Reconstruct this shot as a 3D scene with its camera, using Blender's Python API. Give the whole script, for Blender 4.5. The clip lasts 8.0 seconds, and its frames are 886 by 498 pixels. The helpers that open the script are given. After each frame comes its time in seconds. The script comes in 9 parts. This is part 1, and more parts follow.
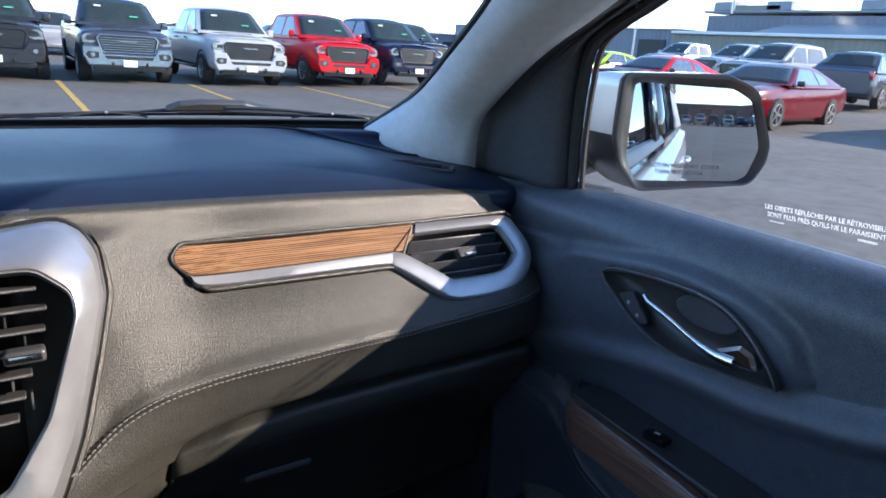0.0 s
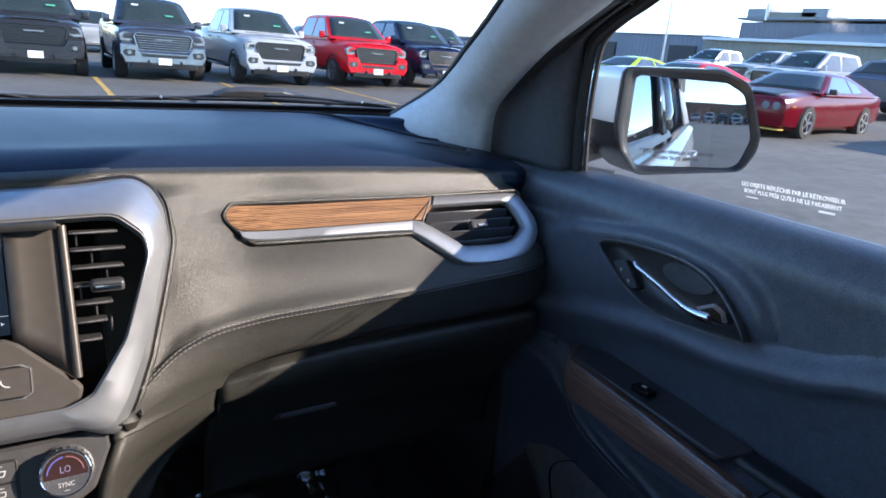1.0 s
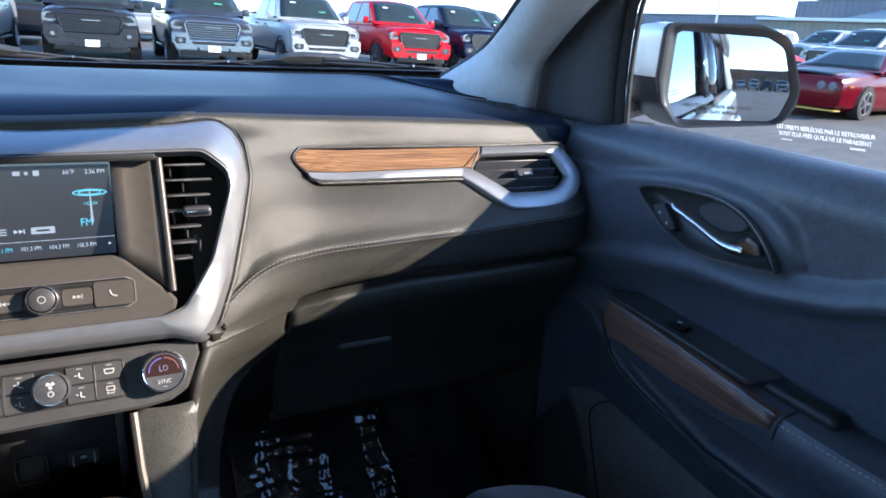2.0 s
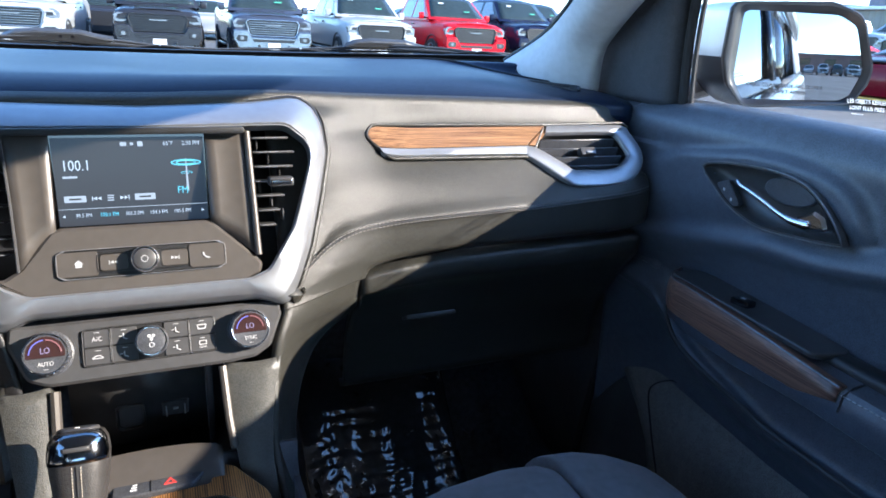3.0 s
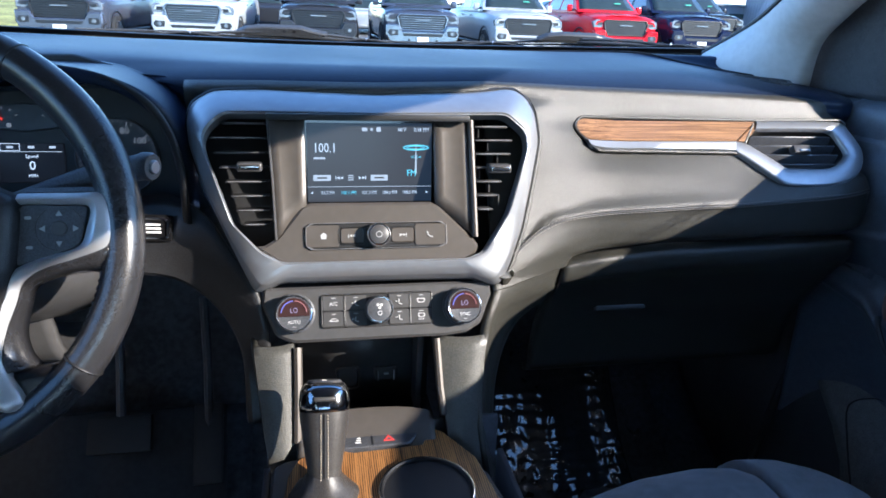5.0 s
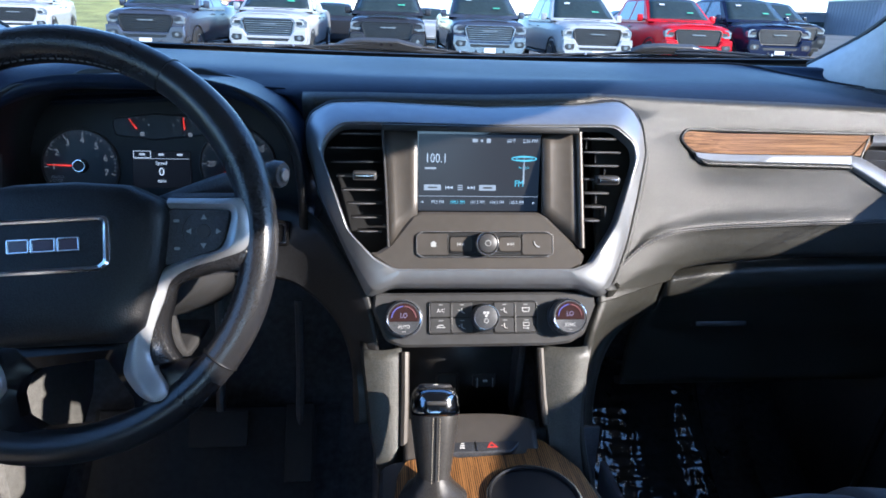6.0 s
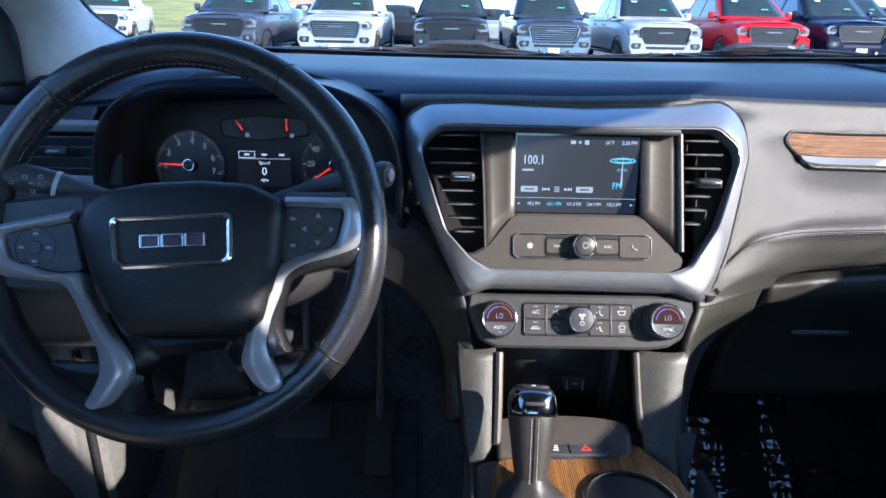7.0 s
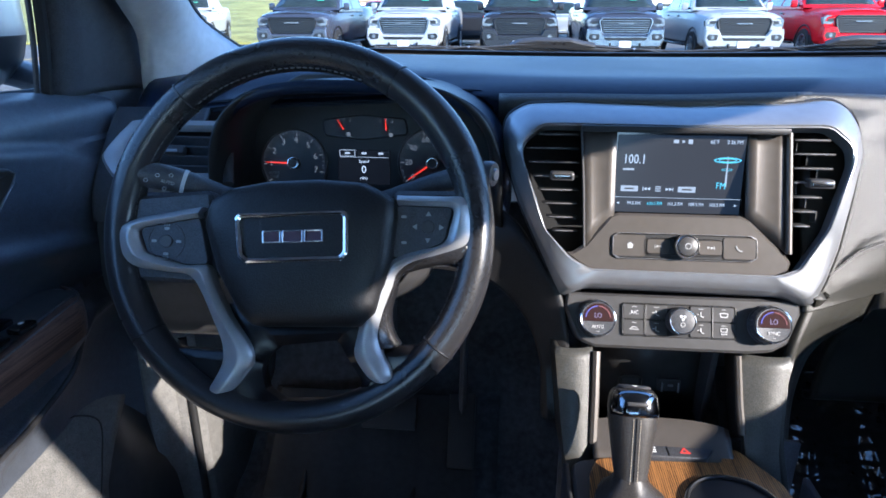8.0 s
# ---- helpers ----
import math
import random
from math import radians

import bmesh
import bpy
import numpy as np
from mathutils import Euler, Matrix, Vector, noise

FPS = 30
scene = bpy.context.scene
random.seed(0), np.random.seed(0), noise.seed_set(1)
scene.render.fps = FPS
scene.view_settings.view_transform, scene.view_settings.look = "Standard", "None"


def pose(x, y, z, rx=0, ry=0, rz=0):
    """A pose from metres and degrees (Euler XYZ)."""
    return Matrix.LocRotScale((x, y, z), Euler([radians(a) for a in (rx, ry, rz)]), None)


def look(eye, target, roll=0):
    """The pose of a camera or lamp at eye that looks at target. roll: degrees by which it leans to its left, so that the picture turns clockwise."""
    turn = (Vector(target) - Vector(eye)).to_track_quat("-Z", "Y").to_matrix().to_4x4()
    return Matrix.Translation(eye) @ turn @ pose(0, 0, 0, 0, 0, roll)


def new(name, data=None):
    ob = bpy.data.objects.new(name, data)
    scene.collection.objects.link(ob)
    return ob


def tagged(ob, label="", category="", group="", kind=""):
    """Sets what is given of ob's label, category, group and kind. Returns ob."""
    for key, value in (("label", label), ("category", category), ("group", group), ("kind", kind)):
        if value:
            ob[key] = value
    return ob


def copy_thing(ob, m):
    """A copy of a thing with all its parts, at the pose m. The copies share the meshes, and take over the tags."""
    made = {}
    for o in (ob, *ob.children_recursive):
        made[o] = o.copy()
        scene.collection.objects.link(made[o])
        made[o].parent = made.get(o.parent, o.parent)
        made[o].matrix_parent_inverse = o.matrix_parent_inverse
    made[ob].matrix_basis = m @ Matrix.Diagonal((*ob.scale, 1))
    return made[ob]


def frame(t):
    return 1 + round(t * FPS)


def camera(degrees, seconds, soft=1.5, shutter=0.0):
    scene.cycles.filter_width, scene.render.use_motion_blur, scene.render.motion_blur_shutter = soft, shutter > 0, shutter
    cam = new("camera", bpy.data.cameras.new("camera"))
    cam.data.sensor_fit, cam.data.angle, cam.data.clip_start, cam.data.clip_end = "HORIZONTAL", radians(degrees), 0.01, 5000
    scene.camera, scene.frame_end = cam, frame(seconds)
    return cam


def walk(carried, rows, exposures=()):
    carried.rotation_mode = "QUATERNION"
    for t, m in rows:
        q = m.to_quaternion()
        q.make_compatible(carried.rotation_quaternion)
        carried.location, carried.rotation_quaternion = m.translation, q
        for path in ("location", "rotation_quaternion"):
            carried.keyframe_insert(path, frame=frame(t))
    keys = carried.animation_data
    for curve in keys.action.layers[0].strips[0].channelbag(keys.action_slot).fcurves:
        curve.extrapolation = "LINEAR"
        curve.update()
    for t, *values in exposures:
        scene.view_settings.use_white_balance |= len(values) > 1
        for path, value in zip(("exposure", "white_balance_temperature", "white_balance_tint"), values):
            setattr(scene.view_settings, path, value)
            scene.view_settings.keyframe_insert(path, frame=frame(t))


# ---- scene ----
cam = camera(68.8, 8.0, soft=1.7)
PATH = [
    (0, (0.146, 0.065, 1.415), (1.23, 1.638, 0.82), 4.2),
    (0.5, (0.121, 0.014, 1.411), (1.171, 1.608, 0.812), 5.2),
    (1, (0.102, -0.026, 1.404), (1.125, 1.587, 0.812), 5.0),
    (1.5, (0.077, -0.06, 1.386), (1.046, 1.577, 0.766), 4.7),
    (3, (0.027, -0.118, 1.351), (0.788, 1.609, 0.688), 3.3),
    (3.5, (0.001, -0.115, 1.348), (0.663, 1.65, 0.681), 3.3),
    (4, (-0.024, -0.116, 1.342), (0.54, 1.678, 0.661), 3.2),
    (4.5, (-0.049, -0.115, 1.343), (0.424, 1.7, 0.65), 2.9),
    (5.8, (-0.107, -0.126, 1.354), (0.12, 1.739, 0.667), 2.1),
    (6, (-0.122, -0.122, 1.349), (0.072, 1.749, 0.671), 2.0),
    (6.5, (-0.142, -0.124, 1.349), (-0.037, 1.753, 0.668), 1.6),
    (7, (-0.166, -0.126, 1.35), (-0.15, 1.754, 0.669), 1.2),
    (7.5, (-0.188, -0.131, 1.351), (-0.273, 1.747, 0.668), 0.7),
    (8, (-0.206, -0.138, 1.356), (-0.385, 1.729, 0.66), -0.0),
]
walk(cam, [(t, look(eye, target, roll)) for t, eye, target, roll in PATH],
     [(0, 2.13, 5900, 14), (1.6, 2.28, 5750, 13), (3.2, 2.76, 5500, 10), (4.6, 2.73, 5400, 10), (5.8, 2.30, 5300, 11), (8, 2.53, 5250, 12)])


# ---- world, sun, exposure ----
SUN_DIR = Vector((1.0, -0.64, 0.505)).normalized()   # from the scene towards the sun
world = bpy.data.worlds.new("sky")
scene.world = world
world.use_nodes = True
wn = world.node_tree.nodes
wl = world.node_tree.links
wn.clear()
w_out = wn.new("ShaderNodeOutputWorld")
w_bg = wn.new("ShaderNodeBackground")
w_sky = wn.new("ShaderNodeTexSky")
w_sky.sky_type = 'NISHITA'
w_sky.sun_disc = False
w_sky.sun_elevation = math.asin(SUN_DIR.z)
w_sky.sun_rotation = math.atan2(SUN_DIR.x, SUN_DIR.y)
w_sky.air_density, w_sky.dust_density, w_sky.ozone_density = 1.0, 0.15, 3.0
w_bg.inputs["Strength"].default_value = 0.15
wl.new(w_sky.outputs[0], w_bg.inputs[0])
wl.new(w_bg.outputs[0], w_out.inputs[0])
sun_data = bpy.data.lights.new("sun", 'SUN')
sun_data.energy = 2.8
sun_data.angle = radians(0.55)
sun_data.color = (1.0, 0.82, 0.61)
sun_lamp = new("sun", sun_data)
sun_lamp.matrix_world = look(SUN_DIR * 50, (0, 0, 0))


# ---- materials ----
def material(name, color, rough=0.5, metal=0.0, bump=0.0, bump_scale=200.0, grain="noise", var=0.12, var_scale=6.0,
             spec=0.5, coat=0.0, rough_var=0.08, stretch=None, color2=None, sheen=0.0):
    m = bpy.data.materials.new(name)
    m.use_nodes = True
    t = m.node_tree
    n, l = t.nodes, t.links
    b = n["Principled BSDF"]
    b.inputs["Roughness"].default_value = rough
    b.inputs["Metallic"].default_value = metal
    b.inputs["Specular IOR Level"].default_value = spec
    b.inputs["Coat Weight"].default_value = coat
    b.inputs["Coat Roughness"].default_value = 0.05
    b.inputs["Sheen Weight"].default_value = sheen
    tc = n.new("ShaderNodeTexCoord")
    mp = n.new("ShaderNodeMapping")
    l.new(tc.outputs["Object"], mp.inputs[0])
    if stretch:
        mp.inputs["Scale"].default_value = stretch
    big = n.new("ShaderNodeTexNoise")
    big.inputs["Scale"].default_value = var_scale
    big.inputs["Detail"].default_value = 6
    l.new(mp.outputs[0], big.inputs["Vector"])
    fine = n.new("ShaderNodeTexNoise")
    fine.inputs["Scale"].default_value = var_scale * 14
    fine.inputs["Detail"].default_value = 3
    l.new(mp.outputs[0], fine.inputs["Vector"])
    both = n.new("ShaderNodeMath")
    both.operation = 'ADD'
    l.new(big.outputs[0], both.inputs[0])
    l.new(fine.outputs[0], both.inputs[1])
    ramp = n.new("ShaderNodeMapRange")
    ramp.inputs["From Min"].default_value, ramp.inputs["From Max"].default_value = 0.7, 1.3
    l.new(both.outputs[0], ramp.inputs["Value"])
    mix = n.new("ShaderNodeMix")
    mix.data_type = 'RGBA'
    c2 = color2 if color2 else tuple(c * (1 - 2 * var) for c in color)
    c1 = color if color2 else tuple(min(1, c * (1 + var)) for c in color)
    mix.inputs[6].default_value = (*c1, 1)
    mix.inputs[7].default_value = (*c2, 1)
    l.new(ramp.outputs[0], mix.inputs[0])
    l.new(mix.outputs[2], b.inputs["Base Color"])
    rr = n.new("ShaderNodeMapRange")
    rr.inputs["To Min"].default_value, rr.inputs["To Max"].default_value = max(0.0, rough - rough_var), min(1, rough + rough_var)
    l.new(big.outputs[0], rr.inputs["Value"])
    l.new(rr.outputs[0], b.inputs["Roughness"])
    if bump:
        bp = n.new("ShaderNodeBump")
        bp.inputs["Strength"].default_value = bump
        bp.inputs["Distance"].default_value = 0.0006 if grain != "leather" else 0.0011
        if grain == "leather":
            g = n.new("ShaderNodeTexVoronoi")
            g.inputs["Scale"].default_value = bump_scale
            wob = n.new("ShaderNodeTexNoise")
            wob.inputs["Scale"].default_value = bump_scale * 0.5
            l.new(mp.outputs[0], wob.inputs["Vector"])
            add = n.new("ShaderNodeMix")
            add.data_type = 'VECTOR'
            add.inputs[0].default_value = 0.0007
            l.new(mp.outputs[0], add.inputs[4])
            l.new(wob.outputs["Color"], add.inputs[5])
            l.new(add.outputs[1], g.inputs["Vector"])
            l.new(g.outputs["Distance"], bp.inputs["Height"])
            bp.invert = True
            # valleys of the grain darkened: their shade is put into the base colour
            cav_shade = n.new("ShaderNodeMapRange")
            cav_shade.inputs["From Min"].default_value, cav_shade.inputs["From Max"].default_value = 0.15, 0.75
            cav_shade.inputs["To Min"].default_value, cav_shade.inputs["To Max"].default_value = 1.18, 0.62
            l.new(g.outputs["Distance"], cav_shade.inputs["Value"])
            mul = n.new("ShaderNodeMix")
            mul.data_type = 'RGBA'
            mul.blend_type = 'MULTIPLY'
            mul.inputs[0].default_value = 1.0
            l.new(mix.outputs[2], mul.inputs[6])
            l.new(cav_shade.outputs[0], mul.inputs[7])
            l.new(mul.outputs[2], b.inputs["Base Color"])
        else:
            g = n.new("ShaderNodeTexNoise")
            g.inputs["Scale"].default_value = bump_scale
            g.inputs["Detail"].default_value = 4
            l.new(mp.outputs[0], g.inputs["Vector"])
            l.new(g.outputs[0], bp.inputs["Height"])
        l.new(bp.outputs[0], b.inputs["Normal"])
    return m


def glow(name, color, strength):
    m = bpy.data.materials.new(name)
    m.use_nodes = True
    strength *= 0.5
    b = m.node_tree.nodes["Principled BSDF"]
    b.inputs["Base Color"].default_value = (0.02, 0.02, 0.02, 1)
    b.inputs["Roughness"].default_value = 0.2
    b.inputs["Specular IOR Level"].default_value = 0.22
    b.inputs["Emission Color"].default_value = (*color, 1)
    b.inputs["Emission Strength"].default_value = strength
    return m


def glass_material(name, tint=(1, 1, 1), rough=0.0, gloss=0.5):
    """A thin pane: clear, with a reflection that grows towards grazing."""
    m = bpy.data.materials.new(name)
    m.use_nodes = True
    n, l = m.node_tree.nodes, m.node_tree.links
    n.clear()
    out = n.new("ShaderNodeOutputMaterial")
    tr = n.new("ShaderNodeBsdfTransparent")
    tr.inputs[0].default_value = (*tint, 1)
    gl = n.new("ShaderNodeBsdfGlossy")
    gl.inputs["Roughness"].default_value = rough
    fr = n.new("ShaderNodeFresnel")
    fr.inputs[0].default_value = 1.45
    k = n.new("ShaderNodeMath")
    k.operation = 'MULTIPLY'
    k.inputs[1].default_value = gloss
    mx = n.new("ShaderNodeMixShader")
    l.new(fr.outputs[0], k.inputs[0])
    l.new(k.outputs[0], mx.inputs[0])
    l.new(tr.outputs[0], mx.inputs[1])
    l.new(gl.outputs[0], mx.inputs[2])
    l.new(mx.outputs[0], out.inputs[0])
    return m


def wood_material(name, light, dark, along='X', scale=1.0, rough=0.32, ribs=0.0):
    m = bpy.data.materials.new(name)
    m.use_nodes = True
    n, l = m.node_tree.nodes, m.node_tree.links
    b = n["Principled BSDF"]
    tc = n.new("ShaderNodeTexCoord")
    mp = n.new("ShaderNodeMapping")
    l.new(tc.outputs["Object"], mp.inputs[0])
    lo, hi = 9.0 * scale, 760.0 * scale
    mp.inputs["Scale"].default_value = {'X': (lo, hi, hi), 'Y': (hi, lo, hi), 'D': (hi, lo, lo)}[along]
    a = n.new("ShaderNodeTexNoise")
    a.inputs["Scale"].default_value = 1.0
    a.inputs["Detail"].default_value = 5
    a.inputs["Roughness"].default_value = 0.65
    l.new(mp.outputs[0], a.inputs["Vector"])
    mp2 = n.new("ShaderNodeMapping")
    l.new(tc.outputs["Object"], mp2.inputs[0])
    mp2.inputs["Scale"].default_value = tuple(v * 0.28 for v in mp.inputs["Scale"].default_value)
    c = n.new("ShaderNodeTexNoise")
    c.inputs["Scale"].default_value = 1.0
    c.inputs["Detail"].default_value = 3
    l.new(mp2.outputs[0], c.inputs["Vector"])
    s = n.new("ShaderNodeMath")
    s.operation = 'MULTIPLY_ADD'
    s.inputs[1].default_value = 0.3
    l.new(c.outputs[0], s.inputs[0])
    l.new(a.outputs[0], s.inputs[2])
    r = n.new("ShaderNodeValToRGB")
    r.color_ramp.elements[0].position, r.color_ramp.elements[0].color = 0.54, (*dark, 1)
    r.color_ramp.elements[1].position, r.color_ramp.elements[1].color = 0.74, (*light, 1)
    mid = r.color_ramp.elements.new(0.63)
    mid.color = (*[(p * 0.6 + q * 0.4) for p, q in zip(light, dark)], 1)
    l.new(s.outputs[0], r.inputs[0])
    l.new(r.outputs[0], b.inputs["Base Color"])
    b.inputs["Roughness"].default_value = rough
    if ribs:
        # planed ribs that run with the grain
        wv = n.new("ShaderNodeTexWave")
        wv.bands_direction = 'Z' if along == 'X' else 'X'
        wv.inputs["Scale"].default_value = ribs / 6.283 * 2
        wv.inputs["Distortion"].default_value = 0.6
        wv.inputs["Detail"].default_value = 1.0
        l.new(tc.outputs["Object"], wv.inputs["Vector"])
        k1 = n.new("ShaderNodeMath")
        k1.operation = 'MULTIPLY_ADD'
        k1.inputs[1].default_value, k1.inputs[2].default_value = 0.26, -0.13
        l.new(wv.outputs["Fac"], k1.inputs[0])
        k2 = n.new("ShaderNodeMath")
        l.new(k1.outputs[0], k2.inputs[0])
        l.new(s.outputs[0], k2.inputs[1])
        l.new(k2.outputs[0], r.inputs[0])
    bp = n.new("ShaderNodeBump")
    bp.inputs["Strength"].default_value = 0.25
    bp.inputs["Distance"].default_value = 0.0004
    l.new(a.outputs[0], bp.inputs["Height"])
    l.new(bp.outputs[0], b.inputs["Normal"])
    return m


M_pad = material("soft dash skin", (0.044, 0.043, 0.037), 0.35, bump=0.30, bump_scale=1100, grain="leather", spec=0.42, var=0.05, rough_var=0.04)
# same black skin, with the blue of reflected sky put into its colour
M_top = material("sky-tinted dash skin", (0.010, 0.018, 0.042), 0.42, bump=0.12, bump_scale=900, grain="leather", spec=0.22, var=0.1)
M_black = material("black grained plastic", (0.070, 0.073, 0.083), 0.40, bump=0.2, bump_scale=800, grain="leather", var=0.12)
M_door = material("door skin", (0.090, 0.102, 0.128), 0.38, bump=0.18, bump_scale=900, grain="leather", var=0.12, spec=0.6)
M_satin = material("smooth dark plastic", (0.058, 0.057, 0.058), 0.38, bump=0.05, bump_scale=900, var=0.1)
# darker copy of the grained plastic, with shade put into its colour
M_shaded = material("shaded grained panel", (0.021, 0.021, 0.023), 0.42, bump=0.2, bump_scale=800, grain="leather", spec=0.4, var=0.1)
M_sill = material("pale grey sill plastic", (0.19, 0.185, 0.175), 0.55, bump=0.25, bump_scale=700, grain="leather", var=0.12)
M_deep = material("vent black", (0.012, 0.012, 0.013), 0.45, var=0.15)
M_gloss = material("piano black", (0.008, 0.008, 0.009), 0.12, var=0.1, coat=0.4, rough_var=0.03)
M_taupe = material("warm satin panel", (0.085, 0.075, 0.066), 0.38, bump=0.06, bump_scale=1500, var=0.06, metal=0.25)
M_silver = material("brushed satin silver", (0.34, 0.35, 0.37), 0.38, metal=0.75, bump=0.05, bump_scale=900, var=0.04, stretch=(1, 1, 1), rough_var=0.05)
M_paint_s = material("satin silver paint", (0.44, 0.45, 0.47), 0.36, metal=0.45, bump=0.04, bump_scale=900, var=0.04, rough_var=0.05)
M_chrome = material("chrome", (0.80, 0.81, 0.83), 0.08, metal=1.0, var=0.03, rough_var=0.03)
M_wood = wood_material("open-pore oak", (0.33, 0.18, 0.088), (0.075, 0.034, 0.016), 'X', ribs=640.0)
M_wood_c = wood_material("open-pore oak console", (0.36, 0.17, 0.055), (0.05, 0.022, 0.010), 'Y', 0.9, ribs=430.0)
M_col = material("grained column skin", (0.070, 0.069, 0.062), 0.38, bump=0.20, bump_scale=860, grain="leather", spec=0.45, var=0.1)
M_wood_d = wood_material("dark oak", (0.24, 0.135, 0.095), (0.08, 0.043, 0.033), 'Y', 0.7)
M_stitch = material("grey thread", (0.16, 0.15, 0.14), 0.7, bump=0.4, bump_scale=2500, var=0.1)
M_thread_l = material("pale thread", (0.45, 0.40, 0.32), 0.7, bump=0.3, bump_scale=2500, var=0.1)
M_leather = material("wheel leather", (0.026, 0.026, 0.029), 0.28, bump=0.05, bump_scale=1100, grain="leather", spec=0.7, var=0.1)
M_grip = material("grip leather", (0.043, 0.040, 0.038), 0.38, bump=0.2, bump_scale=900, grain="leather", var=0.1)
M_seat = material("seat cloth", (0.13, 0.13, 0.14), 0.85, bump=0.6, bump_scale=1200, var=0.15, sheen=0.3)
M_carpet = material("floor carpet", (0.062, 0.064, 0.070), 0.95, bump=1.0, bump_scale=700, var=0.3)
M_film = material("clear plastic film", (0.03, 0.033, 0.037), 0.08, bump=0.06, bump_scale=60, var=0.2, coat=0.8, rough_var=0.05)
M_film_d = material("dusty plastic film", (0.025, 0.027, 0.030), 0.42, bump=0.1, bump_scale=60, var=0.2, spec=0.3)
M_head = material("woven grey trim cloth", (0.55, 0.555, 0.57), 0.9, bump=0.45, bump_scale=1600, var=0.06)
M_rubber = material("black rubber", (0.014, 0.014, 0.015), 0.6, bump=0.1, bump_scale=600, var=0.15)
M_white = material("white ink", (0.8, 0.8, 0.8), 0.5, var=0.02)
M_dim = material("grey ink", (0.40, 0.41, 0.42), 0.5, var=0.02)
M_red = glow("red mark", (1.0, 0.06, 0.04), 0.5)
M_body = material("white pearl paint", (0.72, 0.73, 0.74), 0.25, var=0.02, coat=0.8, rough_var=0.03)
M_mirror = material("mirror glass", (0.44, 0.48, 0.52), 0.0, metal=1.0, var=0.0, rough_var=0.0)
M_housing = material("silver mirror paint", (0.56, 0.58, 0.60), 0.3, metal=0.4, var=0.03, coat=0.6)
M_glass = glass_material("clear pane", (0.705, 0.735, 0.73), 0.0, 0.35)
M_tint_pane = glass_material("tinted rear pane", (0.22, 0.25, 0.27), 0.0, 2.2)
M_mirblk = material("mirror rim black", (0.018, 0.018, 0.020), 0.38, spec=0.3, var=0.1, bump=0.1, bump_scale=900)
M_glass_side = glass_material("side pane", (0.79, 0.815, 0.81), 0.0, 1.2)


# ---- mesh helpers ----
FACE_TO = [Vector((0.0, -0.12, 1.34))]   # sheets turn their outer side towards this place


def part(name, bm, mat, parent=None, label="", smooth=True, solid=0.0):
    if solid:
        c, nrm = Vector(), Vector()
        for f in bm.faces:
            f.normal_update()
            ar = f.calc_area()
            nrm += f.normal * ar
            c += f.calc_center_median()
        if nrm.dot(FACE_TO[0] - c / max(1, len(bm.faces))) < 0:
            bmesh.ops.reverse_faces(bm, faces=bm.faces)
    else:
        bmesh.ops.recalc_face_normals(bm, faces=bm.faces)
    me = bpy.data.meshes.new(name)
    bm.to_mesh(me)
    bm.free()
    me.materials.append(mat)
    if smooth:
        me.shade_smooth()
        me.set_sharp_from_angle(angle=radians(38))
    ob = new(name, me)
    if parent is not None:
        ob.parent = parent
        ob.matrix_parent_inverse = parent.matrix_world.inverted()
    if label:
        ob["label"] = label
    if abs(solid) > 0.00001:
        s = ob.modifiers.new("thickness", 'SOLIDIFY')
        s.thickness, s.offset = abs(solid), -1
    return ob


def holder(name, at=(0, 0, 0)):
    e = new(name)
    e.empty_display_size = 0.05
    e.matrix_world = Matrix.Translation(at)
    return e


def basis(origin, u, v):
    """A pose with x along u, y along v and z out of the plane."""
    u, v = Vector(u).normalized(), Vector(v).normalized()
    w = u.cross(v).normalized()
    v = w.cross(u)
    m = Matrix((u, v, w)).transposed().to_4x4()
    m.translation = Vector(origin)
    return m


def spline(pts, n, closed=False):
    """n points along a Catmull-Rom curve, even in the parameter."""
    P = [Vector(p) for p in pts]
    k = len(P)
    out = []
    seg = k if closed else k - 1
    for i in range(n):
        s = i * seg / (n if closed else n - 1)
        j = min(int(s), seg - 1)
        f = s - j
        if closed:
            a, b, c, d = P[(j - 1) % k], P[j % k], P[(j + 1) % k], P[(j + 2) % k]
        else:
            a, b, c, d = P[max(j - 1, 0)], P[j], P[j + 1], P[min(j + 2, k - 1)]
        out.append(0.5 * ((2 * b) + (c - a) * f + (2 * a - 5 * b + 4 * c - d) * f * f + (3 * b - a - 3 * c + d) * f ** 3))
    return out


def rounded(poly, r, n=5):
    """Fillet a closed 2D polygon; r is one radius or one for each corner."""
    P = [Vector((p[0], p[1])) for p in poly]
    k = len(P)
    out = []
    for i in range(k):
        a, b, c = P[i - 1], P[i], P[(i + 1) % k]
        rr = r[i] if isinstance(r, (list, tuple)) else r
        e1, e2 = (a - b), (c - b)
        l1, l2 = e1.length, e2.length
        e1, e2 = e1 / l1, e2 / l2
        cs = max(-0.999, min(0.999, e1.dot(e2)))
        half = math.acos(cs) / 2
        d = min(rr / math.tan(half), l1 * 0.48, l2 * 0.48)
        p, q = b + e1 * d, b + e2 * d
        for j in range(n + 1):
            f = j / n
            out.append((1 - f) ** 2 * p + 2 * f * (1 - f) * b + f * f * q)
    return out


def area2(poly):
    return sum(poly[i - 1][0] * poly[i][1] - poly[i][0] * poly[i - 1][1] for i in range(len(poly)))


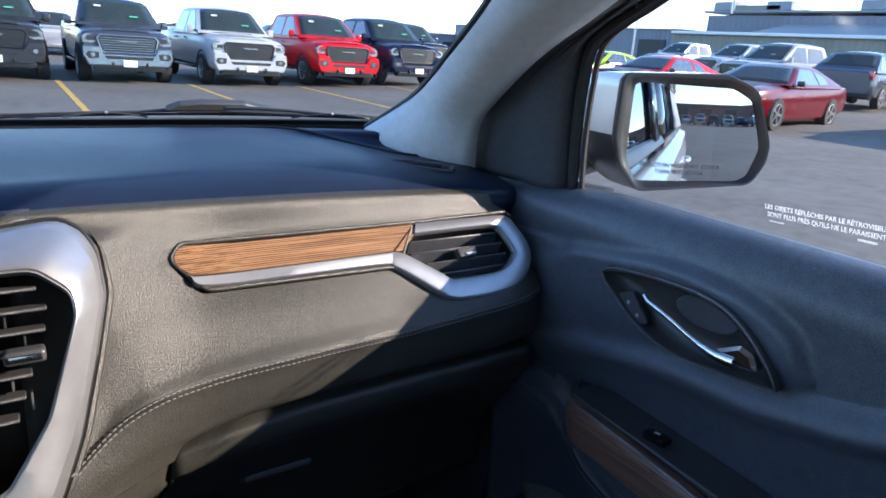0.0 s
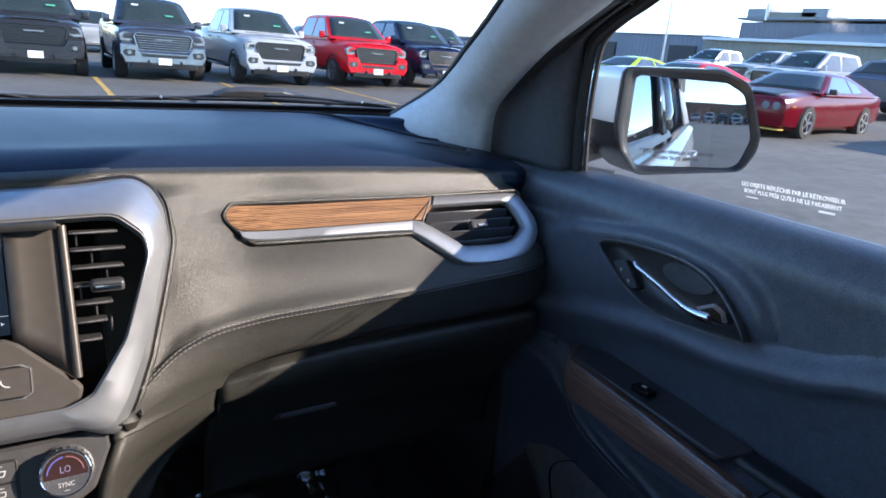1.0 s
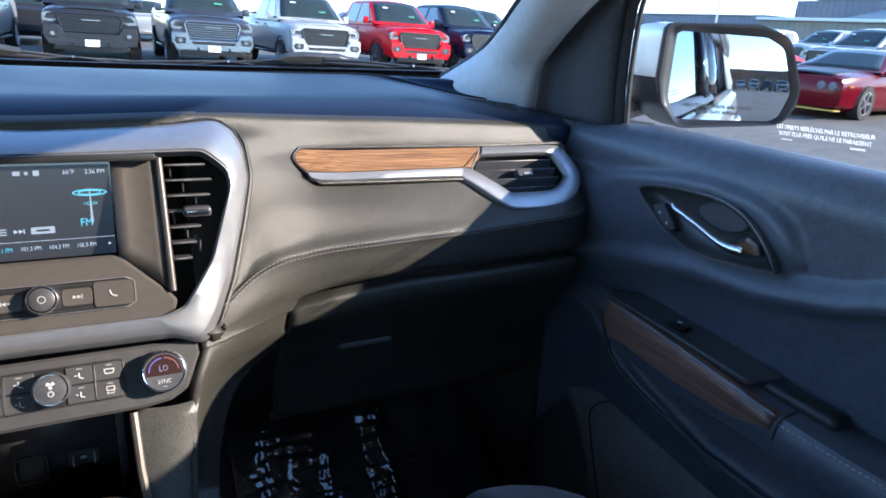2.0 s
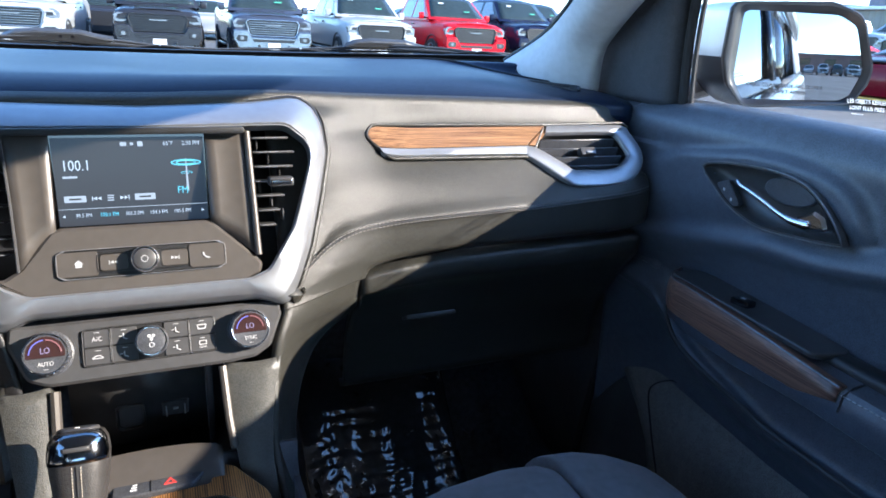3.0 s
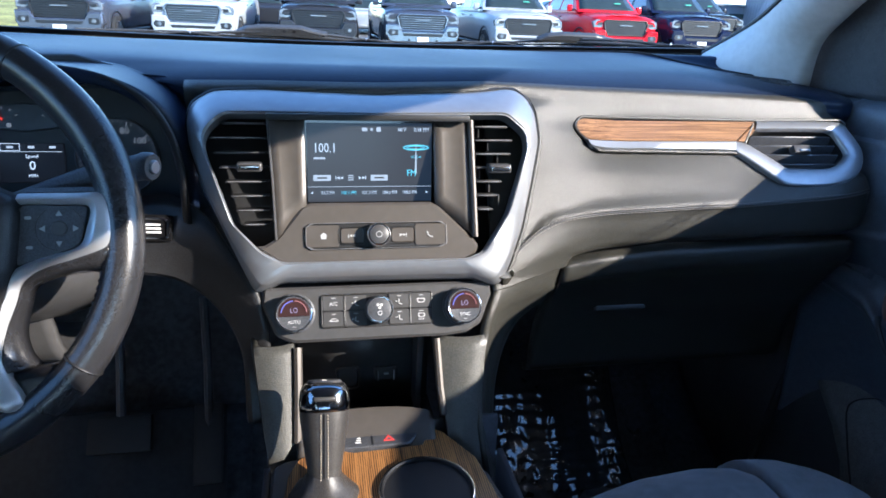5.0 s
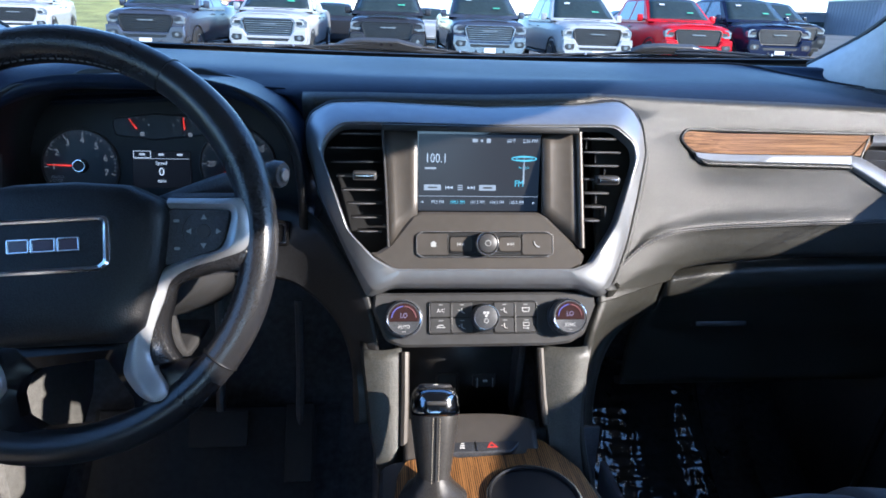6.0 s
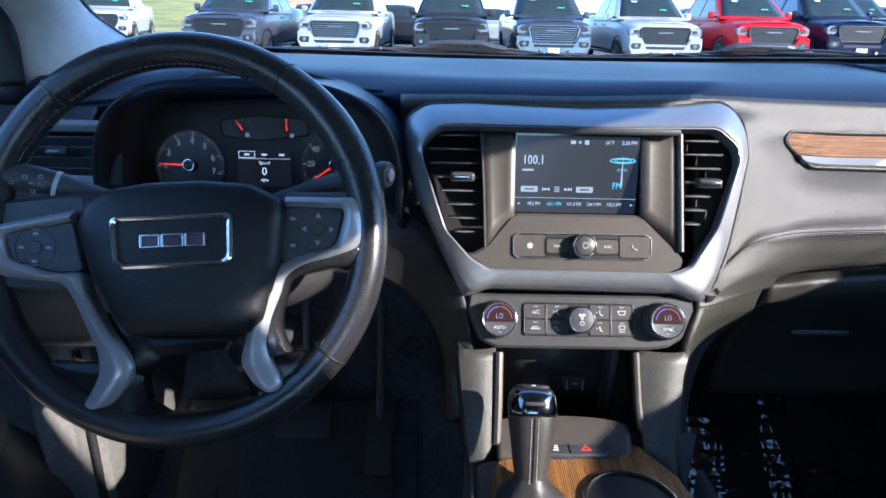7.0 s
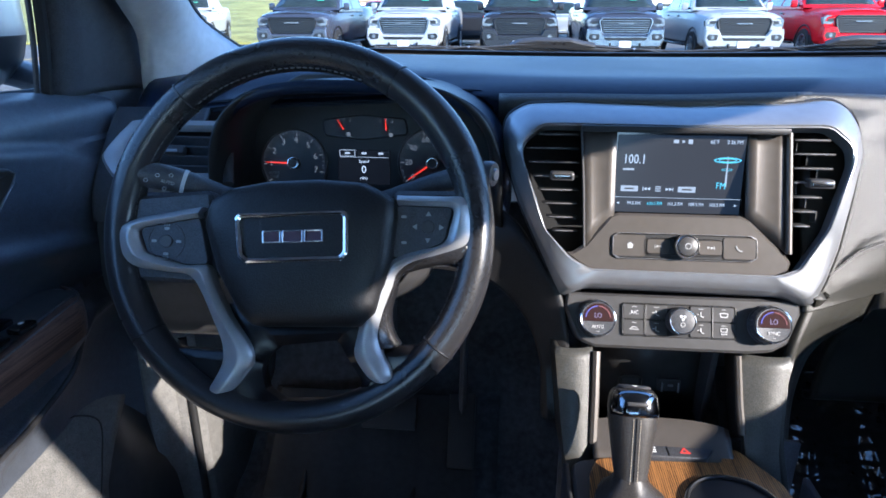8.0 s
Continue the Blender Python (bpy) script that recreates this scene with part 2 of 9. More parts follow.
def inset(poly, d):
    P = [Vector((p[0], p[1])) for p in poly]
    sgn = 1 if area2(P) > 0 else -1
    out = []
    k = len(P)
    for i in range(k):
        e = (P[(i + 1) % k] - P[i - 1])
        if e.length < 1e-9:
            e = Vector((1, 0))
        e.normalize()
        out.append(P[i] + Vector((-e.y, e.x)) * d * sgn)
    return out


def rings(bm, loops, close=True, cap_first=False, cap_last=False):
    """Skin between closed loops of 3D points with equal counts."""
    V = [[bm.verts.new(p) for p in lp] for lp in loops]
    n = len(V[0])
    for a, b in zip(V, V[1:]):
        for i in range(n if close else n - 1):
            j = (i + 1) % n
            bm.faces.new((a[i], a[j], b[j], b[i]))
    if cap_first:
        bm.faces.new(V[0][::-1])
    if cap_last:
        bm.faces.new(V[-1])
    return V


def plate(poly, m, depth=0.004, cham=0.001, dome=0.0, bm=None):
    """A flat-backed piece with a chamfered front edge: front at z=0 of the pose m, back at -depth."""
    bm = bm or bmesh.new()
    P = [Vector((p[0], p[1])) for p in poly]
    if area2(P) < 0:
        P = P[::-1]
    I = inset(P, cham)
    lift = lambda L, z: [m @ Vector((p[0], p[1], z)) for p in L]
    loops = [lift(P, -depth), lift(P, -cham), lift(I, 0)]
    if dome:
        I2 = inset(P, cham * 4)
        loops.append(lift(I2, dome))
    rings(bm, loops, True, True, True)
    return bm


def hoop(outer, inner, m, depth=0.006, height=0.0, bm=None):
    """A flat ring between two outlines with equal counts, with a crowned face."""
    bm = bm or bmesh.new()
    O = [Vector((p[0], p[1])) for p in outer]
    N = [Vector((p[0], p[1])) for p in inner]
    mix = lambda f: [a.lerp(b, f) for a, b in zip(O, N)]
    lift = lambda L, z: [m @ Vector((p[0], p[1], z)) for p in L]
    loops = [lift(O, -depth), lift(O, 0), lift(mix(0.12), height * 0.7), lift(mix(0.5), height), lift(mix(0.88), height * 0.7), lift(N, 0), lift(N, -depth)]
    V = rings(bm, loops)
    n = len(O)
    for i in range(n):
        j = (i + 1) % n
        bm.faces.new((V[-1][i], V[-1][j], V[0][j], V[0][i]))
    return bm


def by_angle(poly, c, n):
    """n points where rays from c, evenly turned, leave a closed star-shaped 2D polygon."""
    P = [Vector((p[0], p[1])) - Vector(c) for p in poly]
    out = []
    for i in range(n):
        a = 2 * math.pi * i / n
        d = Vector((math.cos(a), math.sin(a)))
        best = None
        for j in range(len(P)):
            p, q = P[j], P[(j + 1) % len(P)]
            e = q - p
            den = d.x * e.y - d.y * e.x
            if abs(den) < 1e-12:
                continue
            t = (p.x * e.y - p.y * e.x) / den
            s = (p.x * d.y - p.y * d.x) / den
            if t > 0 and -1e-6 <= s <= 1 + 1e-6 and (best is None or t > best):
                best = t
        out.append(Vector(c) + d * (best or 0.01))
    return out


def tube(pts, r, n=8, caps=True, bm=None, flat=1.0):
    bm = bm or bmesh.new()
    P = [Vector(p) for p in pts]
    loops = []
    up = Vector((0, 0, 1))
    side = None
    for i, p in enumerate(P):
        d = (P[min(i + 1, len(P) - 1)] - P[max(i - 1, 0)]).normalized()
        if side is None:
            side = d.cross(up)
            if side.length < 1e-3:
                side = d.cross(Vector((1, 0, 0)))
            side.normalize()
        side = (side - d * side.dot(d)).normalized()
        w = d.cross(side)
        rr = r[i] if isinstance(r, (list, tuple)) else r
        loops.append([p + side * math.cos(a) * rr + w * math.sin(a) * rr * flat for a in [2 * math.pi * k / n for k in range(n)]])
    rings(bm, loops, True, caps, caps)
    return bm


def box(m, sx, sy, sz, bevel=0.0, seg=2, bm=None):
    """A box centred on the pose m, its edges rounded."""
    b2 = bmesh.new()
    bmesh.ops.create_cube(b2, size=1.0, matrix=m @ Matrix.Diagonal((sx, sy, sz, 1)))
    if bevel:
        bmesh.ops.bevel(b2, geom=b2.edges[:], offset=bevel, segments=seg, profile=0.6, affect='EDGES')
    if bm is None:
        return b2
    merge(bm, b2)
    return bm


def merge(bm, other):
    me = bpy.data.meshes.new("tmp")
    other.to_mesh(me)
    other.free()
    bm.from_mesh(me)
    bpy.data.meshes.remove(me)


def sheet(rows, bm=None):
    bm = bm or bmesh.new()
    V = [[bm.verts.new(p) for p in r] for r in rows]
    for a, b in zip(V, V[1:]):
        for i in range(len(a) - 1):
            bm.faces.new((a[i], a[i + 1], b[i + 1], b[i]))
    return bm


def inside(poly, x, y):
    hit = False
    k = len(poly)
    for i in range(k):
        (x1, y1), (x2, y2) = (poly[i][0], poly[i][1]), (poly[i - 1][0], poly[i - 1][1])
        if (y1 > y) != (y2 > y) and x < (x2 - x1) * (y - y1) / (y2 - y1) + x1:
            hit = not hit
    return hit


def opening(bm, poly, m):
    """Take away the faces whose middle lies inside an outline in the plane of the pose m."""
    inv = m.inverted()
    gone = []
    for f in bm.faces:
        c = inv @ f.calc_center_median()
        if abs(c.z) < 0.06 and inside(poly, c.x, c.y):
            gone.append(f)
    bmesh.ops.delete(bm, geom=gone, context='FACES')
    return bm


def disc(m, r, depth=0.002, cham=0.0005, n=32):
    return plate([(math.cos(2 * math.pi * i / n) * r, math.sin(2 * math.pi * i / n) * r) for i in range(n)], m, depth, cham)


def lathe(profile, m, n=40):
    """Turn (r, z) pairs about the z axis of the pose m."""
    bm = bmesh.new()
    loops = [[m @ Vector((math.cos(2 * math.pi * i / n) * r, math.sin(2 * math.pi * i / n) * r, z)) for i in range(n)] for r, z in profile]
    rings(bm, loops, True, True, True)
    return bm


def words(text, m, size, mat, parent, align='CENTER', extrude=0.0002, stretch=1.0, name="lettering"):
    c = bpy.data.curves.new(name, 'FONT')
    c.body, c.size, c.extrude = text, size, extrude
    c.align_x, c.align_y = align, 'CENTER'
    c.resolution_u = 2
    tmp = bpy.data.objects.new(name, c)
    me = bpy.data.meshes.new_from_object(tmp)
    bpy.data.objects.remove(tmp)
    bpy.data.curves.remove(c)
    me.transform(m @ Matrix.Diagonal((stretch, 1, 1, 1)))
    me.materials.clear()
    me.materials.append(mat)
    ob = new(name, me)
    ob.parent = parent
    ob.matrix_parent_inverse = parent.matrix_world.inverted()
    return ob


def at(m, x, y, z=0.0, turn=0.0):
    return m @ Matrix.Translation((x, y, z)) @ Matrix.Rotation(radians(turn), 4, 'Z')


def rect(w, h, r=0.002, n=4, x=0.0, y=0.0):
    return rounded([(x - w / 2, y - h / 2), (x + w / 2, y - h / 2), (x + w / 2, y + h / 2), (x - w / 2, y + h / 2)], r, n)


# ======== the car we sit in: shell ========
def sx(side, x):
    """Mirror a place about the car's middle."""
    return x if side > 0 else -0.045 - x


def S(side, p):
    return Vector((sx(side, p[0]), p[1], p[2]))


WIN_EDGE = [(0.735, 0.649, 1.250), (0.715, 0.635, 1.317), (0.695, 0.615, 1.385), (0.682, 0.595, 1.428), (0.675, 0.560, 1.451),
            (0.669, 0.515, 1.4715), (0.655, 0.42, 1.522), (0.640, 0.30, 1.572), (0.632, 0.10, 1.604), (0.630, -0.16, 1.617), (0.630, -0.28, 1.620), (0.632, -0.44, 1.612)]
PIL_B = [(0.698, 0.800, 1.245), (0.680, 0.773, 1.315), (0.669, 0.727, 1.354), (0.651, 0.631, 1.413), (0.6345, 0.516, 1.468), (0.618, 0.40, 1.535), (0.606, 0.28, 1.585)]
PIL_A = [(0.596, 0.950, 1.290), (0.632, 0.895, 1.334), (0.619, 0.813, 1.373), (0.603, 0.752, 1.404), (0.572, 0.634, 1.464), (0.545, 0.53, 1.535), (0.525, 0.45, 1.590)]


def glass_base(x):
    """Where the windscreen meets the dash: y and z at x."""
    d = min(1.0, abs(x + 0.02) / 0.64)
    return 1.12 - 0.15 * d ** 2.6, 1.272 + 0.018 * d ** 2


def build_pillar(side):
    name = "a_pillar_right" if side > 0 else "a_pillar_left"
    a, b = spline([S(side, p) for p in PIL_A], 30), spline([S(side, p) for p in PIL_B], 30)
    rows = []
    for p, q in zip(a, b):
        row = []
        for k in range(9):
            f = k / 8
            r = p.lerp(q, f)
            bulge = math.sin(math.pi * f) * 0.022
            row.append(r + Vector((-bulge * (1 if side > 0 else -1), -bulge * 0.8, -bulge * 0.1)))
        rows.append(row)
    rows.insert(0, [p + Vector((0.004 * side, 0.02, -0.06)) for p in rows[0]])
    ob = part(name, sheet(rows), M_head, None, "", solid=-0.012)
    tagged(ob, "grey cloth-covered windscreen pillar trim", "pillar trim", kind="structure")
    ob = part("screen_seal_right" if side > 0 else "screen_seal_left", tube([p + Vector((0.004 * side, 0.004, 0.0)) for p in a], 0.0055, 8), M_rubber)
    tagged(ob, "black seal between pillar and windscreen", "seal", kind="structure")
    # black sail panel between the pillar and the side window
    w = spline([S(side, p) for p in WIN_EDGE[:6]], 24)
    b2 = spline([S(side, p) for p in PIL_B[:5]], 24)
    rows = []
    for p, q in zip(b2, w):
        row = []
        for k in range(8):
            f = k / 7 * 1.25 - 0.25
            r = p.lerp(q, f)
            dip = 0.012 + f * -0.02 if f < 0 else (math.sin(math.pi * min(1, f * 1.6)) * 0.010 + 0.012 * (1 - f) ** 3 if f < 0.62 else -math.sin(math.pi * (f - 0.62) / 0.38) * 0.006)
            row.append(r + Vector((dip * side, dip * 0.7, 0)))
        rows.append(row)
    ob = part("sail_panel_right" if side > 0 else "sail_panel_left", sheet(rows), M_black, None, "", solid=-0.01)
    tagged(ob, "matt black corner panel beside the side window", "door trim", kind="structure")
    # rubber run round the window opening
    e = spline([S(side, p) + Vector((0.004 * side, -0.004, 0)) for p in WIN_EDGE], 50)
    ob = part("window_seal_right" if side > 0 else "window_seal_left", tube(e, 0.007, 8), M_rubber)
    tagged(ob, "black rubber seal along the window opening", "seal", kind="structure")
    e2 = spline([S(side, p) + Vector((0.010 * side, -0.014, 0)) for p in WIN_EDGE], 50)
    part("seal_lip", tube(e2, 0.0035, 6), M_satin, ob)


for side in (1, -1):
    build_pillar(side)
    # trim that closes the corner under the pillar, between door and dash
    up = spline([S(side, p) for p in ((0.765, 0.60, 1.262), (0.742, 0.66, 1.262), (0.715, 0.80, 1.262), (0.68, 0.90, 1.285), (0.64, 0.98, 1.30))], 16)
    rows = [[p, p + Vector((0.004 * side, 0, -0.04)), p + Vector((0.004 * side, 0, -0.10)), p + Vector((0.004 * side, 0, -0.22))] for p in up]
    ob = part("corner_trim_right" if side > 0 else "corner_trim_left", sheet(rows), M_black, None, "", solid=0.006 * side)
    tagged(ob, "black trim under the pillar beside the dashboard", "door trim", kind="structure")

# windscreen: a curved pane from the dash to the roof
ROOF_FRONT_Y, ROOF_Z = 0.58, 1.645
rows = []
for i in range(25):
    x = -0.72 + 1.40 * i / 24
    y0, z0 = glass_base(x)
    y0, z0 = y0 + 0.012, z0 - 0.004
    x1 = -0.022 + (x + 0.022) * 0.86
    row = []
    for j in range(9):
        f = j / 8
        row.append((x + (x1 - x) * f, y0 + (ROOF_FRONT_Y - 0.03 * abs(x) - y0) * f, z0 + (ROOF_Z + 0.03 - z0) * f + 0.03 * math.sin(math.pi * f)))
    rows.append(row)
windscreen = part("windscreen", sheet(rows), M_glass, None, solid=0.000001)
windscreen.visible_shadow = False
tagged(windscreen, "clear windscreen above the dashboard", "windscreen", kind="structure")
# black border printed on the foot of the pane
rows = []
for i in range(25):
    x = -0.72 + 1.40 * i / 24
    y0, z0 = glass_base(x)
    rows.append([(x, y0 + 0.003, z0 - 0.012), (x, y0 + 0.006, z0 + 0.001), (x, y0 - 0.006, z0 + 0.0085), (x, y0 - 0.002, z0 + 0.010)])
ob = part("windscreen_border", sheet(rows), M_deep, None, solid=0.002)
tagged(ob, "black border at the foot of the windscreen", "windscreen", kind="structure")

# outer shell: roof, sides, bonnet, floor, rear
def strip(name, pts_a, pts_b, mat, label, cat, solid=0.02):
    rows = [[Vector(p).lerp(Vector(q), k / 4) for k in range(5)] for p, q in zip(pts_a, pts_b)]
    ob = part(name, sheet(rows), mat, None, solid=solid)
    return tagged(ob, label, cat, kind="structure")


roof_rows = []
for i in range(13):
    y = ROOF_FRONT_Y + 0.02 - (ROOF_FRONT_Y + 2.4) * i / 12
    drop = 0.03 * (i / 12) ** 2 + (0.035 if i == 0 else 0)
    roof_rows.append([(-0.022 + u * 0.60, y, ROOF_Z + 0.02 - drop - 0.045 * abs(u) ** 3) for u in [k / 6 - 1 for k in range(13)]])
ob = part("ceiling", sheet(roof_rows), M_head, None, solid=-0.03)
tagged(ob, "pale grey cloth headliner", "headliner", kind="structure")

for side in (1, -1):
    tagname = "right" if side > 0 else "left"
    edge = spline([S(side, p) for p in WIN_EDGE[5:]], 20)
    top = [Vector((sx(side, 0.560), p.y, ROOF_Z - 0.01)) for p in edge]
    strip("roof_rail_" + tagname, [p + Vector((0.02 * side, 0, 0)) for p in edge], top, M_head, "grey cloth roof rail over the doors", "roof rail", solid=0.02)
    # post behind the front door
    strip("b_pillar_" + tagname, [S(side, (0.600, -0.254, 1.64)), S(side, (0.706, -0.150, 1.25)), S(side, (0.72, -0.20, 0.45))],
          [S(side, (0.600, -0.425, 1.64)), S(side, (0.706, -0.315, 1.25)), S(side, (0.72, -0.45, 0.45))], M_head, "grey pillar behind the front door", "pillar", solid=0.03)
    # rear flank: belt panel, rear pillar, rail
    strip("rear_flank_" + tagname, [S(side, (0.755, -0.44, 1.25)), S(side, (0.755, -2.3, 1.27))], [S(side, (0.76, -0.44, 0.45)), S(side, (0.76, -2.3, 0.45))], M_black, "dark rear side trim", "side trim")
    strip("rear_rail_" + tagname, [S(side, (0.645, -0.44, 1.595)), S(side, (0.64, -2.3, 1.56))], [S(side, (0.58, -0.44, 1.645)), S(side, (0.56, -2.3, 1.62))], M_head, "grey cloth roof rail over the rear doors", "roof rail")
    strip("rear_pillar_" + tagname, [S(side, (0.635, -1.45, 1.58)), S(side, (0.755, -1.45, 1.25))], [S(side, (0.635, -2.3, 1.58)), S(side, (0.755, -2.3, 1.25))], M_head, "grey rear pillar", "pillar")

strip("rear_wall", [(-0.81, -2.3, 1.15), (-0.81, -2.3, 0.45)], [(0.77, -2.3, 1.15), (0.77, -2.3, 0.45)], M_black, "dark rear wall of the cabin below the back window", "rear wall")
floor_rows = []
for i, (y, z) in enumerate([(-2.3, 0.47), (-0.4, 0.46), (0.3, 0.45), (0.75, 0.455), (0.88, 0.50), (1.02, 0.64), (1.08, 0.80), (1.08, 1.0)]):
    floor_rows.append([(-0.80 + 1.56 * k / 10, y, z) for k in range(11)])
ob = part("floor", sheet(floor_rows), M_carpet, None, solid=-0.02)
tagged(ob, "black carpeted car floor with toe board", "car floor", kind="structure")

# bonnet and scuttle outside
rows = []
for i in range(17):
    x = -0.86 + 1.68 * i / 16
    y0, z0 = glass_base(x)
    edge = abs((x + 0.022) / 0.84)
    rows.append([(x, y0 + 0.02, z0 - 0.035), (x, y0 + 0.14, z0 - 0.06), (x, y0 + 0.18, 1.185 - 0.03 * edge ** 3), (x, 1.75, 1.15 - 0.05 * edge ** 3), (x, 2.15, 1.05 - 0.06 * edge ** 3), (x, 2.25, 0.9), (x, 2.27, 0.45)])
bonnet = part("bonnet", sheet(rows), M_body, None, solid=-0.015)
tagged(bonnet, "white pearl bonnet of the car", "bonnet", kind="structure")
rows = [[(x, glass_base(x)[0] + dy, glass_base(x)[1] + dz) for dy, dz in ((0.02, -0.014), (0.06, -0.022), (0.10, -0.034), (0.16, -0.05))] for x in [-0.80 + 1.56 * k / 20 for k in range(21)]]
ob = part("scuttle", sheet(rows), M_satin, None, solid=-0.01)
tagged(ob, "black plastic scuttle below the windscreen", "scuttle", kind="structure")

# outer flank on the passenger side: what the mirror shows
rows = []
for y in (1.0, 0.62, 0.2, -0.4, -1.0, -1.6, -2.2, -2.35):
    q = 0.02 * max(0, (-y - 1.2)) ** 2
    rows.append([(0.754 - q, y, 1.204 + 0.012 * max(0, -y)), (0.795 - q, y, 1.199 + 0.012 * max(0, -y)), (0.835 - q, y, 1.185 + 0.012 * max(0, -y)), (0.868 - q, y, 1.10), (0.875 - q, y, 0.95), (0.868 - q, y, 0.75), (0.875 - q, y, 0.55), (0.84 - q, y, 0.30)])
flank = part("outer_flank", sheet(rows), M_body, None, solid=0.012)
tagged(flank, "white pearl door skins along the passenger side", "car flank", kind="structure")
part("belt_moulding", tube([(0.775, 0.55, 1.203), (0.775, -0.30, 1.206), (0.775, -0.6, 1.209), (0.77, -1.5, 1.222), (0.755, -2.1, 1.228)], 0.008, 6), M_chrome, flank, "bright belt moulding")
for y in (-0.28, -1.15):
    hb = tube([(0.878, y + 0.11, 1.085), (0.905, y + 0.08, 1.087), (0.910, y, 1.088), (0.905, y - 0.08, 1.087), (0.878, y - 0.11, 1.085)], 0.013, 8)
    part("door_handle", hb, M_body, flank, "bright outer door handle")
for nm, ys in (("rear_door_pane", (-0.33, -1.38)), ("quarter_pane", (-1.44, -2.05))):
    bm = sheet([[(0.757 - 0.27 * (z - 1.2), y, z) for z in (1.20, 1.35, 1.45, 1.60)] for y in ys])
    part(nm, bm, M_tint_pane, flank, "dark tinted glass", solid=-0.004).visible_shadow = False
for edges in (((-0.140, -0.190, -0.247), (-0.300, -0.356, -0.415)), ((-1.392, -1.392, -1.392), (-1.428, -1.428, -1.428))):
    part("window_post", sheet([[(0.766 - 0.27 * (z - 1.2), y, z) for y, z in zip(e, (1.20, 1.4, 1.60))] for e in edges]), M_gloss, flank, "gloss black post", solid=-0.01)
part("roof_edge", tube([(0.69, 0.42, 1.560), (0.69, 0.25, 1.590), (0.69, 0.08, 1.642), (0.69, -0.15, 1.664), (0.69, -0.6, 1.665), (0.68, -1.6, 1.63), (0.65, -2.2, 1.58)], 0.035, 8), M_body, flank)
part("window_trim", tube([(0.662, 0.2, 1.605), (0.655, 0.05, 1.622), (0.655, -0.15, 1.634), (0.655, -0.5, 1.634), (0.655, -1.5, 1.60), (0.66, -2.05, 1.57)], 0.008, 6), M_chrome, flank)
# front wing and the wheels that carry the car
wing_rows = []
for y in (1.01, 1.3, 1.7, 2.0, 2.2, 2.27):
    q = 0.10 * max(0.0, (y - 1.5) / 0.77) ** 2
    wing_rows.append([(0.80 - q, y, 1.17 - 0.16 * max(0.0, y - 1.3)), (0.85 - q, y, 1.12 - 0.16 * max(0.0, y - 1.3)), (0.872 - q, y, 1.0 - 0.12 * max(0.0, y - 1.3)), (0.875 - q, y, 0.75), (0.868 - q, y, 0.55), (0.85 - q, y, 0.32)])
part("front_wing", sheet(wing_rows), M_body, flank, "white pearl front wing", solid=0.012)
for y in (1.52, -1.36):
    hub = basis((0.785, y, 0.36), (0, 1, 0), (0, 0, 1))
    tyre = part("tyre", lathe([(0.215, -0.075), (0.335, -0.085), (0.358, -0.065), (0.360, 0.0), (0.358, 0.065), (0.335, 0.085), (0.215, 0.075)], hub, 36), M_rubber, flank, "black rubber tyre")
    part("rim", lathe([(0.215, 0.070), (0.200, 0.055), (0.06, 0.045), (0.05, 0.06), (0.0001, 0.062)], hub, 28), M_silver, tyre, "silver alloy rim")

flank_left = copy_thing(flank, Matrix.Translation((-0.045, 0, 0)) @ Matrix.Diagonal((-1, 1, 1, 1)) @ flank.matrix_world)
tagged(flank_left, "white pearl door skins along the driver's side", "car flank", kind="structure")

# front side panes
for side in (1, -1):
    rows = []
    for p in spline([S(side, p) for p in WIN_EDGE], 24):
        rows.append([Vector((sx(side, 0.757), p.y, 1.20)).lerp(p + Vector((0.018 * side, 0, 0.004)), f) for f in (0, 0.33, 0.66, 1)])
    pane = part("window_right" if side > 0 else "window_left", sheet(rows), M_glass_side, None, solid=0.000001)
    pane.visible_shadow = False
    tagged(pane, "clear front side window, closed", "car window", kind="structure")
    if side > 0:
        pane_right = pane
tx = basis((0.752, 0.342, 1.2905), (0, -1, 0.045), (-0.28, 0.0, 1))
M_text_w = material("etched white", (0.75, 0.76, 0.76), 0.6, var=0.02)
words("LES OBJETS R\u00c9FL\u00c9CHIS PAR LE R\u00c9TROVISEUR", at(tx, 0, 0.004, 0.004), 0.0068, M_text_w, pane_right, stretch=0.82)
words("SONT PLUS PR\u00c8S QU'ILS NE LE PARAISSENT", at(tx, 0, -0.0036, 0.004), 0.0068, M_text_w, pane_right, stretch=0.80)
part("mark_bar", plate(rect(0.014, 0.0012, 0.0003), at(tx, -0.043, -0.0105, 0.004), 0.0003, 0.0001), M_text_w, pane_right)
part("mark_bar", plate(rect(0.016, 0.0022, 0.0003), at(tx, 0.038, -0.0105, 0.004), 0.0003, 0.0001), M_text_w, pane_right)


# ======== dashboard ========
dashboard = holder("dashboard", (0, 0.85, 1.0))
tagged(dashboard, "dark grained dashboard with oak and silver trim under the windscreen", "dashboard")


def curve_at(pairs, x):
    """Smooth interpolation through (x, value) pairs."""
    if x <= pairs[0][0]:
        return pairs[0][1]
    for (a, p), (b, q) in zip(pairs, pairs[1:]):
        if x <= b:
            f = (x - a) / (b - a)
            return p + (q - p) * f
    return pairs[-1][1]


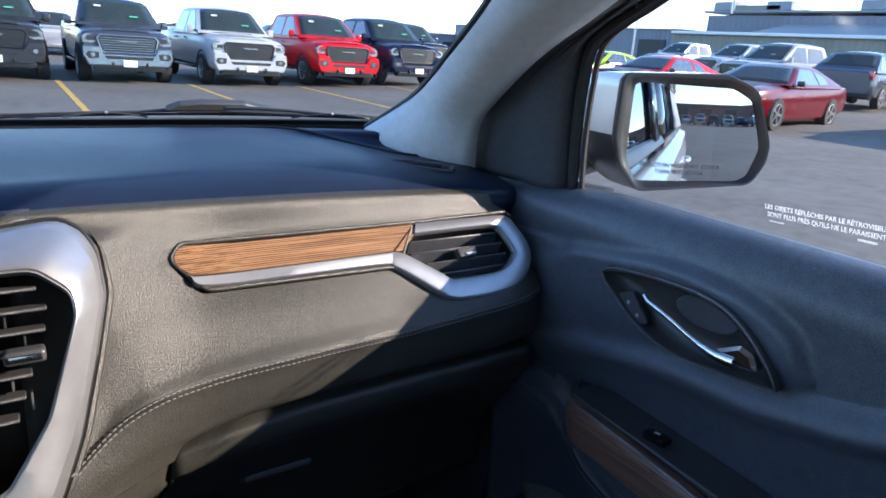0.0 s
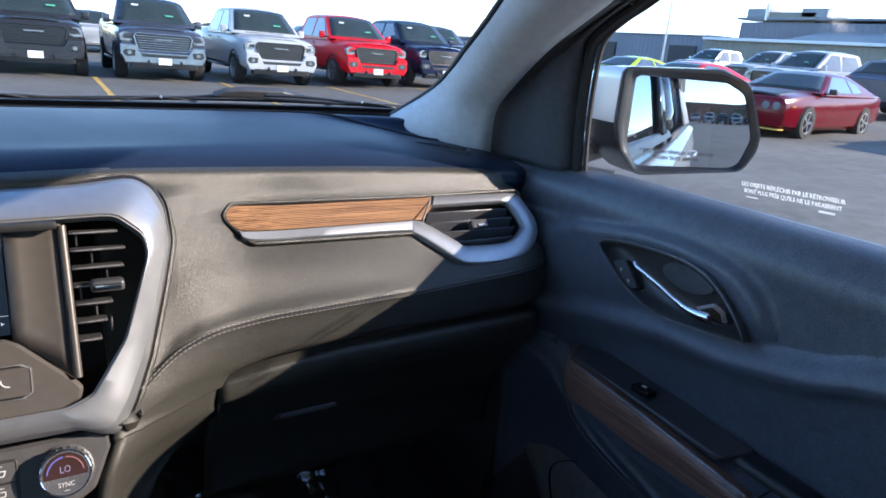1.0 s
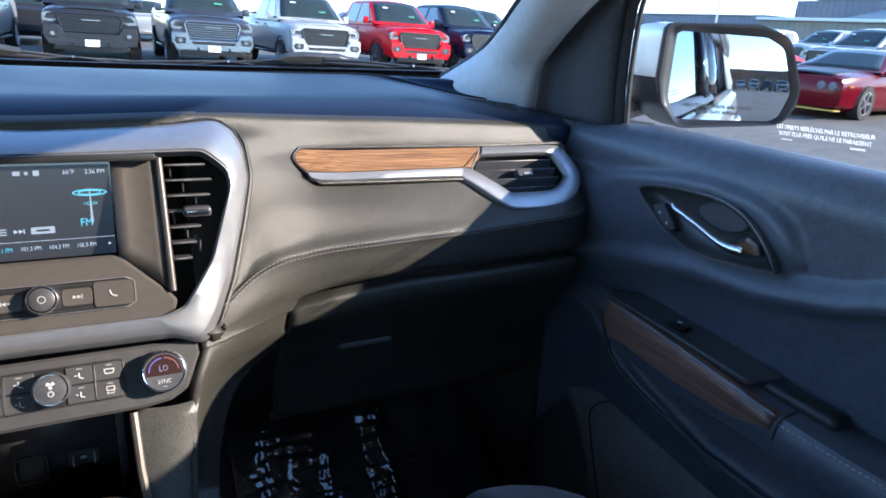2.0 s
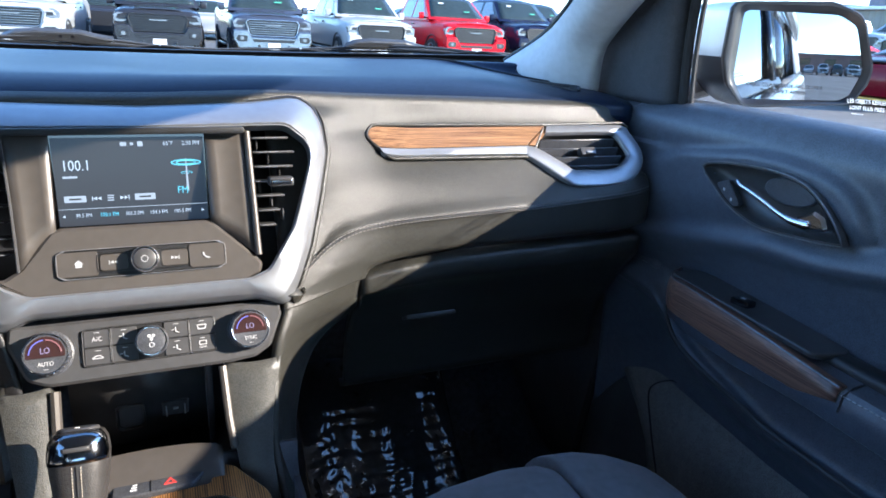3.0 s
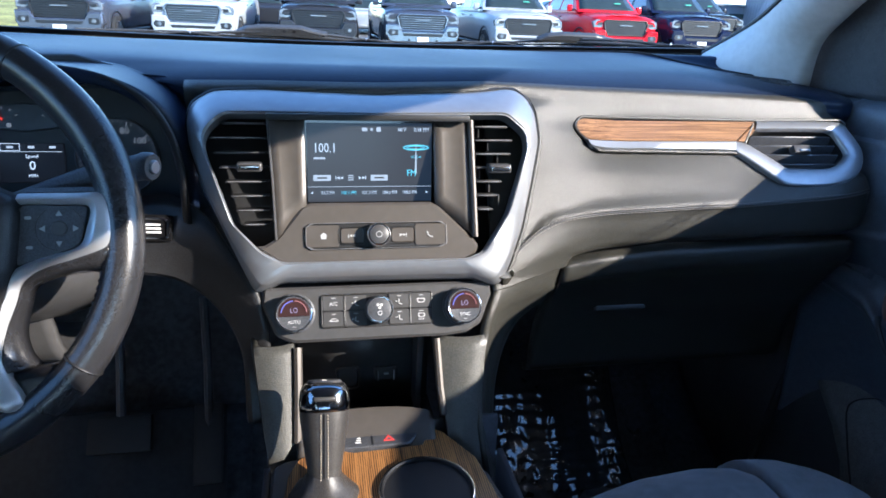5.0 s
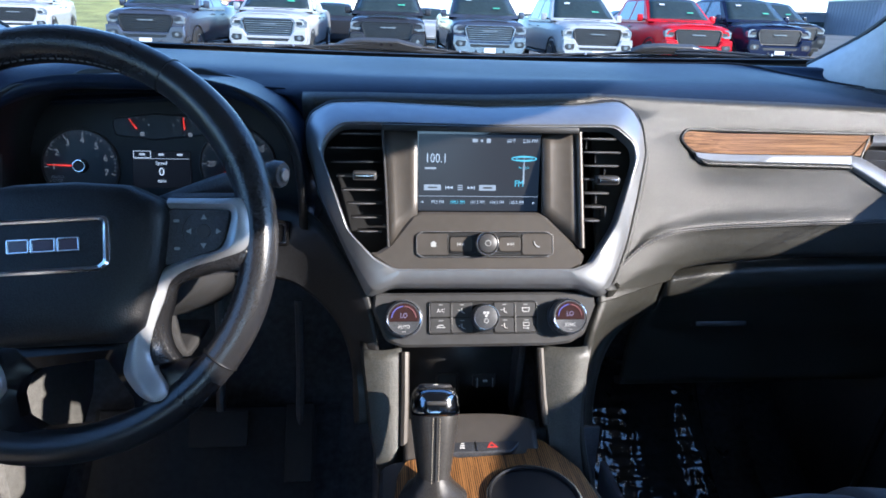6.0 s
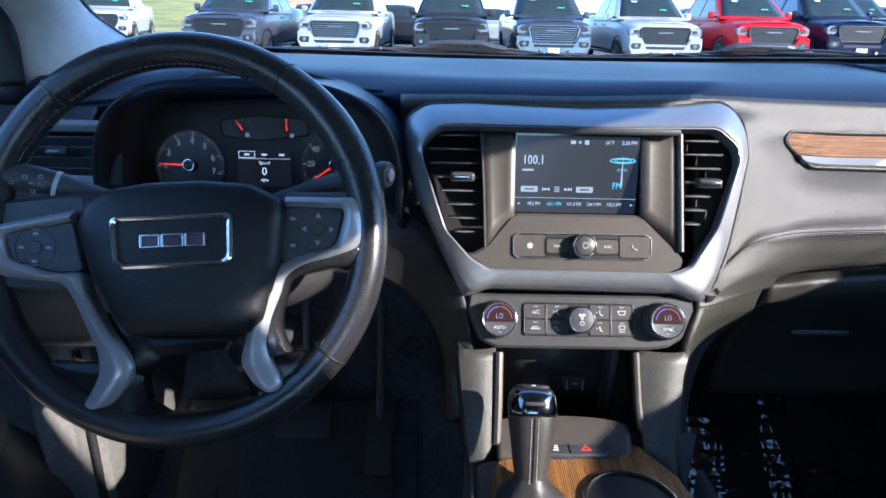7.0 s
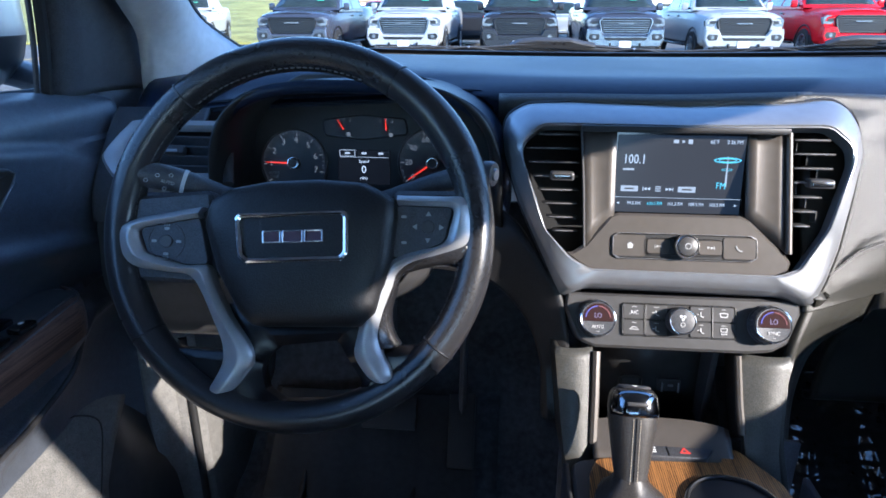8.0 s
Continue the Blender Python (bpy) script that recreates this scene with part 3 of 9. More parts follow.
STITCH_Z = [(0.155, 1.074), (0.175, 1.0855), (0.199, 1.104), (0.220, 1.1115), (0.278, 1.1179), (0.394, 1.1228), (0.478, 1.1252), (0.593, 1.1334), (0.68, 1.139)]
GLOVE_Z = [(0.155, 1.040), (0.233, 1.0495), (0.295, 1.0593), (0.376, 1.0659), (0.672, 1.0714)]
CREST = [(-0.72, 0.70, 1.215), (-0.60, 0.71, 1.235), (-0.25, 0.70, 1.255), (-0.2, 0.69, 1.256), (-0.15, 0.676, 1.259), (0.0, 0.673, 1.259), (0.15, 0.678, 1.264), (0.2, 0.69, 1.262), (0.28, 0.704, 1.258), (0.45, 0.708, 1.255), (0.6, 0.706, 1.250), (0.69, 0.700, 1.246)]


def crest(x):
    steps = [x + 0.012 * k for k in range(-3, 4)]
    return sum(curve_at([(a, b) for a, b, c in CREST], v) for v in steps) / 7, sum(curve_at([(a, c) for a, b, c in CREST], v) for v in steps) / 7


rows = []
for i in range(71):
    x = -0.725 + 1.415 * i / 70
    yb, zb = glass_base(x)
    yc, zc = crest(x)
    side_drop = 0.02 * max(0, abs(x + 0.02) - 0.5) / 0.2
    sec = [(yb, zb - 0.004), (yb - 0.06, zb + 0.004 - side_drop * 0.4), (0.5 * (yb + yc) + 0.06, 1.283 - side_drop), (yc + 0.09, 1.277 - side_drop), (yc + 0.035, zc + 0.013 - side_drop * 0.3), (yc, zc)]
    tuck = 0.0 if x < -0.22 else 0.006
    roll = [(yc - 0.010 + tuck, zc - 0.008 - tuck), (yc - 0.009 + tuck, zc - 0.022), (yc + 0.002 + tuck, zc - 0.045)]
    if x < -0.235:
        roll = [(yc + 0.004, zc - 0.004), (yc + 0.012, zc - 0.006), (yc + 0.03, zc - 0.006)]
    line = spline([Vector((a, b, 0)) for a, b in sec + roll], 40)
    rows.append([Vector((x, p.x, p.y)) for p in line])
rows_top = rows
part("dash_top", sheet(rows), M_top, dashboard, "dark soft-touch dash top", solid=-0.01)

# panel joint that runs across the top and turns in towards the pillar
def on_top(x, f):
    """A place on the dash top: f runs from the glass (0) to the crest (1)."""
    i = max(0, min(70, round((x + 0.725) / 1.415 * 70)))
    j = max(0, min(25, round(f * 25)))
    return rows_top[i][j] + Vector((0, 0, 0.0012))


part("top_joint", tube(spline([on_top(x, f) for x, f in ((-0.30, 0.10), (0.0, 0.10), (0.25, 0.11), (0.40, 0.15), (0.48, 0.24), (0.545, 0.38), (0.60, 0.46), (0.68, 0.50))], 60), 0.0016, 5), M_deep, dashboard)

# padded face in front of the passenger
STACK_EDGE = [(1.0, 0.122), (1.047, 0.135), (1.07, 0.153), (1.10, 0.168), (1.153, 0.186), (1.198, 0.199), (1.23, 0.1976), (1.247, 0.189), (1.2576, 0.176)]


def stack_pull(x):
    """How far the skin has turned towards the stack: 0 in front of the seat, 1 beside the stack."""
    f = max(0.0, min(1.0, (0.285 - x) / 0.14))
    return f * f * (3 - 2 * f)


def drawn_in(v):
    """Near the stack the skin is drawn to the rear until it meets the bezel's edge."""
    w = max(0.0, 1 - max(0.0, v.x - curve_at(STACK_EDGE, v.z)) / 0.17) ** 2.7
    w *= max(0.0, min(1.0, (1.262 - v.z) / 0.025))
    return Vector((v.x, v.y + (0.552 + 0.575 * (v.z - 1.048) - v.y) * w, v.z))


VENT_HOLE = [(0.118, 0.006), (0.238, 0.006), (0.258, -0.035), (0.236, -0.066), (0.150, -0.068), (0.100, -0.022)]
T = basis((0.40, 0.6695, 1.205), (1, 0, 0), (0, 0.68, 0.73))


def tip_rise(x):
    """How far the pad swells above the trim's plane towards the centre stack."""
    return 0.0050 * max(0.0, min(1.1, (-0.070 - x) / 0.070)) ** 1.6


rows = []
for i in range(101):
    x = 0.134 + 0.546 * i / 100
    zs = curve_at(STITCH_Z, x)
    zg = curve_at(GLOVE_Z, x)
    yc, zc = crest(x)
    near = stack_pull(x)          # towards the centre stack the pad leans to the rear
    end = max(0.0, (x - 0.60) / 0.08)
    flow = max(0.0, min(1.0, (0.250 - x) / 0.012))        # beside the stack the pad runs on into the leg
    sec = [(yc, zc), (yc - 0.010, zc - 0.006), (0.688 - 0.012 * near, 1.226), (0.6705 - 0.016 * near, 1.2045), (0.650 - 0.018 * near, 1.182),
           (0.629 - 0.016 * near, 1.158), (0.612 - 0.014 * near, zs + 0.014), (0.600 - 0.016 * near, zs), (0.5985 - 0.015 * near, zs - 0.012), (0.5975 - 0.016 * near, 0.5 * (zs + zg) - 0.004), (0.600 - 0.018 * near - 0.0005 * flow, zg + 0.012), (0.616 - 0.020 * near - 0.0155 * flow, zg + 0.003 - 0.004 * flow)]
    rows.append([drawn_in(Vector((x, p.x + 0.02 * end ** 2, p.y))) for p in spline([Vector((a, b, 0)) for a, b in sec], 70)])
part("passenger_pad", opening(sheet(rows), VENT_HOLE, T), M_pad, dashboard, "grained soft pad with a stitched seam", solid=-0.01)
rows = []
for i in range(25):
    x = -0.215 + 0.369 * i / 24
    yc, zc = crest(x)
    rows.append([Vector((x, p.x, p.y)) for p in spline([Vector((a, b, 0)) for a, b in ((yc + 0.001, zc + 0.0008), (yc - 0.0105, zc - 0.006), (yc - 0.0100, zc - 0.022), (yc - 0.001, zc - 0.045))], 20)])
part("pad_brow", sheet(rows), M_pad, dashboard, "grained skin above the bezel", solid=-0.004)
# twin rows of stitches and the seam between them
def stitches(path, parent, gap=0.0068, length=0.0048, r=0.0008, mat=M_stitch, off=Vector((0, 0, 0))):
    """Short raised threads along a path, one mesh."""
    P = [Vector(p) + off for p in path]
    bm = bmesh.new()
    acc, last = 0.0, P[0]
    for p, q in zip(P, P[1:]):
        d = q - p
        L = d.length
        if L < 1e-6:
            continue
        s = (gap - acc) if acc else 0.0
        while s < L:
            c = p + d * (s / L)
            h = d.normalized() * length / 2
            tube([c - h, c - h * 0.6, c + h * 0.6, c + h], [r * 0.4, r, r, r * 0.4], 5, True, bm)
            s += gap
        acc = L - (s - gap)
    return part("stitching", bm, mat, parent)


seam = [Vector((x, 0.5955 - 0.016 * stack_pull(x) + 0.02 * max(0.0, (x - 0.60) / 0.08) ** 2, curve_at(STITCH_Z, x) - 0.003)) for x in [0.160 + 0.513 * k / 60 for k in range(61)]]
seam = spline([drawn_in(v + Vector((0, 0.002, 0))) - Vector((0, 0.002, 0)) for v in seam][::4], 120)
part("seam_cord", tube([v + Vector((0, 0.0008, 0.0022)) for v in seam], 0.0011, 6), M_deep, dashboard, "narrow seam")
stitches(seam, dashboard, 0.0052, 0.0042, off=Vector((0, 0.001, 0.0046)))
stitches(seam, dashboard, 0.0052, 0.0042, off=Vector((0, 0.0002, 0.0002)))

# trim on the passenger side, on a plane that leans back
wood = [*spline([Vector(p) for p in ((-0.1270, -0.0156), (-0.1345, -0.0105), (-0.1388, -0.0042), (-0.1400, 0.0018), (-0.1382, 0.0078), (-0.1338, 0.0124), (-0.1265, 0.0150))], 22), *[Vector((x, 0.0150)) for x in (-0.118, -0.110, -0.100, -0.090, -0.080, -0.070)], Vector((0.1225, 0.0156)), Vector((0.0868, -0.0150)), *[Vector((x, -0.0156)) for x in (-0.070, -0.080, -0.090, -0.100, -0.110, -0.118)]][::-1]
oak = plate(wood, at(T, 0, 0, 0.0045), 0.010, 0.0012)
T_out = (T.to_3x3() @ Vector((0, 0, 1))).normalized()
for v in oak.verts:
    v.co += T_out * tip_rise((T.inverted() @ v.co).x)
part("oak_trim", oak, M_wood, dashboard, "brown open-pore oak strip")
part("oak_return", plate([(0.1240, 0.0152), (0.0885, -0.0150), (0.0985, -0.0172), (0.1255, 0.0060)], at(T, 0, 0, 0.0035), 0.01, 0.0012), M_wood, dashboard)
# one satin ribbon: under the oak, down beside the vent, round its end and back along its top
RIB_OUT = [(-0.1270, -0.0190), (-0.1146, -0.0288), (-0.0317, -0.0293), (0.0666, -0.0304), (0.0827, -0.0354), (0.1031, -0.0516), (0.1268, -0.0722), (0.1391, -0.0806), (0.1588, -0.0846), (0.2040, -0.0850), (0.2390, -0.0776), (0.2660, -0.0575), (0.2772, -0.0316), (0.2690, -0.0020), (0.2583, 0.0140), (0.2121, 0.0162), (0.1265, 0.0158)]
RIB_IN = [(-0.1292, -0.0165), (-0.1142, -0.0170), (-0.0284, -0.0166), (0.0737, -0.0162), (0.0900, -0.0165), (0.1028, -0.0212), (0.1358, -0.0463), (0.1480, -0.0560), (0.1637, -0.0572), (0.2097, -0.0574), (0.2317, -0.0506), (0.2463, -0.0392), (0.2492, -0.0317), (0.2411, -0.0060), (0.2333, 0.0010), (0.2068, 0.0022), (0.1200, 0.0016)]
rim_t = rounded([(-0.1425, 0.002), (-0.1300, 0.0170), (0.1225, 0.0170), (0.088, -0.0325), (0.0735, -0.0318), (-0.1150, -0.0302)], [0.010, 0.010, 0.004, 0.01, 0.02, 0.012])
part("trim_lip", tube([at(T, 0, 0, 0.0020) @ Vector((p[0], p[1], tip_rise(p[0]))) for p in [*inset(rim_t, -0.0012), inset(rim_t, -0.0012)[0]]], 0.0022, 8, False), M_pad, dashboard)
part("trim_lip", tube([at(T, 0, 0, 0.0015) @ Vector((x, y, 0)) for x, y in ((0.110, 0.0185), (0.150, 0.0190), (0.210, 0.0200), (0.262, 0.0205), (0.268, 0.012))], 0.0024, 8), M_pad, dashboard, "rolled skin edge above the vent")
part("trim_recess", plate(rim_t, at(T, 0, 0, 0.0016), 0.008, 0.001), M_pad, dashboard)


def side_vent(side, parent):
    """Octagonal outlet with its silver surround, at the dash's end."""
    flip = Matrix.Identity(4) if side > 0 else Matrix.Translation((-0.045, 0, 0)) @ Matrix.Diagonal((-1, 1, 1, 1))
    m = flip @ T
    outer = [(0.125, 0.0150), (0.2470, 0.0155), (0.2735, -0.0285), (0.2755, -0.0440), (0.246, -0.0760), (0.222, -0.0840), (0.147, -0.0845), (0.100, -0.0210)]
    inner = [(0.126, 0.0015), (0.2300, 0.0020), (0.2490, -0.0330), (0.2470, -0.0415), (0.2300, -0.0565), (0.216, -0.0600), (0.153, -0.0600), (0.1035, -0.0190)]
    if side > 0:
        inner = RIB_IN[5:]
    else:
        outer[-2:] = [(0.130, -0.0845), (0.112, -0.0700), (0.1140, 0.0100)]
        inner[-2:] = [(0.132, -0.0600), (0.126, -0.0560), (0.1240, -0.0010)]
    c = (0.188, -0.028)
    I = by_angle(rounded(inner, 0.006), c, 72)
    if side > 0:
        oo, ii = spline([Vector((*p, 0)) for p in RIB_OUT], 110), spline([Vector((*p, 0)) for p in RIB_IN], 110)
        prof = ((0.0, -0.010), (0.0, 0.0030), (0.06, 0.0050), (0.14, 0.0058), (0.86, 0.0058), (0.95, 0.0046), (1.0, 0.0024), (1.0, -0.018))
        v = part("side_vent", sheet([[m @ (p.lerp(q, f) + Vector((0, 0, z + tip_rise(p.x)))) for f, z in prof] for p, q in zip(oo, ii)]), M_silver, parent, "satin silver ribbon under the oak and round the vent")
    else:
        # open towards the instruments, with a black post there
        oo = spline([Vector((*p, 0)) for p in ((0.108, 0.0150), (0.17, 0.0155), (0.240, 0.0155), (0.256, 0.004), (0.2735, -0.0285), (0.2745, -0.046), (0.249, -0.0745), (0.222, -0.084), (0.17, -0.0845), (0.120, -0.0845))], 60)
        ii = spline([Vector((*p, 0)) for p in ((0.108, 0.0030), (0.17, 0.0025), (0.226, 0.0022), (0.235, -0.006), (0.2490, -0.0330), (0.2470, -0.0415), (0.2300, -0.0565), (0.212, -0.0600), (0.17, -0.0600), (0.120, -0.0600))], 60)
        bm = bmesh.new()
        prof = ((0.0, -0.016), (0.0, 0.004), (0.15, 0.0075), (0.7, 0.0075), (0.95, 0.003), (1.0, -0.016))
        sheet([[m @ (p.lerp(q, f) + Vector((0, 0, z))) for f, z in prof] for p, q in zip(oo, ii)], bm)
        # lighter silver than the right vent: its sky reflection is painted in
        v = part("side_vent", bm, M_paint_s, parent, "satin silver vent surround")
        part("vent_post", tube([m @ Vector(p) for p in ((0.118, 0.020, 0.002), (0.113, -0.02, 0.003), (0.102, -0.075, 0.002))], [0.006, 0.007, 0.007], 10), M_black, v)
    part("duct", plate(by_angle(rounded(inner, 0.006), c, 72), at(m, 0, 0, -0.030), 0.004, 0.0005), M_deep, v)
    wall = bmesh.new()
    rings(wall, [[m @ Vector((p.x, p.y, z)) for p in I] for z in (-0.001, -0.031)])
    part("duct_wall", wall, M_deep, v)
    for k, yy in enumerate((-0.008, -0.0225, -0.037, -0.0515)):
        x0 = 0.108 + max(0, (-yy - 0.02)) * 1.15 if side > 0 else 0.126
        x1 = 0.236 if yy < -0.04 else 0.243
        bm = box(at(m, (x0 + x1) / 2, yy, -0.010) @ Matrix.Rotation(radians(-28), 4, 'X'), x1 - x0, 0.0028, 0.017, 0.0009, 1)
        part("slat", bm, M_black, v)
    part("slat_tab", box(at(m, 0.182, -0.028, 0.0005), 0.026, 0.0125, 0.012, 0.003, 2), M_satin, v, "dark vent tab")
    part("slat_tab_face", box(at(m, 0.184, -0.0315, 0.0068), 0.015, 0.004, 0.003, 0.001, 1), M_silver, v)
    return v


side_vent(1, dashboard)
side_vent(-1, dashboard)
# demister grille by the pillar
dg = holder("demister_grille", (0.60, 0.79, 1.255))
tagged(dg, "black slotted demister grille in the dash top", "vent")
G = basis((0.590, 0.785, 1.2665), (0.9, -0.42, -0.05), (0.42, 0.9, 0.16))
part("grille_rim", hoop(by_angle(rounded([(-0.05, -0.012), (0.05, -0.015), (0.052, 0.012), (-0.03, 0.012)], 0.006), (0, 0), 40), by_angle(rounded([(-0.042, -0.009), (0.046, -0.012), (0.047, 0.009), (-0.028, 0.009)], 0.005), (0, 0), 40), G, 0.006, 0.001), M_black, dg)
part("grille_back", plate(rect(0.088, 0.018), at(G, 0, 0, -0.004), 0.002, 0.0003), M_deep, dg)
for k in range(6):
    part("grille_bar", box(at(G, -0.032 + k * 0.0135, 0, -0.0025), 0.002, 0.020, 0.003, 0.0005, 1), M_deep, dg)

# glove box
glove = holder("glove_box", (0.45, 0.66, 0.83))
tagged(glove, "closed black glove box lid with a recessed pull", "glove box")
rows = []
for i in range(41):
    x = 0.2385 + 0.4265 * i / 40
    zg = curve_at(GLOVE_Z, x) - 0.004
    sec = [(0.625, zg + 0.002), (0.610, zg - 0.001), (0.605, zg - 0.009), (0.608, zg - 0.028), (0.628, 1.012), (0.652, 0.975), (0.676, 0.935), (0.690, 0.89), (0.695, 0.84), (0.72, 0.825)]
    rows.append([Vector((x, p.x, p.y)) for p in spline([Vector((a, b, 0)) for a, b in sec], 30)])
part("lid", sheet(rows), M_pad, glove, solid=-0.01)
part("pull_recess", box(basis((0.358, 0.674, 0.955), (1, 0.0, 0.0), (0, 0.3, 1)), 0.084, 0.022, 0.014, 0.004, 2), M_deep, glove)
part("pull_lip", box(basis((0.358, 0.667, 0.951), (1, 0.0, 0.0), (0, 0.3, 1)), 0.076, 0.008, 0.010, 0.003, 2), M_satin, glove, "smooth dark pull")
part("lid_seam", tube([(0.325, 0.6545, 1.003), (0.37, 0.6545, 1.003), (0.412, 0.6545, 1.003)], 0.0009, 5), M_satin, glove)

# leg of the dash that runs down beside the centre stack
LEG = [(1.062, 0.146, 0.556, 0.2370, 0.609), (1.05, 0.140, 0.550, 0.2365, 0.606), (1.02, 0.128, 0.536, 0.2360, 0.613), (0.997, 0.122, 0.531, 0.2340, 0.622), (0.968, 0.119, 0.523, 0.190, 0.612),
       (0.94, 0.116, 0.509, 0.163, 0.588), (0.90, 0.113, 0.490, 0.146, 0.558), (0.86, 0.117, 0.470, 0.140, 0.530), (0.80, 0.124, 0.442, 0.140, 0.500), (0.62, 0.13, 0.40, 0.142, 0.48)]


def leg_sheet(stations):
    """Skin of the leg: stations of (z, inner x, inner y, outer x, outer y)."""
    rows = []
    for z, xl, yl, xr, yr in stations:
        row = []
        for k in range(12):
            f = k / 11
            b = math.sin(math.pi * f)
            x, y = xl + (xr - xl) * f, yr + (yl - yr) * (1 - f * 0.65) ** 3 * (1 - f ** 6) - 0.001 * b
            w = max(0.0, min(1.0, (z - 0.975) / 0.07))
            w = w * w * (3 - 2 * w) * (1 - f ** 5)
            yp = drawn_in(Vector((x, 0.600 - 0.018 * stack_pull(x), z))).y
            row.append(Vector((x, y + (yp + 0.0015 - y) * w, z)))
        rows.append(row)
    return sheet([spline([r[k] for r in rows], 44) for k in range(12)])


part("stack_leg", leg_sheet(LEG), M_pad, dashboard, "grained pad beside the centre stack", solid=0.008)
part("leg_gap", tube([(0.2385, 0.6065, 1.048), (0.2385, 0.612, 1.02), (0.238, 0.622, 0.996)], 0.0022, 6), M_deep, dashboard)
# driver's side: binnacle hood and knee panel
hood = []
for j, (y, k) in enumerate([(0.600, 0.0), (0.612, 0.35), (0.64, 0.6), (0.70, 0.8), (0.80, 0.92), (0.93, 1.0)]):
    row = []
    for i in range(41):
        a = math.pi * (1 - i / 40)
        ca, sa = math.cos(a), math.sin(a)
        x = -0.386 + 0.180 * math.copysign(abs(ca) ** 0.62, ca) * (1 + 0.08 * k)
        z = 1.110 + (0.170 - 0.010 * k) * abs(sa) ** 0.55
        row.append(Vector((x, y + 0.03 * (1 - abs(sa)), z)))
    hood.append(row)
part("binnacle_hood", sheet(hood), M_top, dashboard, "dark hood over the instruments", solid=0.012)
hoodl = []
for j, (y, s) in enumerate([(0.602, 0.985), (0.612, 0.945), (0.66, 0.92), (0.715, 0.90)]):
    row = []
    for i in range(41):
        a = math.pi * (1 - i / 40)
        ca, sa = math.cos(a), math.sin(a)
        row.append(Vector((-0.386 + 0.180 * s * math.copysign(abs(ca) ** 0.62, ca), y, 1.110 + 0.170 * s * abs(sa) ** 0.55)))
    hoodl.append(row)
part("binnacle_lining", sheet(hoodl), M_deep, dashboard, solid=0.004)
rows = []
for i in range(41):
    x = -0.728 + 0.128 * i / 40
    sec = [(0.705, 1.232), (0.690, 1.222), (0.6705, 1.2045), (0.650, 1.182), (0.629, 1.158), (0.612, 1.130), (0.606, 1.10)]
    rows.append([Vector((x, p.x, p.y)) for p in spline([Vector((a, b, 0)) for a, b in sec], 44)])
TL = Matrix.Translation((-0.045, 0, 0)) @ Matrix.Diagonal((-1, 1, 1, 1)) @ T
part("vent_panel", opening(sheet(rows), [(0.120, 0.006), (0.238, 0.006), (0.258, -0.035), (0.236, -0.066), (0.124, -0.068)], TL), M_black, dashboard, solid=0.008)
rows = []
for i in range(31):
    x = -0.728 + 0.358 * i / 30
    sec = [(0.735, 1.122), (0.70, 1.118), (0.64, 1.110), (0.614, 1.098), (0.608, 1.06), (0.604, 1.02), (0.614, 0.985), (0.630, 0.94), (0.665, 0.915), (0.76, 0.91)]
    rows.append([Vector((x, p.x, p.y)) for p in spline([Vector((a, b, 0)) for a, b in sec], 26)])
part("knee_panel", sheet(rows), M_satin, dashboard, "dark panel below the instruments", solid=0.01)
ARCH = spline([(-0.345, 0.606, 1.058), (-0.305, 0.604, 1.058), (-0.262, 0.602, 1.056), (-0.224, 0.599, 1.048), (-0.192, 0.588, 1.028), (-0.169, 0.574, 1.003), (-0.154, 0.556, 0.975), (-0.148, 0.540, 0.950), (-0.145, 0.520, 0.900)], 50)
BROW = spline([(-0.345, 0.665, 1.124), (-0.290, 0.655, 1.124), (-0.236, 0.640, 1.135), (-0.192, 0.602, 1.120), (-0.162, 0.574, 1.082), (-0.138, 0.556, 1.050), (-0.126, 0.545, 1.005), (-0.122, 0.542, 0.970), (-0.120, 0.530, 0.900)], 50)
rows = []
for a, b in zip(BROW, ARCH):
    out = (b - a).normalized()
    rows.append([*[a.lerp(b, k / 6) + Vector((0, -0.003 * math.sin(math.pi * k / 6), 0)) for k in range(6)], b + Vector((0, -0.002, 0)), b + out * 0.005 + Vector((0, 0.002, 0)), b + out * 0.008 + Vector((0, 0.010, 0)), b + out * 0.006 + Vector((0, 0.040, 0))])
# the wheel's shade on this panel is painted by the darker material
part("knee_arch", sheet(rows), M_shaded, dashboard, "grained panel with an arched lower edge, shade in its colour", solid=0.006)
sw = plate(rect(0.040, 0.030, 0.004), basis((-0.248, 0.6135, 1.103), (1, -0.12, 0), (0, 0.35, 1)), 0.01, 0.001)
keyp = part("switch_plate", sw, M_gloss, dashboard)
part("switch_rim", hoop(by_angle(rect(0.034, 0.024, 0.004), (0, 0), 40), by_angle(rect(0.029, 0.019, 0.003), (0, 0), 40), basis((-0.248, 0.612, 1.103), (1, -0.12, 0), (0, 0.35, 1)), 0.003, 0.0008), M_chrome, keyp)
for k in range(3):
    part("switch_mark", plate(rect(0.016, 0.0022, 0.0004), basis((-0.248, 0.6105, 1.108 - k * 0.0045), (1, -0.12, 0), (0, 0.35, 1)), 0.0005, 0.0001), M_white, keyp)


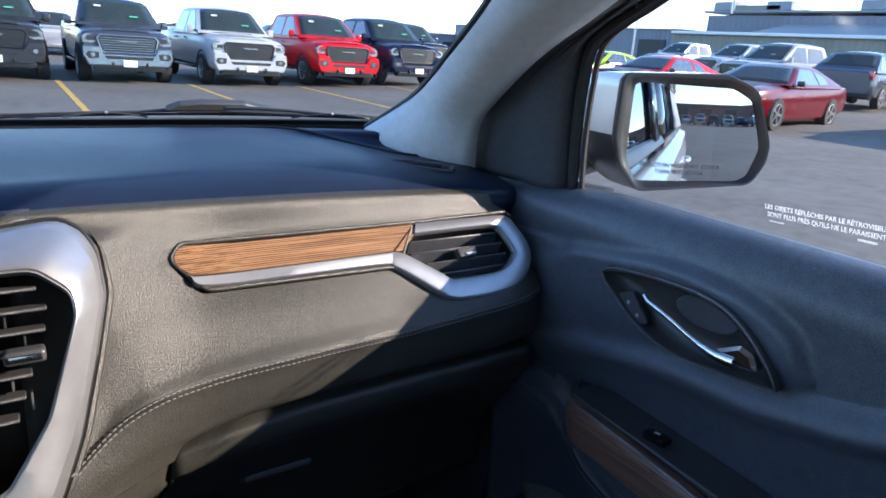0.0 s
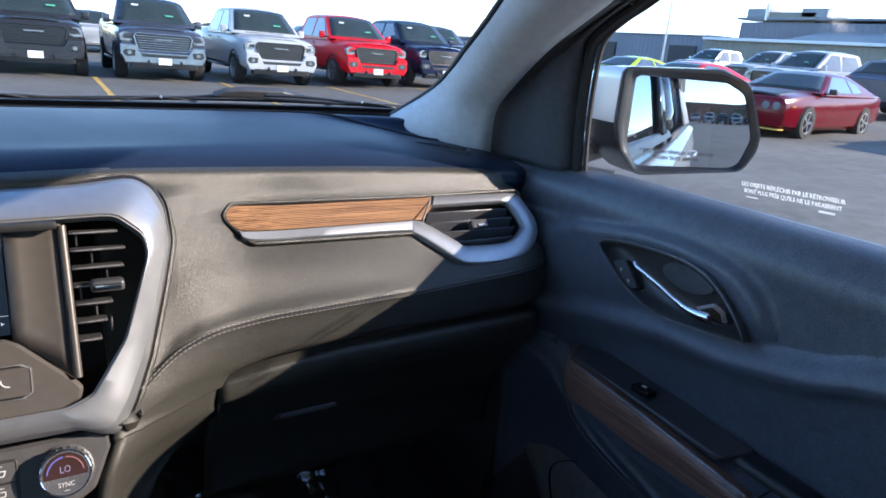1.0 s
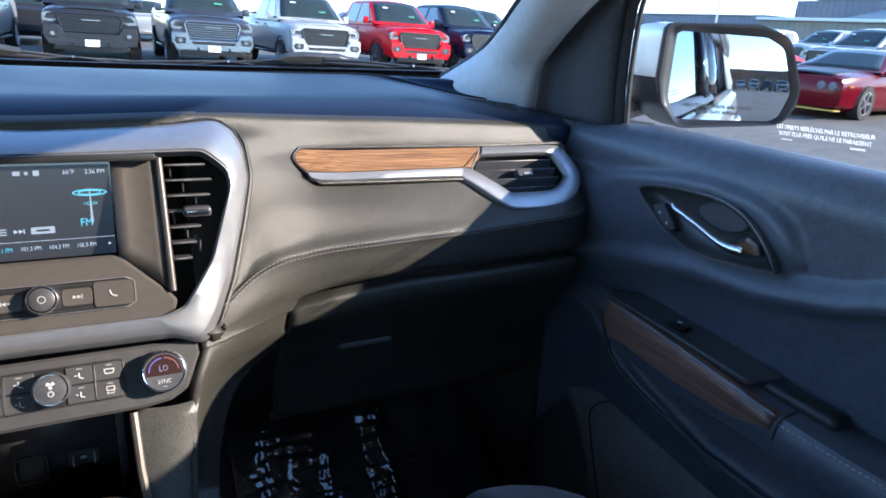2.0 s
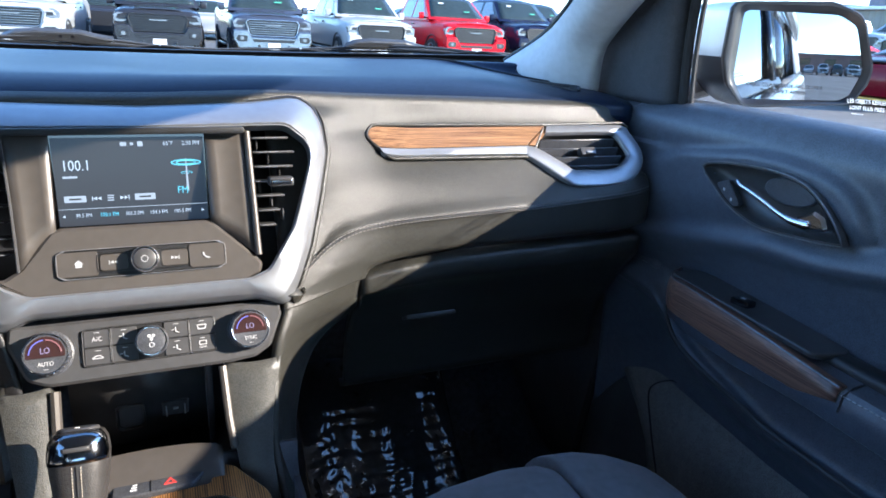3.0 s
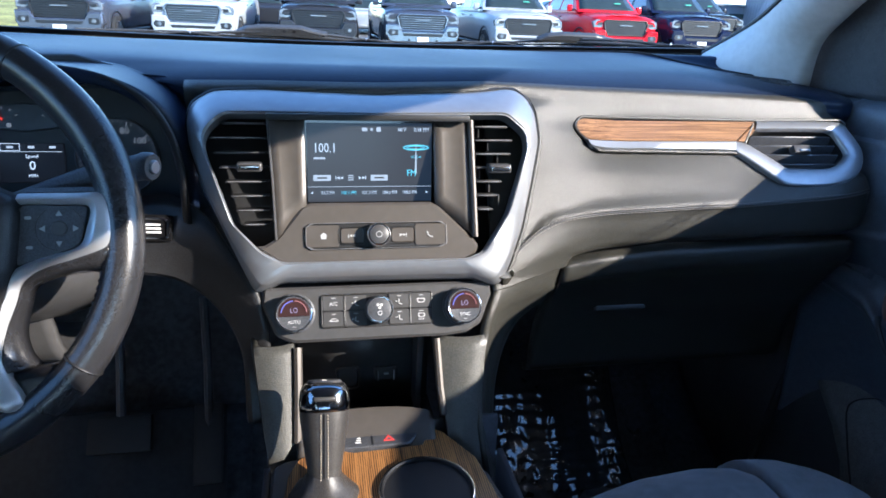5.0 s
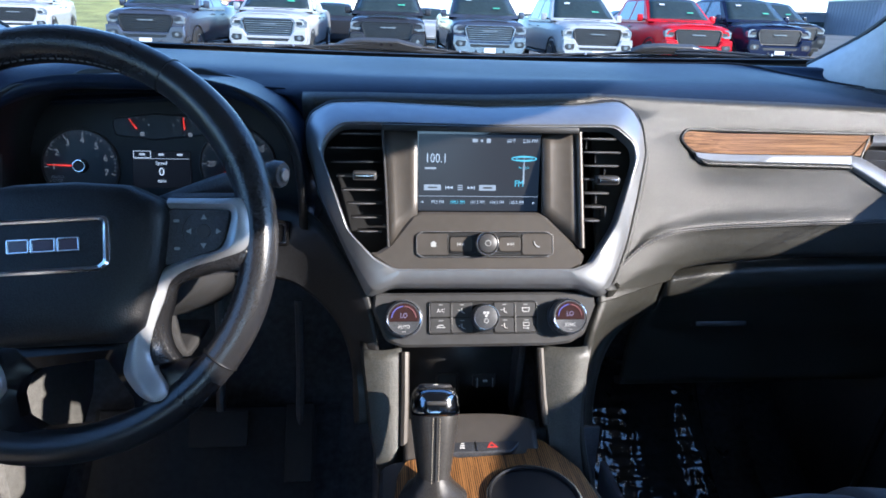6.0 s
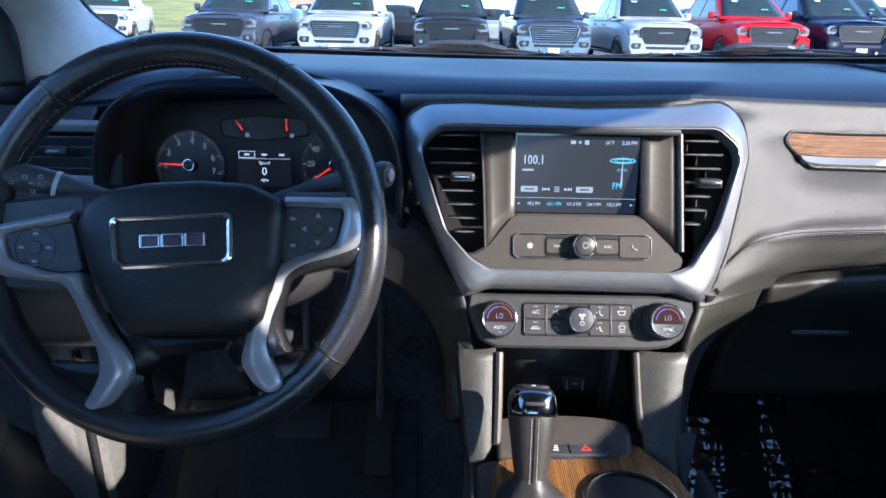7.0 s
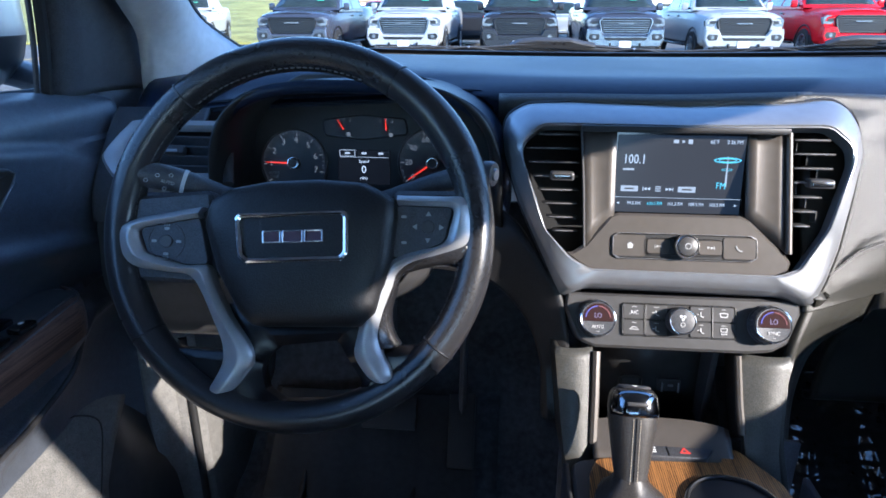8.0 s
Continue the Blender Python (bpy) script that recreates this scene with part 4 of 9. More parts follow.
# ======== centre stack: screen, vents, buttons ========
stack = holder("infotainment_unit", (0, 0.6, 1.05))
tagged(stack, "centre stack with a lit radio screen in a broad silver bezel", "car stereo")
BZ_OUT = [(-0.2086, 1.2192), (-0.2035, 1.2365), (-0.1811, 1.2490), (-0.1318, 1.2510), (0.0026, 1.2478), (0.1201, 1.2523), (0.1719, 1.2576), (0.1890, 1.2472), (0.1976, 1.2296), (0.1991, 1.1981), (0.1858, 1.1534),
          (0.1686, 1.1030), (0.1524, 1.0696), (0.1400, 1.0500), (0.1277, 1.0470), (0.1120, 1.0562), (0.0, 1.0575), (-0.1129, 1.0583), (-0.1240, 1.0520), (-0.1352, 1.0469), (-0.1440, 1.0620), (-0.1660, 1.1030), (-0.1900, 1.1500), (-0.2060, 1.1950)]
BZ_IN = [(-0.1865, 1.2050), (-0.1806, 1.2169), (-0.1628, 1.2310), (-0.0044, 1.2301), (0.1500, 1.2328), (0.1735, 1.2142), (0.1748, 1.1970), (0.1490, 1.1281), (0.1185, 1.0860), (0.0980, 1.0790), (-0.1056, 1.0797), (-0.1272, 1.0902), (-0.1562, 1.1183), (-0.1839, 1.1916)]
yo = lambda z: 0.546 + 0.575 * (z - 1.048)
yi = lambda z: 0.575 + 0.40 * (z - 1.135)
def soften(loop, passes):
    for _ in range(passes):
        loop = [(loop[k - 1] + loop[k] * 2 + loop[(k + 1) % len(loop)]) / 4 for k in range(len(loop))]
    return loop


bo = soften(by_angle(rounded(BZ_OUT, 0.007, 4), (0, 1.155), 260), 1)
bi = soften(by_angle(rounded(BZ_IN, 0.008, 4), (0, 1.155), 260), 1)
loops = []
for f, lift in ((0.0, -0.018), (0.0, -0.001), (0.02, 0.0004), (0.19, 0.0072), (0.22, 0.0080), (0.60, 0.0084), (0.92, 0.0078), (0.96, 0.0068), (1.0, 0.0035), (1.0, -0.016)):
    lp = []
    for p, q in zip(bo, bi):
        a, b = Vector((p.x, yo(p.y), p.y)), Vector((q.x, yi(q.y), q.y))
        lp.append(a.lerp(b, f) + Vector((0, -0.88, 0.47)) * lift)
    loops.append(lp)
bm = bmesh.new()
rings(bm, loops)
part("bezel", bm, M_silver, stack, "broad satin silver bezel")
lip = [Vector((p.x, yo(p.y) + 0.007, p.y)) for p in inset(bo, -0.0048)]
k0 = min(range(len(lip)), key=lambda k: abs(lip[k].x - 0.197) + abs(lip[k].z - 1.245))
k1 = min(range(len(lip)), key=lambda k: abs(lip[k].x - 0.141) + abs(lip[k].z - 1.046))
run = [lip[(k0 + k) % len(lip)] for k in range((k1 - k0) % len(lip) + 1)]
if len(run) > len(lip) // 2:
    run = [lip[(k1 + k) % len(lip)] for k in range((k0 - k1) % len(lip) + 1)]
part("pad_lip", tube(run, [0.0034 * min(1.0, 0.12 + 0.11 * min(k, len(run) - 1 - k)) for k in range(len(run))], 8), M_pad, stack, "rolled skin edge round the bezel")
part("bezel_line", tube([Vector((q.x, yi(q.y) - 0.0034, q.y + 0.0016)) for q in [*bi, bi[0]]], 0.0008, 5, False), M_silver, stack, "thin bright inner edge")
part("bezel_gap", tube([Vector((p.x, yo(p.y) + 0.004, p.y)) for p in bo] + [Vector((bo[0].x, yo(bo[0].y) + 0.004, bo[0].y))], 0.0022, 6, False), M_deep, stack)
back = [Vector((p.x, yo(p.y) + 0.055, p.y)) for p in inset(bo, 0.004)]
bm = bmesh.new()
rings(bm, [back], True, True)
part("backing", bm, M_deep, stack)
PI = basis((0, 0.575, 1.135), (1, 0, 0), (0, 0.40, 1))
vz = lambda z: (z - 1.135) * 1.077
PH = basis((0, 0.537, 1.013), (1, 0, 0), (0, 0.50, 1))
hz = lambda z: (z - 1.013) * 1.118
# lower panel with the row of keys
lowp = rounded([(-0.1115, vz(1.106)), (-0.0850, vz(1.137)), (-0.076, vz(1.1405)), (0.0580, vz(1.1405)), (0.068, vz(1.136)), (0.1070, vz(1.101)), (0.1130, vz(1.094)), (0.1100, vz(1.084)), (0.0954, vz(1.0775)), (-0.1056, vz(1.0778)), (-0.1272, vz(1.0885)), (-0.135, vz(1.0975)), (-0.125, vz(1.098))], 0.006, 3)
part("key_panel", plate(lowp, at(PI, 0, 0, 0.0), 0.02, 0.003), M_taupe, stack, "warm grey satin panel")
# wings at both sides of the screen
def wing(pts, mat, label=""):
    a, b, c, d = [Vector(p) for p in pts]
    rows = [[a.lerp(b, j / 6).lerp(d.lerp(c, j / 6), i / 4) + Vector((0, 0.003 * math.sin(math.pi * i / 4), 0)) for i in range(5)] for j in range(7)]
    part("screen_wing", sheet(rows), mat, stack, label, solid=0.004)


wing([(-0.1175, 0.6105, 1.2290), (-0.1110, 0.5625, 1.1040), (-0.0800, 0.5770, 1.1375), (-0.0800, 0.6090, 1.2285)], M_taupe, "warm grey panel beside the screen")
wing([(0.1065, 0.6115, 1.2290), (0.1085, 0.5615, 1.1020), (0.0645, 0.5780, 1.1385), (0.0645, 0.6110, 1.2285)], M_taupe, "warm grey panel beside the screen")
part("wing_edge", tube([(0.1075, 0.6105, 1.2270), (0.1085, 0.5865, 1.166), (0.1095, 0.5615, 1.1025)], 0.0036, 10), M_taupe, stack)
part("wing_edge", tube([(-0.1190, 0.6095, 1.2270), (-0.1150, 0.5860, 1.166), (-0.1125, 0.5615, 1.1035)], 0.0014, 6), M_satin, stack)
# the screen
SC = basis((-0.0078, 0.6035, 1.1800), (1, 0, 0), (0, 0.14, 1))
M_screen = glow("lit radio screen", (0.055, 0.085, 0.135), 0.115)
scr = part("screen", plate(rect(0.1445, 0.0935, 0.002), at(SC, 0, 0, 0.0), 0.006, 0.0008), M_gloss, stack, "glossy black screen surround")
face = part("screen_face", plate(rect(0.1405, 0.0880, 0.001), at(SC, 0, -0.0008, 0.0009), 0.001, 0.0002), M_screen, scr, "lit blue-grey display")
part("screen_rail", box(basis((-0.0078, 0.6040, 1.2300), (1, 0, 0), (0, 0.14, 1)), 0.224, 0.007, 0.012, 0.002, 2), M_deep, stack)
G_w = glow("screen white", (0.75, 0.85, 0.95), 0.38)
G_c = glow("screen cyan", (0.15, 0.65, 0.80), 0.5)
G_g = glow("screen grey", (0.40, 0.45, 0.50), 0.5)
sp = lambda x, y: at(SC, x, y, 0.0012)
words("100.1", sp(-0.0632, 0.0155), 0.0150, G_w, scr, 'LEFT', stretch=0.78)
part("station_bar", plate(rect(0.013, 0.0022, 0.0004), sp(-0.0565, 0.0045), 0.0002, 0.0001), G_g, scr)
words("66\u00b0F", sp(0.036, 0.0365), 0.0062, G_w, scr, stretch=0.85)
words("2:36 PM", sp(0.0580, 0.0365), 0.0062, G_w, scr, stretch=0.85)
for k, (w, h) in enumerate(((0.006, 0.004), (0.003, 0.003), (0.005, 0.005))):
    part("status_icon", plate(rect(w, h, 0.001), sp(-0.006 + 0.0078 * k, 0.0365), 0.0002, 0.0001), G_g, scr)
for x0 in (-0.0540, 0.0100):
    part("soft_key", plate(rect(0.0195, 0.0066, 0.0008), sp(x0, -0.0175), 0.0002, 0.0001), G_g, scr)
    part("soft_key_label", plate(rect(0.011, 0.0018, 0.0003), sp(x0, -0.0175) @ Matrix.Translation((0, 0, 0.0003)), 0.0002, 0.0001), M_deep, scr)
def triangle(m, s, mat, parent, turn):
    part("arrow_icon", plate([(s, 0), (-s * 0.6, s * 0.8), (-s * 0.6, -s * 0.8)], at(m, 0, 0, 0, turn), 0.0002, 0.0001), mat, parent)
def skip_icon(m, s, mat, parent, turn):
    for d in (-0.9, 0.5):
        triangle(at(m, d * s * (1 if turn == 0 else -1), 0), s * 0.8, mat, parent, turn)
    part("skip_bar", plate(rect(s * 0.3, s * 1.6, 0.0001), at(m, s * 1.5 * (1 if turn == 0 else -1), 0), 0.0002, 0.0001), mat, parent)
skip_icon(sp(-0.0345, -0.0175), 0.0028, G_w, scr, 180)
skip_icon(sp(-0.0095, -0.0175), 0.0028, G_w, scr, 0)
for k in range(3):
    part("list_icon", plate(rect(0.006, 0.0012, 0.0002), sp(-0.022, -0.0150 - 0.0024 * k), 0.0002, 0.0001), G_g, scr)
part("preset_line", plate(rect(0.140, 0.0006, 0.0001), sp(0, -0.0275), 0.0002, 0.0001), G_g, scr)
for k, s in enumerate(("99.5 FM", "100.1 FM", "101.3 FM", "104.3 FM", "105.5 FM")):
    words(s, sp(-0.0480 + 0.0232 * k, -0.0345), 0.0056, G_c if k == 1 else G_w, scr, stretch=0.82)
triangle(sp(-0.0655, -0.0345), 0.0018, G_w, scr, 180)
triangle(sp(0.0650, -0.0345), 0.0018, G_w, scr, 0)
mast = [(-0.0012, -0.018), (0.0012, -0.018), (0.0004, 0.016), (-0.0004, 0.016)]
part("mast_icon", plate(mast, sp(0.0520, 0.0050), 0.0002, 0.0001), G_g, scr)
for k, (w, yy) in enumerate(((0.030, 0.0165), (0.020, 0.0165), (0.012, 0.006))):
    ring_o = [(math.cos(a) * w / 2, math.sin(a) * w / 9) for a in [2 * math.pi * i / 28 for i in range(28)]]
    ring_i = [(p[0] * 0.90, p[1] * 0.62) for p in ring_o]
    part("wave_icon", hoop(ring_o, ring_i, sp(0.0520, yy), 0.0002, 0.0), G_c, scr)
words("FM", sp(0.0470, -0.0125), 0.0105, G_c, scr, stretch=0.85)
# keys
M_tab = material("tab metal", (0.42, 0.42, 0.43), 0.22, metal=1.0, var=0.2, var_scale=60)
# pale lines along edges; on slats and oak they paint the highlight
M_edge = material("pale edge highlight", (0.22, 0.22, 0.23), 0.3, metal=0.3, var=0.3, var_scale=40)
KP = at(PI, 0, 0, 0.002)
km = vz(1.1062)
part("key_well", plate(rect(0.155, 0.0275, 0.005, 4, -0.0030, km), at(KP, 0, 0, -0.0012), 0.004, 0.0008), M_deep, stack)
for ww, hh, rr in ((0.1565, 0.0290, 0.006), (0.0860, 0.0195, 0.004)):
    part("key_border", hoop(by_angle(rect(ww, hh, rr, 6, -0.0030, km), (-0.0030, km), 96), by_angle(rect(ww - 0.0014, hh - 0.0014, rr - 0.0006, 6, -0.0030, km), (-0.0030, km), 96), at(KP, 0, 0, 0.0006), 0.003, 0.0003), M_edge if ww > 0.1 else M_deep, stack, "thin bright border" if ww > 0.1 else "")
keyx = [(-0.0620, 0.034, "home"), (-0.0310, 0.0255, "back"), (0.0255, 0.0255, "next"), (0.0560, 0.034, "phone")]
for cx, w, kind_ in keyx:
    k_ = part("key", plate(rect(w + 0.003 if w > 0.03 else w, 0.0245 if w > 0.03 else 0.0165, 0.0036), at(KP, cx - 0.0015 * (1 if cx < 0 else -1) * (w > 0.03), km, 0.0002), 0.004, 0.0007), M_taupe, stack, "warm grey key")
    m_ = at(KP, cx, km, 0.0007)
    if kind_ == "home":
        part("key_icon", plate([(-0.0028, -0.003), (0.0028, -0.003), (0.0028, 0.0005), (0.0042, 0.0005), (0, 0.004), (-0.0042, 0.0005), (-0.0028, 0.0005)], m_, 0.0003, 0.0001), M_dim, k_)
    elif kind_ == "phone":
        part("key_icon", tube([m_ @ Vector(p) for p in ((-0.003, 0.0032, 0), (-0.0024, 0, 0), (0, -0.0024, 0), (0.0034, -0.003, 0))], 0.0008, 5), M_dim, k_)
    else:
        skip_icon(m_, 0.0026, M_dim, k_, 180 if kind_ == "back" else 0)
KN = at(PI, -0.0022, vz(1.1068), 0.002)
kn = part("volume_knob", lathe([(0.0135, -0.002), (0.0135, 0.006), (0.0128, 0.0115), (0.0118, 0.0125), (0.0001, 0.0125)], KN), M_chrome, stack, "chrome-rimmed volume knob")
part("knob_cap", lathe([(0.0104, 0.012), (0.0104, 0.0131), (0.0098, 0.0135), (0.0001, 0.0138)], KN), M_satin, kn, "dark knob cap")
part("power_icon", hoop([(math.cos(a) * 0.0034, math.sin(a) * 0.0034) for a in [2 * math.pi * i / 24 for i in range(24)]], [(math.cos(a) * 0.0027, math.sin(a) * 0.0027) for a in [2 * math.pi * i / 24 for i in range(24)]], at(KN, 0, 0, 0.0142), 0.0003), M_dim, kn)
# vents at both sides of the screen
def stack_vent(x_in, sgn):
    v = holder("vent", (x_in, 0.6, 1.16))
    v.parent, v.matrix_parent_inverse = stack, stack.matrix_world.inverted()
    v["label"] = "dark horizontal air vent slats"
    dy = 0.0 if sgn > 0 else 0.010
    zs = [1.2185, 1.2040, 1.1893, 1.1745, 1.1597, 1.1450, 1.1302] if sgn > 0 else [1.2185, 1.2035, 1.1885, 1.1735, 1.1590, 1.1445, 1.1300, 1.1155]
    for z in zs:
        far = curve_at([(1.08, 0.110), (1.087, 0.114), (1.128, 0.144), (1.197, 0.171), (1.2142, 0.1700), (1.2328, 0.150)], z) if sgn > 0 else curve_at([(1.09, 0.127), (1.118, 0.156), (1.192, 0.184), (1.205, 0.186), (1.231, 0.163)], z)
        far -= 0.004 + (0.010 if sgn > 0 else 0.002)
        a, b = sorted((x_in * 1.0, sgn * far))
        bmv = box(basis(((a + b) / 2, yi(z) + 0.008 + dy, z), (1, 0, 0), (0, 1, -0.20)), b - a, 0.020, 0.0026, 0.0009, 1)
        # left slats take the darker copy, so their shade is in the colour
        sl_ = part("slat", bmv, M_satin if sgn > 0 else M_shaded, v)
        # thin tapered strip that paints the lit front edge of the slat
        part("slat_edge", tube([(a + 0.003, yi(z) - 0.0016 + dy, z + 0.0020), ((a + b) / 2, yi(z) - 0.0020 + dy, z + 0.0020), (b - 0.003, yi(z) - 0.0016 + dy, z + 0.0020)], [0.0005, 0.0009, 0.0004], 6), M_edge, sl_, "pale strip painted as the slat's lit edge")
    xm = sgn * 0.139
    part("slat_tab", box(basis((xm, yi(1.1745) - 0.003 + dy, 1.1765), (1, 0, 0), (0, 1, -0.10)), 0.027, 0.016, 0.0100, 0.0034, 3), M_satin, v, "dark vent tab")
    part("tab_face", box(basis((xm, yi(1.1745) - 0.0108 + dy, 1.1775), (1, 0, 0), (0, 1, -0.10)), 0.022, 0.0030, 0.0052, 0.0014, 2), M_tab, v, "bright tab face")
    if sgn > 0:
        for k in range(9):
            zc_ = 1.2115 - 0.0147 * (k % 6)
            part("vane", box(basis((0.1180 + 0.011 * (k % 3), yi(zc_) + 0.0135, zc_ + 0.0005), (1, 0, 0), (0, 1, -0.20)), 0.0018, 0.014, 0.0130, 0.0004, 1), M_satin, v)


stack_vent(-0.1195, -1)
stack_vent(0.1120, 1)

# ======== climate panel ========
M_dim2 = material("pale grey ink", (0.55, 0.56, 0.57), 0.5, var=0.02)
climate = holder("climate_panel", (0, 0.54, 1.0))
tagged(climate, "dark climate control panel with two round dials and keys", "climate control")
hp = rounded([(-0.1290, hz(1.0500)), (0.1290, hz(1.0500)), (0.1300, hz(1.036)), (0.1150, hz(1.006)), (0.0980, hz(0.9975)), (0.0730, hz(0.9950)), (-0.0974, hz(0.9950)), (-0.1160, hz(1.002)), (-0.1310, hz(1.034))], [0.004, 0.004, 0.01, 0.012, 0.012, 0.02, 0.02, 0.014, 0.01], 5)
part("panel", plate(hp, PH, 0.03, 0.003), M_satin, climate, "dark satin panel")
keys = [(-0.0530, 1.0325, 0.0235, 0.0155), (-0.0530, 1.0165, 0.0235, 0.0155), (0.0455, 1.0325, 0.0235, 0.0155), (0.0455, 1.0165, 0.0235, 0.0155),
        (-0.0285, 1.0325, 0.0235, 0.0155), (-0.0285, 1.0165, 0.0235, 0.0155), (0.0205, 1.0325, 0.0235, 0.0155), (0.0205, 1.0165, 0.0235, 0.0155)]
part("key_well", plate(rect(0.1265, 0.0380, 0.005, 4, -0.0040, hz(1.0246)), at(PH, 0, 0, 0.0006), 0.004, 0.0006), M_deep, climate)
for i, (cx, z, w, h) in enumerate(keys):
    k_ = part("key", plate(rect(w + 0.0004, h + 0.0012, 0.0016), at(PH, cx, hz(z), 0.0022), 0.004, 0.0006), M_satin, climate, "dark key")
    m_ = at(PH, cx, hz(z) - 0.001, 0.0030)
    if i == 0:
        words("A/C", m_, 0.0062, M_dim2, k_, stretch=0.9)
    elif i == 3:
        words("REAR", at(m_, 0, -0.0028), 0.0030, M_dim2, k_)
        part("key_icon", hoop(rect(0.0075, 0.0045, 0.001), rect(0.006, 0.0032, 0.0008), at(m_, 0, 0.0018), 0.0003), M_dim2, k_)
    elif i == 1:
        part("key_icon", tube([m_ @ Vector(p) for p in ((-0.005, -0.001, 0), (-0.002, 0.0015, 0), (0.002, 0.0015, 0), (0.005, -0.001, 0), (-0.005, -0.001, 0))], 0.0005, 5), M_dim2, k_)
    elif i == 2:
        part("key_icon", hoop(rounded([(-0.005, 0.003), (0.005, 0.003), (0.0035, -0.002), (-0.0035, -0.002)], 0.0008), rounded([(-0.004, 0.0022), (0.004, 0.0022), (0.0028, -0.0012), (-0.0028, -0.0012)], 0.0006), m_, 0.0003), M_dim2, k_)
    else:
        part("key_icon", tube([m_ @ Vector(p) for p in ((-0.0005, 0.003, 0), (-0.0005, -0.0015, 0), (0.003, -0.0028, 0))], 0.0006, 5), M_dim2, k_)
        part("key_icon", tube([m_ @ Vector(p) for p in ((-0.0045, 0.0005, 0), (-0.002, 0.0005, 0))], 0.0005, 5), M_dim2, k_)
    part("key_lamp", plate(rect(0.005, 0.0007, 0.0002), at(PH, cx, hz(z) + 0.0056, 0.0029), 0.0003, 0.0001), M_dim, k_)
for gx, gw in ((-0.0530, 0.0262), (-0.0040, 0.0755), (0.0455, 0.0262)):
    part("key_border", hoop(by_angle(rect(gw, 0.0372, 0.0035, 5, gx, hz(1.0246)), (gx, hz(1.0246)), 64), by_angle(rect(gw - 0.0012, 0.0360, 0.0030, 5, gx, hz(1.0246)), (gx, hz(1.0246)), 64), at(PH, 0, 0, 0.0028), 0.002, 0.0003), M_satin, climate, "thin border")
G_dial_r = glow("dial red", (0.85, 0.30, 0.28), 0.22)
G_dial_w = glow("dial digits", (0.75, 0.55, 0.80), 0.30)
G_dial_b = glow("dial blue", (0.35, 0.30, 0.9), 0.28)
M_dialface = material("dial face", (0.035, 0.018, 0.018), 0.2, var=0.05, coat=0.5)
for cx, cz, word in ((-0.0956, 1.0240, "AUTO"), (0.0930, 1.0245, "SYNC")):
    m_ = at(PH, cx, hz(cz), 0.0)
    d = part("dial", lathe([(0.0222, 0.0), (0.0222, 0.003), (0.0205, 0.004), (0.0200, 0.015), (0.0192, 0.0175), (0.0180, 0.0185), (0.0001, 0.0170)], m_, 48), M_black, climate, "round temperature dial")
    part("dial_ring", hoop([(math.cos(a) * 0.0196, math.sin(a) * 0.0196) for a in [2 * math.pi * i / 48 for i in range(48)]], [(math.cos(a) * 0.0180, math.sin(a) * 0.0180) for a in [2 * math.pi * i / 48 for i in range(48)]], at(m_, 0, 0, 0.0180), 0.003, 0.0008), M_chrome, d)
    for k in range(24):
        a = 2 * math.pi * k / 24
        part("knurl", box(m_ @ Matrix.Rotation(a, 4, 'Z') @ Matrix.Translation((0.0202, 0, 0.0095)), 0.0016, 0.0020, 0.011, 0.0004, 1), M_black, d)
    half = [(math.cos(a) * 0.0170, math.sin(a) * 0.0170) for a in [math.pi * i / 20 - 0.12 for i in range(21)]] + [(-0.0168, -0.0035), (0.0168, -0.0035)]
    part("dial_window", plate(half[:21] + [(-0.0165, -0.0035), (0.0165, -0.0035)], at(m_, 0, 0, 0.0186), 0.001, 0.0003), M_dialface, d, "dark red display")
    words("LO", at(m_, 0, 0.0030, 0.0189), 0.0082, G_dial_w, d, stretch=0.8)
    for j in range(2):
        arc = [at(m_, 0, 0, 0.0190) @ Vector((math.cos(a) * 0.0135, math.sin(a) * 0.0135, 0)) for a in [math.pi * (0.52 + 0.46 * k / 10 if j else 0.02 + 0.46 * k / 10) for k in range(11)]]
        part("dial_arc", tube(arc, 0.0007, 5), G_dial_b if j else G_dial_r, d)
    words(word, at(m_, 0, -0.0095, 0.0188), 0.0056, M_dim2, d, stretch=0.88)
    part("dial_lamp", plate(rect(0.004, 0.0006, 0.0002), at(m_, 0, -0.0145, 0.0189), 0.0003, 0.0001), M_dim, d)
m_ = at(PH, -0.0030, hz(1.0246), 0.002)
fan = part("fan_knob", lathe([(0.0158, 0.0), (0.0155, 0.012), (0.0146, 0.0145), (0.0136, 0.0150), (0.0001, 0.0142)], m_, 40), M_black, climate, "round fan knob")
part("knob_ring", hoop([(math.cos(a) * 0.0146, math.sin(a) * 0.0146) for a in [2 * math.pi * i / 40 for i in range(40)]], [(math.cos(a) * 0.0132, math.sin(a) * 0.0132) for a in [2 * math.pi * i / 40 for i in range(40)]], at(m_, 0, 0, 0.0150), 0.002, 0.0006), M_chrome, fan)
for k in range(3):
    a = 2 * math.pi * k / 3 + 0.5
    part("fan_icon", disc(at(m_, math.cos(a) * 0.0022, 0.0038 + math.sin(a) * 0.0022, 0.0152), 0.0016, 0.0003, 0.0001, 12), M_dim2, fan)
part("power_icon", hoop([(math.cos(a) * 0.0026, math.sin(a) * 0.0026) for a in [2 * math.pi * i / 20 for i in range(20)]], [(math.cos(a) * 0.0019, math.sin(a) * 0.0019) for a in [2 * math.pi * i / 20 for i in range(20)]], at(m_, 0, -0.0042, 0.0152), 0.0003), M_dim2, fan)

